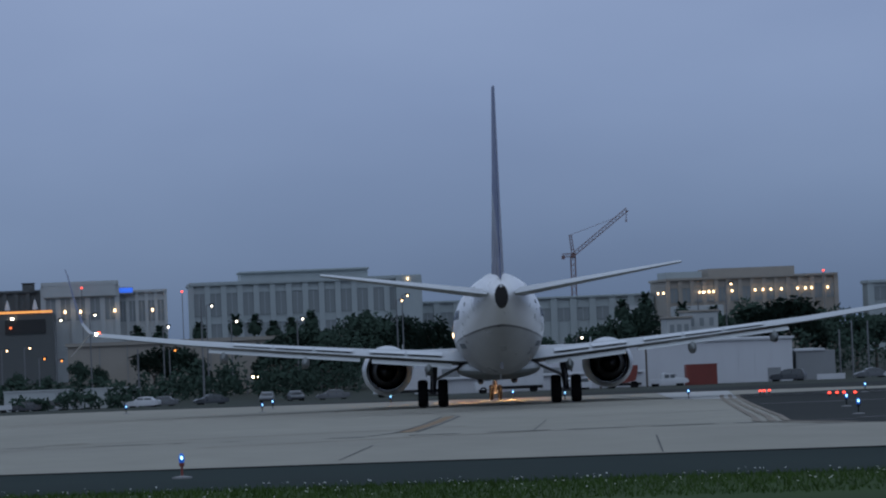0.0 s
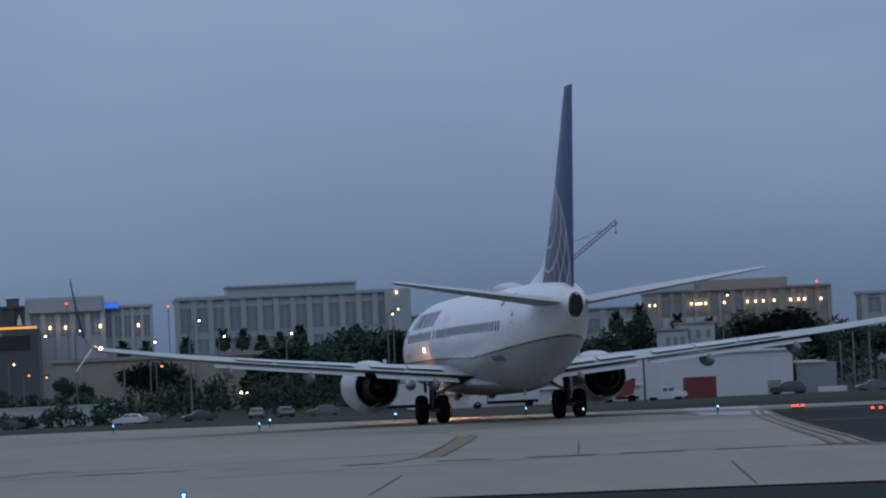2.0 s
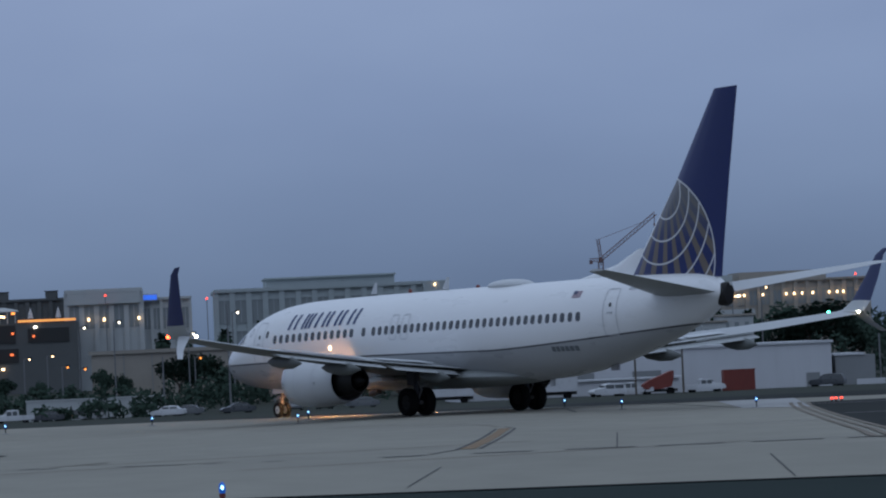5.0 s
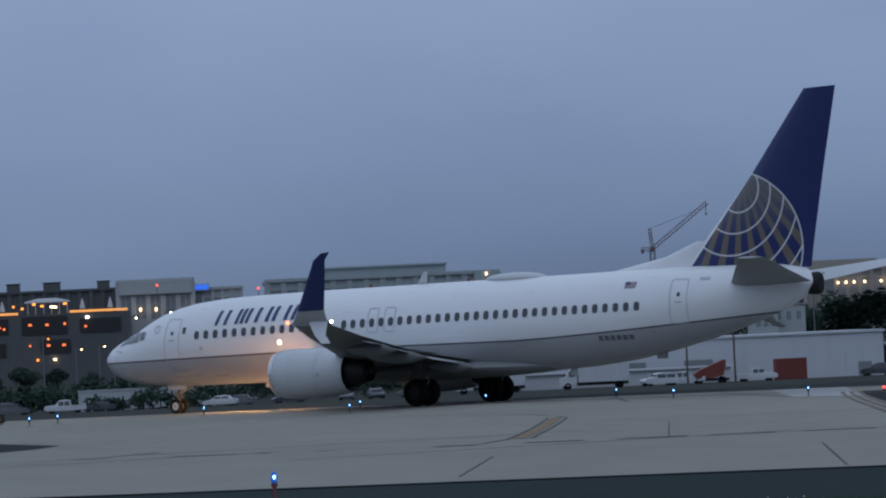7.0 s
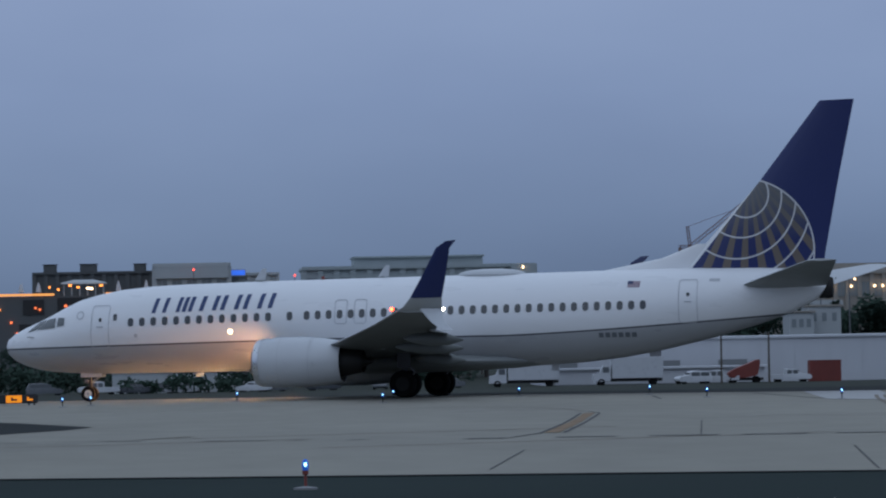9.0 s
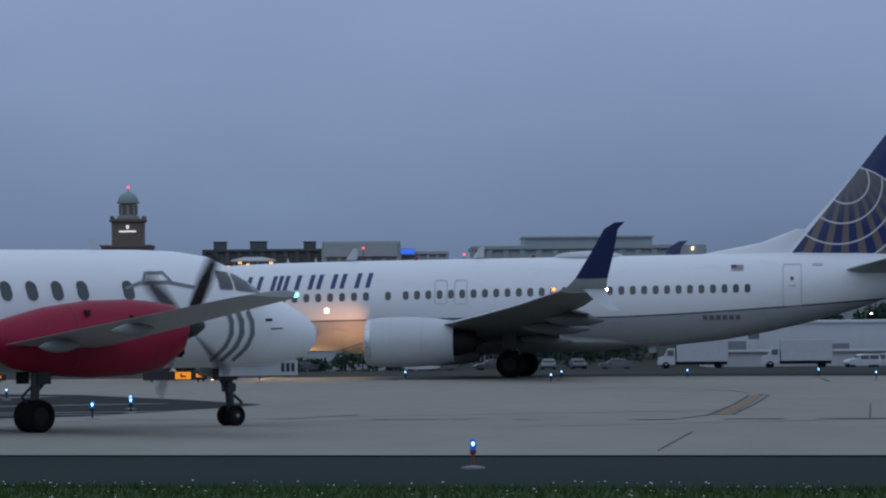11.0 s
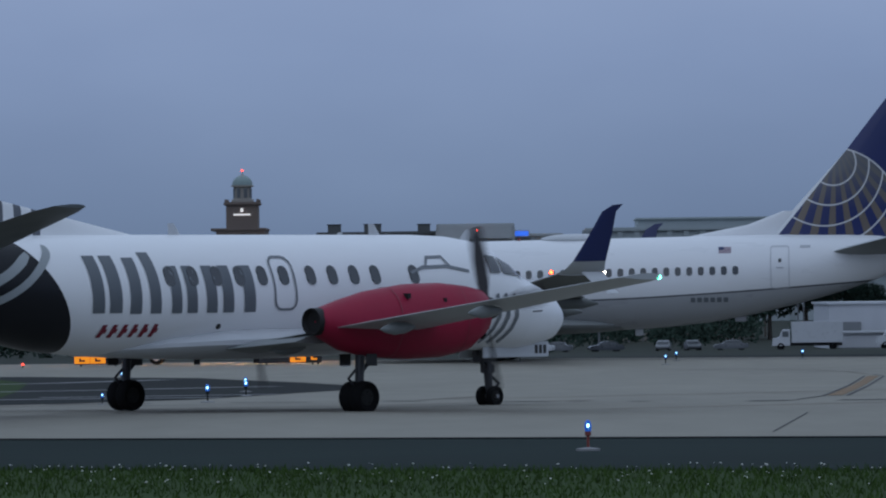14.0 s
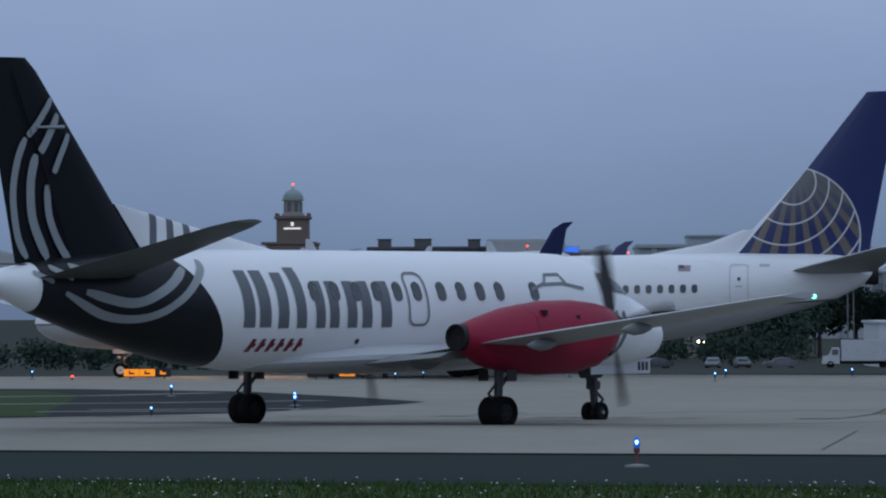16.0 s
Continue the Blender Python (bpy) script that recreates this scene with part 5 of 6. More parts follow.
# ---- beyond the field: sheds, vehicles, trees, buildings ----
def facade_block(name, label, x0, x1, y0, depth, z0, z1, wall, bays, window_rows, category="building", cornice=0.8):
    """A building whose front has piers with recessed glazing between them."""
    root = tagged(new(name), label, category)
    body = part("wall", boxed(x0, x1, y0 + 0.6, y0 + depth, z0, z1), wall, root, smooth=False)
    part("roof", boxed(x0 - 0.5, x1 + 0.5, y0 - 0.3, y0 + depth + 0.3, z1, z1 + cornice, bevel=0.15), wall, root, "projecting flat roof edge", smooth=False)
    step = (x1 - x0) / bays
    for k in range(bays + 1):
        x = x0 + step * k
        part("pier", boxed(x - step * 0.17, x + step * 0.17, y0, y0 + 0.6, z0, z1), wall, root, smooth=False)
    for za, zb in window_rows:
        for k in range(bays):
            x = x0 + step * (k + 0.5)
            w = part("window", boxed(x - step * 0.33, x + step * 0.33, y0 + 0.45, y0 + 0.55, za, zb), HAZED_GLASS, root, "dark recessed window", smooth=False)
            part("mullion", boxed(x - 0.08, x + 0.08, y0 + 0.36, y0 + 0.44, za, zb), wall, w, smooth=False)
        part("spandrel", boxed(x0, x1, y0 + 0.25, y0 + 0.6, zb, zb + 0.5), wall, root, smooth=False)
    return root


FLOOR = -5.0
b = facade_block("office_building", "grey stone office building with tall columned windows", 22.9, 82.6, 1200, 45, FLOOR, 18.6, STONE_GREY, 14, ((10.6, 16.6), (2.0, 8.6)), cornice=1.0)
part("roof_storey", boxed(36.1, 69.6, 1206, 1230, 19.6, 21.6), STONE_GREY, b, "set-back upper storey", smooth=False)
part("roof_storey_edge", boxed(35.7, 70.0, 1205, 1231, 21.6, 22.1, bevel=0.1), STONE_GREY, b, smooth=False)
part("corner_pavilion", boxed(76.5, 83.2, 1198.6, 1206, FLOOR, 19.4), STONE_GREY, b, smooth=False)
part("roof_lamp", boxed(79.4, 79.75, 1198.2, 1198.55, 18.2, 18.9), WARM_LENS, b, "lit roof lamp", smooth=False)

store = b = facade_block("store_building", "pale stone department store with tall dark windows", -15.6, 3.6, 1200, 40, FLOOR, 20.0, STONE_PALE, 5, ((11.0, 16.8),), cornice=1.1)
part("blank_parapet", boxed(-15.4, 3.4, 1199.2, 1200.4, 17.2, 20.0), STONE_PALE, b, smooth=False)
c = facade_block("store_wing", "pale stone store wing with columns and a lit blue sign", 3.8, 16.2, 1203, 30, FLOOR, 17.6, STONE_PALE, 5, ((10.2, 15.6),), cornice=0.8)
part("sign_box", boxed(3.9, 7.9, 1201.5, 1202.6, 17.4, 19.3), STONE_PALE, c, smooth=False)
part("lit_sign", boxed(4.1, 7.7, 1201.2, 1201.45, 17.8, 19.0), BLUE_SIGN, c, "glowing blue sign", smooth=False)

h = facade_block("hotel_building", "dark low hotel with rooftop plant boxes and lit terrace", -46.8, -13.6, 1205, 40, FLOOR, 18.7, HOTEL_WALL, 11, ((8.0, 10.6), (3.2, 6.0)), cornice=0.7)
for x0, x1, z in ((-44.6, -41.2, 21.35), (-35.1, -30.7, 21.35), (-21.1, -17.9, 21.2)):
    part("plant_box", boxed(x0, x1, 1212, 1216, 19.4, z, bevel=0.15), HOTEL_WALL, h, "dark rooftop plant box", smooth=False)
    part("plant_box_cap", boxed(x0 - 0.2, x1 + 0.2, 1211.8, 1216.2, z, z + 0.2), SIGN_BLACK, h, smooth=False)
part("terrace", boxed(-62, -13.0, 1186, 1204.9, FLOOR, 13.1), HOTEL_WALL, h, "lower terrace block", smooth=False)
part("terrace_lamp_strip", boxed(-62, -41, 1185.6, 1185.9, 13.2, 13.75), TERRACE_GLOW, h, "glowing orange terrace strip", smooth=False)
part("terrace_lamp_strip", boxed(-27.9, -13.2, 1185.6, 1185.9, 13.25, 13.8), TERRACE_GLOW, h, "glowing orange terrace strip", smooth=False)
bm = bmesh.new()
loft(bm, [[(x, y, z) for x, y in ((cx - w, cy - d), (cx + w, cy - d), (cx + w, cy + d), (cx - w, cy + d))] for w, d, z in ((5.9, 4.5, 16.1), (5.5, 4.2, 16.5), (2.4, 2, 17.2)) for cx, cy in ((-33.6, 1193),)])
part("bar_roof", bm, STONE_PALE, h, "pale canopy roof of the terrace bar", smooth=False)
for k in range(6):
    part("bar_post", tube(bmesh.new(), (-38.6 + 2 * k, 1189.5, 13.1), (-38.6 + 2 * k, 1189.5, 16.2), 0.15), STONE_PALE, h)
# Flat black panels stand in for the shade inside open terrace bays.
for x0, x1, z0, z1 in ((-40.2, -28.6, 8.0, 12.6), (-35.5, -28.0, 3.1, 6.6), (-49.0, -43.6, 8.4, 12.2), (-50.0, -44.4, 2.6, 6.0), (-25.4, -15.0, 8.0, 11.6)):
    part("dark_loggia", boxed(x0, x1, 1185.7, 1185.95, z0, z1), SIGN_BLACK, h, "black panel for the shade in a terrace bay", smooth=False)
for x, z, w, m in ((-36.9, 15.7, 0.42, ORANGE_LENS), (-34.9, 15.2, 0.4, ORANGE_LENS), (-32.3, 14.9, 0.5, WARM_LENS), (-31.5, 14.8, 0.4, WARM_LENS), (-29.0, 15.6, 0.45, ORANGE_LENS), (-39.9, 14.7, 0.3, ORANGE_LENS), (-42.1, 15.3, 0.25, ORANGE_LENS), (-38.1, 10.5, 0.4, EMBER_LENS), (-33.8, 10.4, 0.38, EMBER_LENS), (-29.3, 10.5, 0.3, EMBER_LENS), (-23.5, 11.9, 0.4, WHITE_LENS), (-24.0, 9.6, 0.28, EMBER_LENS), (-44.7, 9.7, 0.26, EMBER_LENS), (-45.8, 10.1, 0.24, EMBER_LENS), (-33.6, 5.1, 0.42, EMBER_LENS), (-29.7, 5.1, 0.42, EMBER_LENS), (-38.3, 5.2, 0.22, EMBER_LENS), (-46.6, 4.3, 0.3, EMBER_LENS), (-36.5, 1.5, 0.3, ORANGE_LENS), (-32.1, 1.5, 0.4, WARM_LENS), (-50.5, 3.7, 0.3, EMBER_LENS), (-55, 9.8, 0.3, ORANGE_LENS), (-52, 6.5, 0.3, EMBER_LENS)):
    part("warm_lamp", boxed(x - w, x + w, 1185.2, 1185.55, z - 0.26, z + 0.26), m, h, "warm glowing terrace lamp", smooth=False)
for x, z in ((-24.7, 16.8), (-17.6, 16.9), (-45.1, 16.8), (-49.5, 16.6)):
    bm = bmesh.new()
    lathe(bm, [(13.1, 0.08), (14.0, 0.12), (14.2, 0.75), (15.6, 0.45), (z, 0.05)], centre=(x, 1189, 0), axis="Z", seg=8, cap=True)
    tagged(part("folded_umbrella", bm, CAR_WHITE), "folded white umbrella on the hotel terrace", "umbrella", "terrace umbrellas")


def clock_tower():
    root = tagged(new("hotel_tower"), "brown brick hotel tower with a pale green dome", "tower")
    cx, y = -66.3, 1204
    part("shaft", boxed(cx - 4.1, cx + 4.1, y - 4.1, y + 4.1, FLOOR, 26.6), BRICK_BROWN, root, smooth=False)
    part("cornice", boxed(cx - 4.7, cx + 4.7, y - 4.7, y + 4.7, 26.6, 27.5, bevel=0.2), BRICK_BROWN, root, smooth=False)
    for s in (-1, 1):
        for q in (-1, 1):
            part("corner_post", boxed(cx + s * 4.1 - 0.35, cx + s * 4.1 + 0.35, y + q * 4.1 - 0.35, y + q * 4.1 + 0.35, 27.5, 28.2), BRICK_BROWN, root, smooth=False)
    bm = bmesh.new()
    lathe(bm, [(27.5, 2.9), (28.2, 2.9), (28.3, 2.35), (31.4, 2.35), (31.5, 2.9), (31.9, 2.9)], centre=(cx, y, 0), axis="Z", seg=16, cap=True)
    part("lantern", bm, STONE_TAN, root, "round lantern storey")
    for k in range(8):
        a = 2 * math.pi * (k + 0.5) / 8
        part("lantern_opening", boxed(-0.5, 0.5, -0.06, 0.06, 28.6, 31.0), DARK_GLASS, root, smooth=False).matrix_basis = pose(cx + 2.36 * math.cos(a), y + 2.36 * math.sin(a), 0, 0, 0, math.degrees(a) + 90)
    bm = bmesh.new()
    lathe(bm, [(31.9, 2.65), (32.6, 2.6), (33.4, 2.2), (34.1, 1.4), (34.5, 0.5), (34.9, 0.15), (35.6, 0.08)], centre=(cx, y, 0), axis="Z", seg=20, cap=True)
    part("dome", bm, COPPER, root, "pale green copper dome")
    bm = bmesh.new()
    bmesh.ops.create_icosphere(bm, subdivisions=1, radius=0.35, matrix=Matrix.Translation((cx, y, 35.7)))
    part("beacon", bm, RED_LENS, root, "red beacon lamp")
    part("sign_bar", boxed(cx - 2.2, cx + 2.2, y - 4.3, y - 4.15, 24.0, 24.4), LIT_SIGN, root, "lit white sign bar", smooth=False)
    part("sign_mark", boxed(cx - 0.35, cx + 0.35, y - 4.3, y - 4.15, 24.9, 25.8), LIT_SIGN, root, "lit white sign mark", smooth=False)
    part("lower_block", boxed(cx - 6.6, cx + 6.0, y - 6, y + 14, FLOOR, 20.0), BRICK_BROWN, root, "wider lower block", smooth=False)
    part("lower_cornice", boxed(cx - 8.0, cx + 6.3, y - 6.4, y + 14.4, 20.0, 20.7, bevel=0.15), BRICK_BROWN, root, smooth=False)
    for k in range(4):
        part("window", boxed(cx - 5 + 3.1 * k, cx - 3.8 + 3.1 * k, y - 6.15, y - 6.02, 14.5, 17.5), DARK_GLASS, root, smooth=False)


clock_tower()
r = facade_block("mall_building", "long pale mall building with lamps washing its piers", 148.2, 192.8, 1200, 40, FLOOR, 15.2, STONE_TAN, 14, ((9.5, 13.2),), cornice=0.7)
part("roof_storey", boxed(160, 183, 1208, 1230, 15.9, 18.2), STONE_TAN, r, "set-back upper storey", smooth=False)
part("roof_storey", boxed(148.4, 158, 1206, 1225, 15.9, 17.6), STONE_GREY, r, smooth=False)
for x in (156.4, 157.7, 158.9, 160.1, 165.0, 171.1, 173.2, 175.3, 178.1, 182.4, 184.5, 186.1, 190.4, 145.4, 146.8):
    part("wall_lamp", boxed(x - 0.2, x + 0.2, 1199.2, 1199.7, 11.8, 12.4), WARM_LENS, r, "warm glowing wall lamp", smooth=False)
for x, z in ((2.9, 13.2), (12.7, 13.0), (-6.0, 13.2), (-10, 13.3)):
    part("wall_lamp", boxed(x - 0.25, x + 0.25, 1198.8, 1199.19, z - 0.4, z + 0.4), WARM_LENS, store, "warm glowing wall lamp", smooth=False)
for x, z in ((20.5, 17.4), (-5.5, 19.3), (188.9, 16.5)):
    ob = tagged(new("beacon_mast"), "red beacon on a tall thin mast", "beacon", "beacon masts")
    part("mast", tube(bmesh.new(), (x, 1196, FLOOR), (x, 1196, z), 0.1), POLE_GREY, ob)
    bm = bmesh.new()
    bmesh.ops.create_icosphere(bm, subdivisions=1, radius=0.32, matrix=Matrix.Translation((x, 1196, z)))
    part("lens", bm, RED_LENS, ob)
ct = facade_block("lookout_building", "square lookout building with dark corner windows", 202.0, 212.0, 1200, 14, FLOOR, 12.6, STONE_GREY, 2, ((8.2, 11.8),), cornice=0.9)
part("aerial", tube(bmesh.new(), (210, 1205, 13), (210, 1205, 19), 0.12), POLE_GREY, ct)
bm = bmesh.new()
loft(bm, [[(214.6 + 2.4 * math.cos(math.pi * i / 12), y, 8.6 + 2.9 * math.sin(math.pi * i / 12)) for i in range(13)] for y in (1202, 1212)])
part("arched_roof", bm, SHED_GREY, ct, "grey arched roof beside the lookout")
part("arch_base", boxed(212.2, 217.0, 1202, 1212, FLOOR, 8.6), STONE_GREY, ct, smooth=False)
low = facade_block("low_mall_building", "low pale retail building behind trees", 84, 147, 1230, 30, FLOOR, 12.0, STONE_GREY, 12, ((6, 9.5),), cornice=0.6)
tagged(part("pale_house", boxed(126, 133, 1120, 1130, FLOOR, 8.8, bevel=0.2), STONE_PALE), "small pale rendered house among trees", "building")
tagged(part("pale_house", boxed(140, 152, 1120, 1130, FLOOR, 8.2, bevel=0.2), STONE_PALE), "small pale rendered house among trees", "building")
for x0, x1, y0, top in ((88.2, 92.0, 712, 4.4), (91.6, 96.8, 716, 5.3)):
    ph = tagged(new("pale_house"), "pale rendered house behind the warehouse", "building", "pale houses")
    part("wall", boxed(x0, x1, y0, y0 + 8, FLOOR, top), STONE_PALE, ph, smooth=False)
    part("roof", boxed(x0 - 0.3, x1 + 0.3, y0 - 0.3, y0 + 8.3, top, top + 0.35, bevel=0.1), STONE_TAN, ph, "flat roof edge", smooth=False)
    for i in range(3):
        xw = x0 + (x1 - x0) * (0.2 + 0.3 * i)
        part("window", boxed(xw - 0.35, xw + 0.35, y0 - 0.06, y0 - 0.01, top - 2.2, top - 0.9), HAZED_GLASS, ph, "dark window", smooth=False)
pd = tagged(new("parking_deck"), "tan parking deck wall behind the car park", "parking deck")
part("wall", boxed(-6.2, 40, 760, 800, FLOOR, 3.7), STONE_TAN, pd, smooth=False)
part("parapet", boxed(-6.6, 40.3, 759.6, 760.4, 3.7, 4.3), STONE_TAN, pd, smooth=False)
for k in range(9):
    part("joint", boxed(-1 + 4.6 * k, -0.85 + 4.6 * k, 759.9, 759.97, FLOOR, 3.6), SHED_GREY, pd, smooth=False)


def lattice_crane():
    root = tagged(new("tower_crane"), "distant luffing tower crane with raised jib", "crane")

    def truss(nm, p0, p1, w, seg, r):
        p0, p1 = Vector(p0), Vector(p1)
        d = (p1 - p0).normalized()
        u = Vector((0, 1, 0))
        v = d.cross(u).normalized()
        bm = bmesh.new()
        corner = lambda f, i: p0 + (p1 - p0) * f + (u * (1 if i in (0, 1) else -1) + v * (1 if i in (0, 3) else -1)) * w / 2
        for i in range(4):
            tube(bm, corner(0, i), corner(1, i), r, seg=4)
        for s in range(seg):
            for i in range(4):
                tube(bm, corner(s / seg, i), corner((s + 1) / seg, (i + 1) % 4), r * 0.6, seg=4)
        part(nm, bm, CRANE_RED, root, smooth=False)

    k = 1500 / 1200
    X = lambda x: x * k
    Z = lambda z: EYE_Z + (z - EYE_Z) * k
    truss("mast", (X(123.0), 1500, FLOOR), (X(123.1), 1500, Z(22.6)), 1.5, 18, 0.16)
    truss("jib", (X(123.3), 1500, Z(23.2)), (X(137.9), 1500, Z(34.5)), 1.1, 16, 0.13)
    truss("counter_jib", (X(123.3), 1500, Z(23.0)), (X(120.3), 1500, Z(23.0)), 1.1, 4, 0.13)
    truss("apex", (X(123.2), 1500, Z(23.0)), (X(122.6), 1500, Z(28.4)), 0.8, 6, 0.13)
    part("counterweight", boxed(X(120.2), X(120.9), 1499, 1501, Z(22.0), Z(23.0)), CRANE_RED, root, smooth=False)
    part("cab", boxed(X(122.6), X(123.8), 1499, 1501, Z(22.3), Z(23.4), bevel=0.2), CRANE_RED, root, smooth=False)
    part("hook", tube(bmesh.new(), (X(137.6), 1500, Z(34.2)), (X(137.5), 1500, Z(31.6)), 0.12), CRANE_RED, root)
    part("hook_block", boxed(X(137.3), X(137.7), 1499.6, 1500.4, Z(31.2), Z(31.8)), CRANE_RED, root, smooth=False)
    part("pendant", tube(bmesh.new(), (X(122.6), 1500, Z(28.3)), (X(135), 1500, Z(32.5)), 0.07), CRANE_RED, root)


lattice_crane()

# warehouse, container and yard
k = 620 / 480
Y0 = 620
wh = tagged(new("warehouse"), "long white sheet-metal warehouse", "warehouse")
part("wall", boxed(34 * k, 72.9 * k, Y0, Y0 + 30, FLOOR - 0.6, 0.95), SHED_WHITE, wh, smooth=False)
part("roof", boxed(34 * k - 0.3, 72.9 * k + 0.3, Y0 - 0.3, Y0 + 30.3, 0.95, 1.25), SHED_WHITE, wh, smooth=False)
for i in range(22):
    x = 35 * k + i * 2.3
    part("rib", boxed(x, x + 0.1, Y0 - 0.05, Y0 - 0.02, FLOOR - 0.6, 0.9), SHED_WHITE, wh, smooth=False)
part("door", boxed(70.2 * k, 71.6 * k, Y0 - 0.1, Y0 - 0.01, FLOOR - 0.3, FLOOR + 2.0), SHED_GREY, wh, "grey door", smooth=False)
part("garage_door", boxed(44.6, 48.2, Y0 - 0.12, Y0 - 0.08, FLOOR - 0.3, FLOOR + 3.6), SHED_GREY, wh, "grey garage door", smooth=False)
for i in range(1, 3):
    part("roller_door", boxed((38 + 7 * i) * k, (41 + 7 * i) * k, Y0 - 0.12, Y0 - 0.08, FLOOR - 0.3, FLOOR + 3.2), SHED_GREY, wh, "grey roller door", smooth=False)
an = tagged(new("annex_shed"), "grey sheet-metal annex beside the warehouse", "shed")
part("wall", boxed(73.4 * k, 77.6 * k, Y0 + 1, Y0 + 12, FLOOR - 0.6, -0.9), SHED_GREY, an, smooth=False)
part("roof", boxed(73.2 * k, 76.5 * k, Y0 + 0.8, Y0 + 12.2, -0.9, -0.6), SHED_WHITE, an, smooth=False)
part("low_wall", boxed(75 * k, 78 * k, Y0 - 4, Y0 - 3.6, FLOOR - 0.4, FLOOR + 0.9), SHED_WHITE, an, smooth=False)
ls = tagged(new("low_shed"), "low pale shed with open bays", "shed")
part("wall", boxed(34.5 * k, 56 * k, Y0 - 9, Y0 - 8.7, FLOOR + 0.3, FLOOR + 2.2), SHED_WHITE, ls, smooth=False)
part("roof", boxed(34 * k, 56.5 * k, Y0 - 9.5, Y0 - 4, FLOOR + 2.2, FLOOR + 2.45), SHED_WHITE, ls, smooth=False)
# Grey strip paints in the shade at the foot of the wall.
part("shadow_plinth", boxed(34.5 * k, 56 * k, Y0 - 9, Y0 - 8.7, FLOOR - 0.2, FLOOR + 0.3), SHED_GREY, ls, smooth=False)


def container(x0, x1, y, z0, z1):
    root = tagged(new("shipping_container"), "rust red corrugated shipping container beside the warehouse", "container")
    part("body", boxed(x0 + 0.06, x1 - 0.06, y + 0.06, y + 2.4, z0 + 0.1, z1 - 0.06), CONTAINER_RED, root, smooth=False)
    n = 16
    for i in range(n):
        x = x0 + 0.15 + (x1 - x0 - 0.3) * i / (n - 1)
        part("corrugation", boxed(x - 0.07, x + 0.07, y, y + 0.055, z0 + 0.15, z1 - 0.12), CONTAINER_RED, root, smooth=False)
    for z in (z0, z1 - 0.12):
        part("rail", boxed(x0, x1, y - 0.02, y + 0.1, z, z + 0.12), CONTAINER_RED, root, smooth=False)


container(60.1 * k, 63.4 * k, Y0 - 14, -5.15, -2.0)


def vehicle(kind, paint, label, x, y, turn, z=None):
    """A road vehicle with cabin glass and four wheels; it faces +x before turning."""
    root = tagged(new(kind), label, "vehicle", "parked vehicles")
    L, roof = (4.6, 1.5) if kind == "car" else (5.5, 1.85)
    shapes = {
        "car": [(-2.3, 0.45, 0.85), (-2.2, 0.4, 0.98), (-1.6, 0.3, 1.02), (-1.2, 0.3, 1.4), (-0.3, 0.3, 1.5), (0.5, 0.3, 1.42), (1.1, 0.3, 1.0), (2.0, 0.32, 0.85), (2.3, 0.45, 0.65)],
        "suv": [(-2.4, 0.5, 1.0), (-2.3, 0.4, 1.2), (-2.0, 0.35, 1.7), (-0.3, 0.35, 1.78), (0.4, 0.35, 1.68), (1.0, 0.35, 1.15), (2.1, 0.38, 1.02), (2.4, 0.5, 0.75)],
        "pickup_truck": [(-2.75, 0.5, 1.05), (-0.75, 0.42, 1.08), (-0.7, 0.42, 1.78), (-0.2, 0.42, 1.85), (0.7, 0.42, 1.78), (1.25, 0.42, 1.2), (2.5, 0.45, 1.1), (2.75, 0.55, 0.8)],
    }[kind]
    rings = []
    for px, b0, t in shapes:
        w = 0.92
        tw = w if t < 1.2 else 0.72
        rings.append([(px, -w, b0), (px, w, b0), (px, w, min(t, 1.0)), (px, tw, t), (px, -tw, t), (px, -w, min(t, 1.0))])
    body = part("body", loft(bmesh.new(), rings), paint, root)
    lo, hi = {"car": (-1.3, 0.75), "suv": (-2.0, 0.7), "pickup_truck": (-0.6, 0.95)}[kind]
    t = {"car": 1.4, "suv": 1.66, "pickup_truck": 1.74}[kind]
    for s in (-1, 1):
        for i in range(2):
            a, c = lo + (hi - lo) * i / 2 + 0.08, lo + (hi - lo) * (i + 1) / 2 - 0.08
            part("side_window", boxed(a, c, s * 0.83 - 0.05, s * 0.83 + 0.07, 1.06, t - 0.1), DARK_GLASS, root, smooth=False)
    part("windscreen", boxed(hi - 0.1, hi + 0.16, -0.68, 0.68, 1.1, t - 0.14), DARK_GLASS, root, smooth=False)
    wm = None
    for wx in (-L * 0.3, L * 0.31):
        for s in (-1, 1):
            if wm is None:
                wm = part("wheel", wheel_mesh(0.36, 0.24), RUBBER, root)
                wm.matrix_basis = pose(wx, s * 0.8, 0.36)
            else:
                twin("wheel", wm, root, pose(wx, s * 0.8, 0.36))
    root.matrix_basis = pose(x, y, ground_z(y) + 0.02 if z is None else z, 0, 0, turn)
    return root


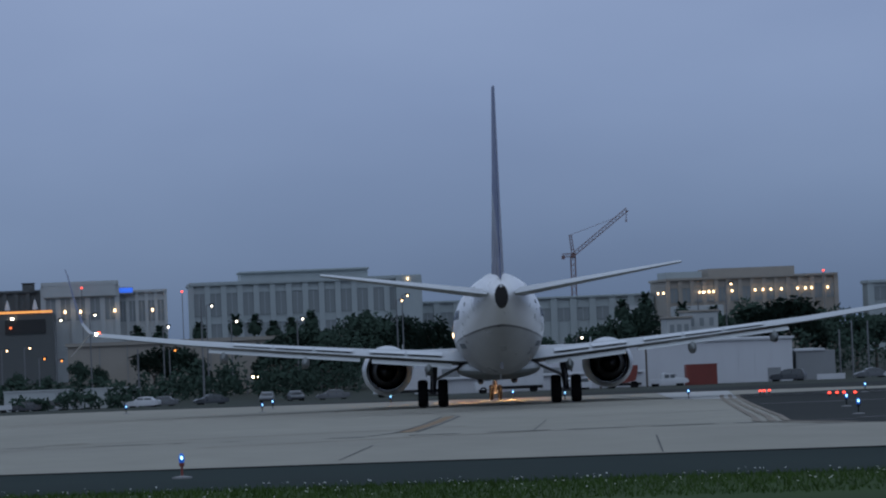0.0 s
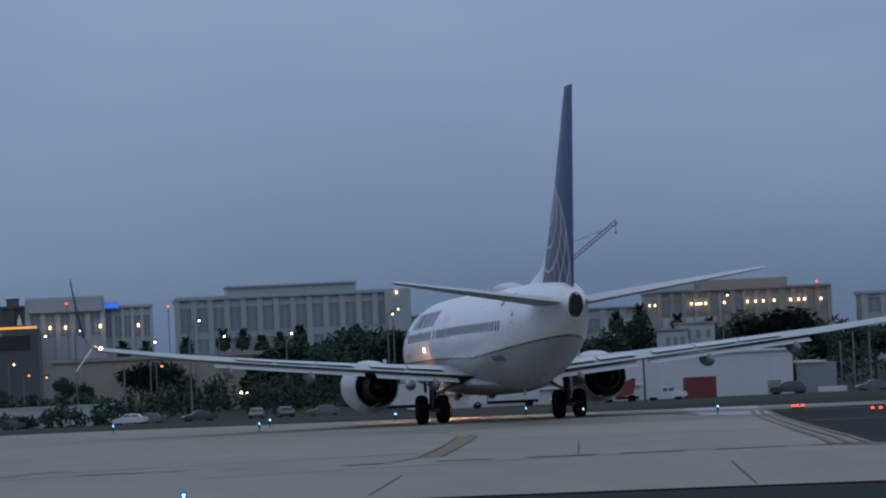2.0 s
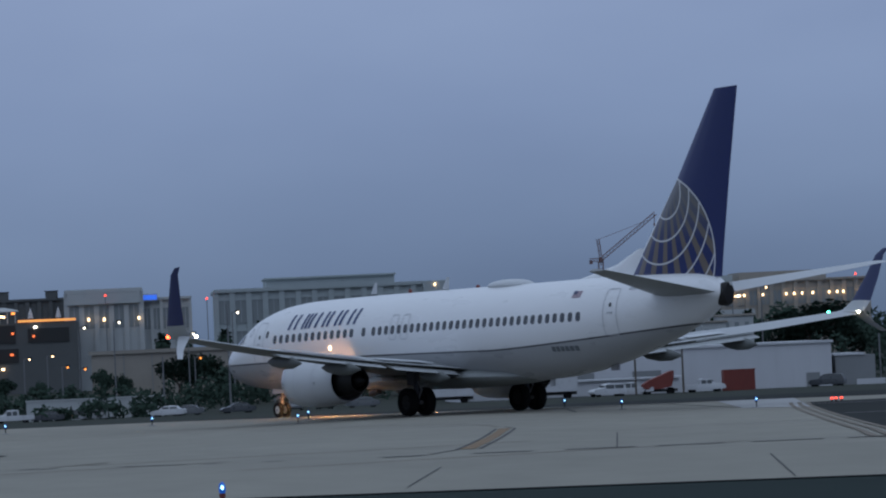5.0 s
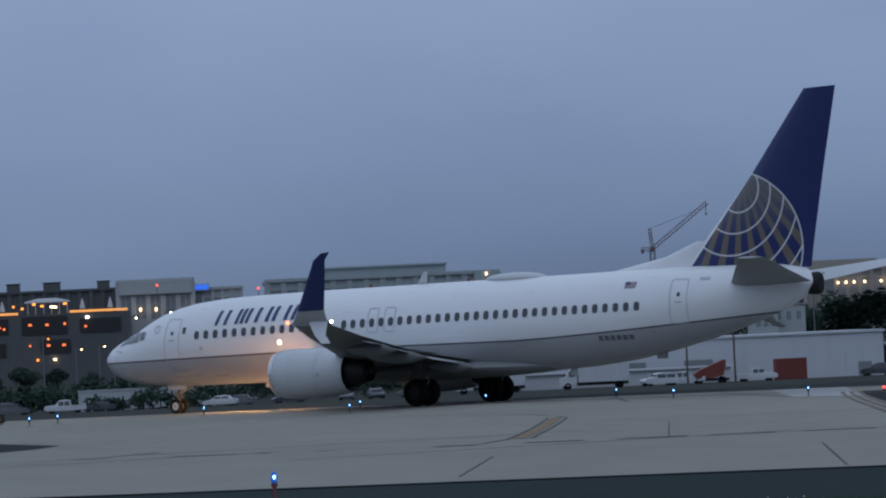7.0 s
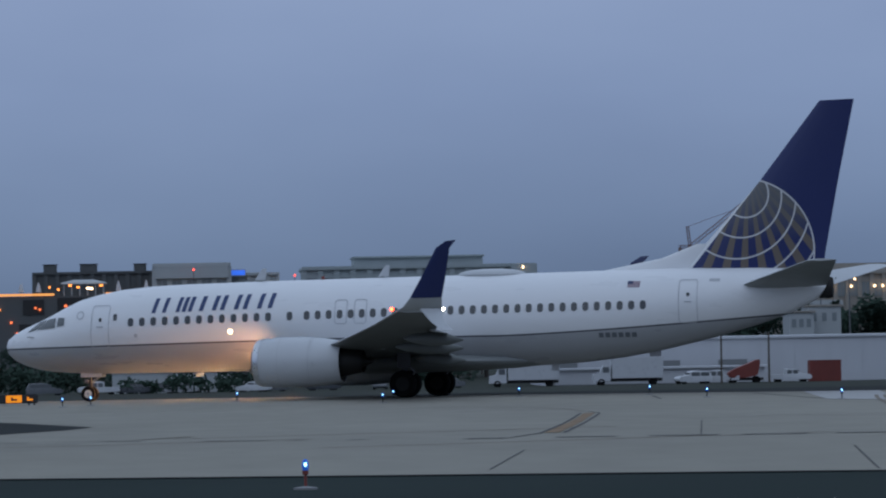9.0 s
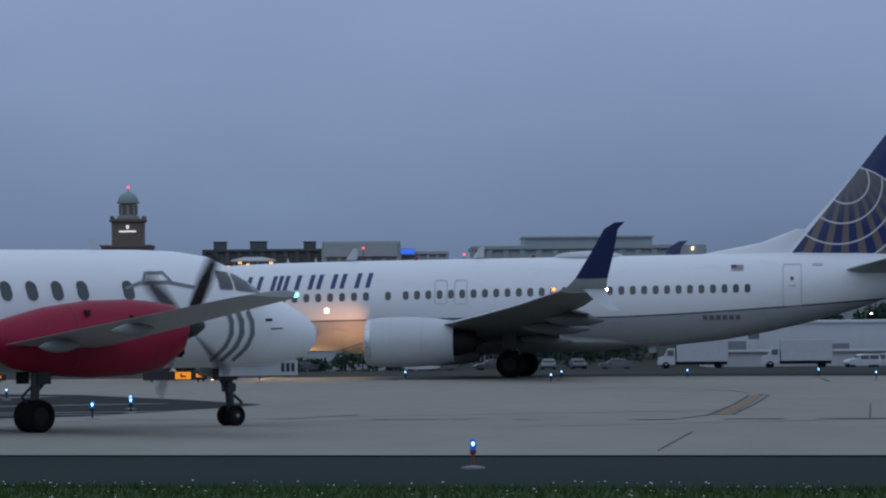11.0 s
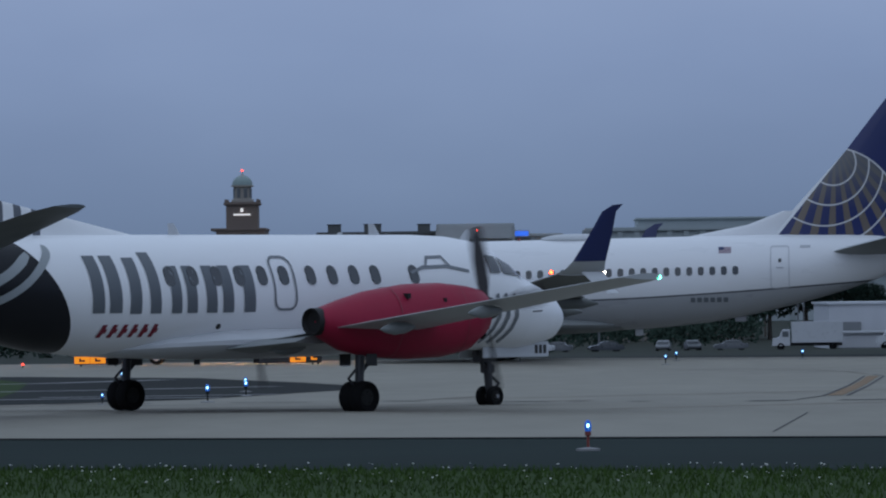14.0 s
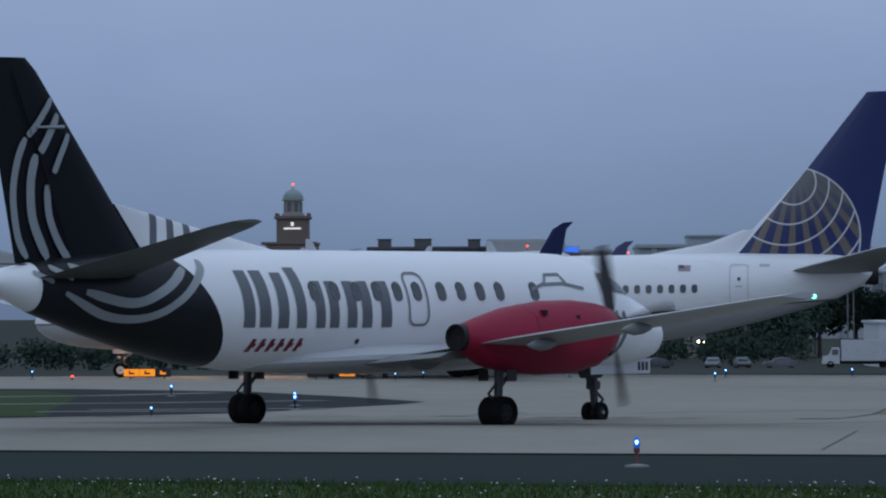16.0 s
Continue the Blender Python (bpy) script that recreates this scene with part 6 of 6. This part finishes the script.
def box_truck(x, y, turn):
    root = tagged(new("box_truck"), "white box truck parked in the yard", "truck", "parked trucks")
    part("cargo_box", boxed(-4.5, 2.2, -1.2, 1.2, 0.95, 3.7, bevel=0.05), CAR_WHITE, root, "white cargo box")
    part("chassis", boxed(-4.4, 4.0, -0.5, 0.5, 0.55, 0.95), SIGN_BLACK, root, smooth=False)
    rings = [[(px, -1.1, 0.6), (px, 1.1, 0.6), (px, 1.05, t), (px, -1.05, t)] for px, t in ((2.4, 2.7), (3.3, 2.7), (3.8, 1.7), (4.6, 1.55), (4.7, 0.8))]
    part("cab", loft(bmesh.new(), rings), CAR_WHITE, root)
    for s in (-1, 1):
        part("side_window", boxed(2.6, 3.4, s * 1.06 - 0.05, s * 1.06 + 0.05, 1.75, 2.45), DARK_GLASS, root, smooth=False)
    wm = None
    for wx in (-3.2, 3.6):
        for s in (-1, 1):
            if wm is None:
                wm = part("wheel", wheel_mesh(0.48, 0.3), RUBBER, root)
                wm.matrix_basis = pose(wx, s * 1.0, 0.48)
            else:
                twin("wheel", wm, root, pose(wx, s * 1.0, 0.48))
    root.matrix_basis = pose(x, y, ground_z(y) + 0.02, 0, 0, turn)


for kind, paint, label, x, dy, turn in (
        ("suv", CAR_WHITE, "white sport utility car parked by the warehouse", 47.9 * k, -18, 200), ("pickup_truck", CAR_WHITE, "white pickup truck parked by the warehouse", 50.6 * k, -16, 175),
        ("pickup_truck", CAR_WHITE, "white crew-cab pickup by the red container", 58.0 * k, -15, 5), ("suv", CAR_DARK, "dark car by the warehouse corner", 71.2 * k, -10, 160),
        ("pickup_truck", CAR_WHITE, "white pickup truck in the car park", -12.0 * k, -10, 185), ("car", CAR_WHITE, "white saloon car in the car park", 3.7 * k, -12, 170),
        ("car", CAR_GREY, "grey saloon car in the car park", 5.6 * k, -8, 175), ("car", CAR_GREY, "grey car facing the field", 16.6 * k, -10, 265),
        ("car", CAR_DARK, "dark car facing the field", 19.6 * k, -9, 275), ("car", CAR_GREY, "grey car by the low wall", -5.9 * k, -6, 180), ("car", CAR_WHITE, "white car by the low wall", -3.6 * k, -8, 178),
        ("car", CAR_DARK, "dark car in the car park", -8.6 * k, -8, 182), ("suv", CAR_GREY, "grey sport utility car in the car park", -17.5 * k, -9, 5), ("car", CAR_DARK, "dark car in the car park", 10.8 * k, -8, 190),
        ("car", CAR_GREY, "grey car beyond the annex", 80.5 * k, -6, 185), ("car", CAR_WHITE, "white car beyond the annex", 83.5 * k, -6, 180), ("suv", CAR_GREY, "grey sport utility car beyond the annex", 87 * k, -6, 175), ("car", CAR_GREY, "grey car in the car park", 23.5 * k, -9, 180), ("suv", CAR_DARK, "dark sport utility car in the car park", -24 * k, -8, 180), ("car", CAR_GREY, "grey car in the car park", -28 * k, -8, 0)):
    vehicle(kind, paint, label, x, Y0 + dy, turn)
box_truck(40.2, Y0 - 14, 178)
box_truck(41.5 * k, Y0 - 16, 180)


def loader():
    root = tagged(new("tipper_truck"), "rust red tipper body parked by the warehouse", "truck")
    bm = bmesh.new()
    loft(bm, [[(px, -1.1, b0), (px, 1.1, b0), (px, 1.2, t), (px, -1.2, t)] for px, b0, t in ((-2.2, 0.9, 1.4), (-1.4, 0.7, 1.9), (0.4, 0.8, 2.6), (1.6, 1.1, 3.1), (1.9, 2.4, 3.1))])
    part("tipper_body", bm, CONTAINER_RED, root, smooth=False)
    part("chassis", boxed(-2.4, 2.4, -0.6, 0.6, 0.4, 0.75), SIGN_BLACK, root, smooth=False)
    for x in (-1.6, 1.5):
        for s in (-1, 1):
            part("wheel", wheel_mesh(0.48, 0.3), RUBBER, root).matrix_basis = pose(x, s * 0.95, 0.48)
    root.matrix_basis = pose(53.3 * k, Y0 - 16, ground_z(Y0 - 16))


loader()
lw = tagged(new("boundary_wall"), "long pale low wall along the car park", "wall")
part("wall", boxed(-14, 4.6, Y0 + 3, Y0 + 3.4, FLOOR - 0.2, -2.3), STONE_PALE, lw, smooth=False)
part("coping", boxed(-14.1, 4.7, Y0 + 2.9, Y0 + 3.5, -2.3, -2.1), STONE_PALE, lw, smooth=False)


def street_lamp(x, y, z, material, twin_head=False):
    root = tagged(new("street_lamp"), "tall grey street lamp, lit", "street lamp", "street lamps")
    part("pole", tube(bmesh.new(), (0, 0, 0), (0, 0, z - FLOOR), 0.14, 0.09, 8), POLE_GREY, root)
    for s in ((-1, 1) if twin_head else (1,)):
        part("arm", tube(bmesh.new(), (0, 0, z - FLOOR), (s * 0.9, 0, z - FLOOR + 0.1), 0.06, seg=6), POLE_GREY, root)
        part("head", boxed(min(s * 0.5, s * 1.3), max(s * 0.5, s * 1.3), -0.22, 0.22, z - FLOOR + 0.06, z - FLOOR + 0.3, bevel=0.04), SIGN_BLACK, root)
        bm = bmesh.new()
        bmesh.ops.create_uvsphere(bm, u_segments=10, v_segments=6, radius=0.17, matrix=Matrix.Translation((s * 0.9, -0.1, z - FLOOR - 0.08)))
        part("lens", bm, material, root, "glowing lamp lens")
    root.matrix_basis = pose(x, y, FLOOR)


q = 790 / 690
for x, z, m in ((-6.8, 7.9, WHITE_LENS), (-2.0, 8.5, WHITE_LENS), (-11.3, 3.9, WARM_LENS), (-9.3, 2.2, ORANGE_LENS), (-6.9, 1.8, ORANGE_LENS), (9.0, 2.7, ORANGE_LENS), (14.4, 9.2, WHITE_LENS), (17.8, 6.7, WHITE_LENS), (27.1, 6.7, WHITE_LENS), (8.2, 6.3, WHITE_LENS), (15.9, -1.9, WARM_LENS), (20.5, -1.75, FLOOD_LENS), (19.8, -1.75, FLOOD_LENS), (113.2, 8.6, WHITE_LENS), (115.9, 7.0, WARM_LENS), (42.0, 9.6, WARM_LENS), (41.2, 8.9, WARM_LENS), (84.0, 8.4, WHITE_LENS), (66.5, 2.2, WHITE_LENS), (88, 9.5, WARM_LENS), (-14.5, 3.6, WARM_LENS), (-19, 5.4, ORANGE_LENS)):
    street_lamp(x * q, 735, EYE_Z + (z - EYE_Z) * 735 / 690 - 0.1, m)
for x, z in ((92.9, 3.06), (94.9, 2.97), (91.3, 1.97), (12.0, 9.0), (4.0, 3.0)):
    f = 620 / 560
    ob = tagged(part("light_pole", tube(bmesh.new(), (x * f, 622, FLOOR), (x * f, 622, EYE_Z + (z - EYE_Z) * f), 0.14, 0.1, 8), POLE_GREY), "tall plain grey pole", "pole", "yard poles")


for x in (65.4, 71.6):
    ob = tagged(new("utility_pole"), "dark timber utility pole beside the warehouse", "pole", "yard poles")
    part("pole", tube(bmesh.new(), (x, 600, FLOOR - 0.3), (x, 600, 1.7), 0.15, 0.12, 8), BARK, ob)
    part("cap", tube(bmesh.new(), (x, 600, 1.7), (x, 600, 1.8), 0.13, 0.05, 8), POLE_GREY, ob)


# trees: tapered trunk, limbs and a crown of many small leaf faces
def leaf_cloud(bm, centre, radii, count, size):
    for _ in range(count):
        d = Vector((random.gauss(0, 1), random.gauss(0, 1), random.gauss(0, 1))).normalized() * (random.random() ** 0.45)
        p = Vector(centre) + Vector((d.x * radii[0], d.y * radii[1], d.z * radii[2]))
        u = Vector((random.gauss(0, 1), random.gauss(0, 1), random.gauss(0, 1))).normalized()
        v = u.orthogonal().normalized()
        s = size * random.uniform(0.5, 1.2)
        bm.faces.new([bm.verts.new(p + w) for w in (u * s, v * s * 0.55, -u * s, -v * s * 0.55)])


def broad_tree(height, spread, seed, label):
    random.seed(seed)
    root = tagged(new("tree"), label, "tree", "roadside trees")
    bm = bmesh.new()
    tube(bm, (0, 0, -0.3), (0.1, 0, height * 0.4), height * 0.03, height * 0.02, 8)
    tips = []
    for k in range(6):
        a = 2 * math.pi * k / 6 + random.random()
        tip = Vector((math.cos(a) * spread * 0.3, math.sin(a) * spread * 0.3, height * random.uniform(0.5, 0.75)))
        tube(bm, (0.1, 0, height * random.uniform(0.28, 0.4)), tip, height * 0.014, height * 0.006, 6)
        tips.append(tip)
    part("trunk", bm, BARK, root)
    bm = bmesh.new()
    for tip in tips + [Vector((0, 0, height * 0.78)), Vector((spread * 0.12, 0, height * 0.6))]:
        r = spread * random.uniform(0.2, 0.34)
        leaf_cloud(bm, tip + Vector((random.gauss(0, 0.3), random.gauss(0, 0.3), random.gauss(0, 0.3))), (r, r, height * random.uniform(0.13, 0.22)), 230, 0.42)
    part("crown", bm, LEAF, root, "uneven dark green crown", smooth=False)
    return root


def palm_tree(height, seed):
    random.seed(seed)
    root = tagged(new("palm_tree"), "slim palm tree with a round drooping crown", "palm tree", "palms")
    bm = bmesh.new()
    prev = Vector((0, 0, -0.3))
    for i in range(1, 6):
        p = Vector((0.05 * i * i / 5, 0, height * 0.85 * i / 5))
        tube(bm, prev, p, 0.2 - 0.014 * i, 0.2 - 0.014 * (i + 1), 8)
        prev = p
    part("trunk", bm, BARK, root)
    bm = bmesh.new()
    for k in range(110):
        a, e = random.uniform(0, 2 * math.pi), random.uniform(-0.9, 1.4)
        d = Vector((math.cos(a) * math.cos(e), math.sin(a) * math.cos(e), math.sin(e)))
        p, sidew = prev.copy(), Vector((-math.sin(a), math.cos(a), 0))
        last = None
        for s in range(6):
            w = 0.34 * math.sin(math.pi * (s + 0.4) / 6.4)
            now = [bm.verts.new(p + sidew * w), bm.verts.new(p - sidew * w)]
            if last:
                bm.faces.new((last[0], last[1], now[1], now[0]))
            last = now
            p = p + d * 0.3
            d = (d + Vector((0, 0, -0.34))).normalized()
    part("fronds", bm, PALM_LEAF, root, "arching green fronds", smooth=False)
    return root


def hedge(x0, x1, y, h, d, label, seed):
    random.seed(seed)
    bm = bmesh.new()
    n = int((x1 - x0) / 2.2)
    for i in range(n):
        x = x0 + (x1 - x0) * (i + random.random()) / n
        hh = h * random.uniform(0.75, 1.1)
        leaf_cloud(bm, (x, y + random.uniform(-d, d), FLOOR + hh * 0.5), (1.9, 1.2, hh * 0.52), 130, 0.45)
    tagged(part("shrub_mass", bm, LEAF, smooth=False), label, "shrubs", kind="stuff")


broads = [broad_tree(10, 8, s, "broad dark green tree at the car park edge") for s in (3, 5, 8, 13)]
palms = [palm_tree(9, s) for s in (21, 34)]
first = set()
spots = []
for i, (x, top, w) in enumerate(((7.4, 3.8, 1.0), (10.6, 3.6, 1.0), (14.5, 1.4, 0.9), (18.4, 0.2, 0.8), (28.0, 5.2, 1.2), (31.6, 6.6, 1.0), (34.5, 5.6, 1.1), (-1.1, 1.0, 0.7), (-4.2, 1.8, 0.7), (24.8, 3.0, 0.9), (-9.5, -0.6, 0.8), (-14, 0.5, 0.8), (-19, 1.0, 0.9), (41.0, 8.0, 1.0), (47, 7.6, 1.1), (51.5, 7.0, 1.0), (-24, 1.5, 1.0), (-30, 2.0, 1.0), (38, 4.2, 1.2),
                                    (78.5, 5.8, 0.9), (83.5, 7.4, 0.7), (88, 3.6, 0.7), (95.5, 4.6, 0.8), (100, 8.0, 1.2), (104, 7.9, 1.2), (108.5, 7.4, 1.1), (112.5, 6.0, 1.1), (116, 4.6, 1.1), (120, 4.6, 1.1), (124, 4.6, 1.1), (128, 4.4, 1.1), (74, 4.0, 0.9), (68, 3.2, 0.9), (62, 3.4, 0.9), (57, 4.6, 1.0))):
    f = 745 / 700
    spots.append((broads[i % 4], x * f, 745 + 6 * (i % 3), EYE_Z + (top - EYE_Z) * f, w, 10.0))
for i, (x, top) in enumerate(((20.2, 8.2), (23.0, 8.1), (25.6, 6.9), (5.2, 7.0), (8.2, 6.8), (14.4, 7.2), (28.8, 7.3), (31.9, 8.4), (88.9, 7.4), (94.0, 6.6), (40, 8.0), (80, 8.2), (83.5, 9.2))):
    f = 800 / 700
    spots.append((palms[i % 2], x * f, 800 + 3 * (i % 2), EYE_Z + (top - EYE_Z) * f, 1.0, 9.2))
random.seed(5)
for src, x, y, top, w, h0 in spots:
    s = (top - FLOOR) / h0
    m = pose(x, y, FLOOR, 0, 0, random.uniform(0, 360)) @ Matrix.Diagonal((s * w if h0 == 10.0 else min(s, 1.15), s * w if h0 == 10.0 else min(s, 1.15), s, 1))
    if src.name in first:
        c = src.copy()
        scene.collection.objects.link(c)
        for ch in src.children:
            o = ch.copy()
            scene.collection.objects.link(o)
            o.parent = c
        c.matrix_basis = m
    else:
        first.add(src.name)
        src.matrix_basis = m
hedge(98, 150, 690, 7.4, 3, "dense dark wall of trees beyond the annex", 41)
hedge(-80, 40, 720, 4.0, 2, "dark shrubs at the car park edge", 43)
hedge(44, 98, 700, 3.9, 3, "dark shrubs and small trees behind the warehouse", 47)
hedge(-75, -14, 628, 4.2, 1.5, "dark shrubs along the car park", 71)
hedge(2.5, 7.0, 618, 3.2, 0.6, "clipped dark bush by the car park", 53)
hedge(-4.5, 2.0, 616, 3.4, 0.6, "clipped dark bush by the car park", 59)
hedge(-12, 2, 612, 2.6, 0.8, "low dark shrubs before the boundary wall", 73)
hedge(9, 14, 640, 5.2, 1, "dark bushes between parked cars", 61)
hedge(22, 30, 640, 5.5, 1, "dark bushes between parked cars", 67)
hedge(11, 21, 700, 6.6, 2, "dark rounded trees before the parking deck", 79)
hedge(24, 40, 705, 8.2, 2, "dark rounded trees before the parking deck", 83)


# ---- what moves ----
def spin_rows(track, radius, place):
    """Wheel turns from the distance that the thing has rolled."""
    rows, roll, last = [], 0.0, None
    t = 0.0
    while t <= 16.001:
        x, y = (float(np.interp(t, [r[0] for r in track], [r[i] for r in track])) for i in (1, 2))
        if last is not None:
            roll += math.hypot(x - last[0], y - last[1]) / radius
        last = (x, y)
        rows.append((t, Matrix.Translation(place) @ Matrix.Rotation(roll, 4, "Y")))
        t += 0.1
    return rows


def motions():
    jet_track = (
        (0.0, 16.816, 185.230, 85.84),
        (0.5, 16.909, 186.706, 87.08),
        (1.0, 16.937, 188.147, 88.83),
        (1.5, 16.881, 189.485, 90.86),
        (2.0, 16.775, 190.758, 94.26),
        (2.5, 16.564, 191.895, 97.74),
        (3.0, 16.316, 193.022, 101.42),
        (3.5, 15.990, 194.157, 105.49),
        (4.0, 15.589, 195.451, 109.78),
        (6.5, 12.751, 202.424, 136.19),
        (7.0, 12.103, 203.511, 141.85),
        (7.5, 11.389, 204.400, 147.23),
        (8.0, 10.640, 205.068, 152.75),
        (8.5, 9.938, 205.724, 158.02),
        (9.0, 9.155, 206.408, 162.10),
        (11.5, 4.994, 208.498, 173.65),
        (12.0, 4.007, 208.335, 174.77),
        (12.5, 3.127, 208.137, 175.24),
        (13.0, 2.133, 207.920, 175.31),
        (13.5, 1.145, 207.783, 175.46),
        (14.0, 0.168, 207.793, 175.34),
        (14.5, -0.837, 207.954, 175.31),
        (15.0, -1.833, 208.242, 175.35),
        (15.5, -2.795, 208.609, 175.02),
        (16.0, -3.800, 208.900, 175.00),
    )
    walk(jet, [(t, pose(x, y, ground_z(y) + 0.01, 0, 0, turn) @ pose(0, 0, 0, -0.45 * math.cos(radians(turn)))) for t, x, y, turn in jet_track])
    tp_track = (
        (0.0, -37.5, 82.0, 0.80, 8.0),
        (4.0, -26.0, 84.0, 0.80, 14.0),
        (7.0, -17.8, 86.2, 0.80, 24.0),
        (9.2, -12.05, 88.4, 0.80, 33.5),
        (11.5, -7.957, 90.235, 0.800, 40.21),
        (12.0, -7.265, 90.594, 0.790, 41.56),
        (12.5, -6.671, 90.925, 0.780, 42.77),
        (13.0, -6.153, 90.948, 0.770, 44.30),
        (13.5, -5.625, 91.252, 0.760, 45.53),
        (14.0, -5.153, 91.584, 0.750, 46.44),
        (14.5, -4.722, 91.696, 0.740, 47.64),
        (15.0, -4.322, 91.904, 0.730, 48.83),
        (15.5, -3.929, 92.301, 0.720, 49.58),
        (16.0, -3.594, 92.599, 0.710, 50.44),
    )
    walk(turboprop, [(t, pose(x, y, z, 0, 0, turn)) for t, x, y, z, turn in tp_track])
    for track, wheels in ((jet_track, jet_wheels), (tp_track, tp_wheels)):
        for w, r in wheels:
            walk(w, spin_rows(track, r, w.matrix_basis.translation.copy()))
    for hub, s in propellers:
        place = hub.matrix_basis.translation.copy()
        walk(hub, [(k / FPS, Matrix.Translation(place) @ Matrix.Rotation(radians(PROP_PHASE + PROP_STEP * k - 45 * min(max((375 - k) / 30, 0), 1)), 4, "X")) for k in range(481)])


PROP_PHASE, PROP_STEP = -10.0, 63.0
motions()
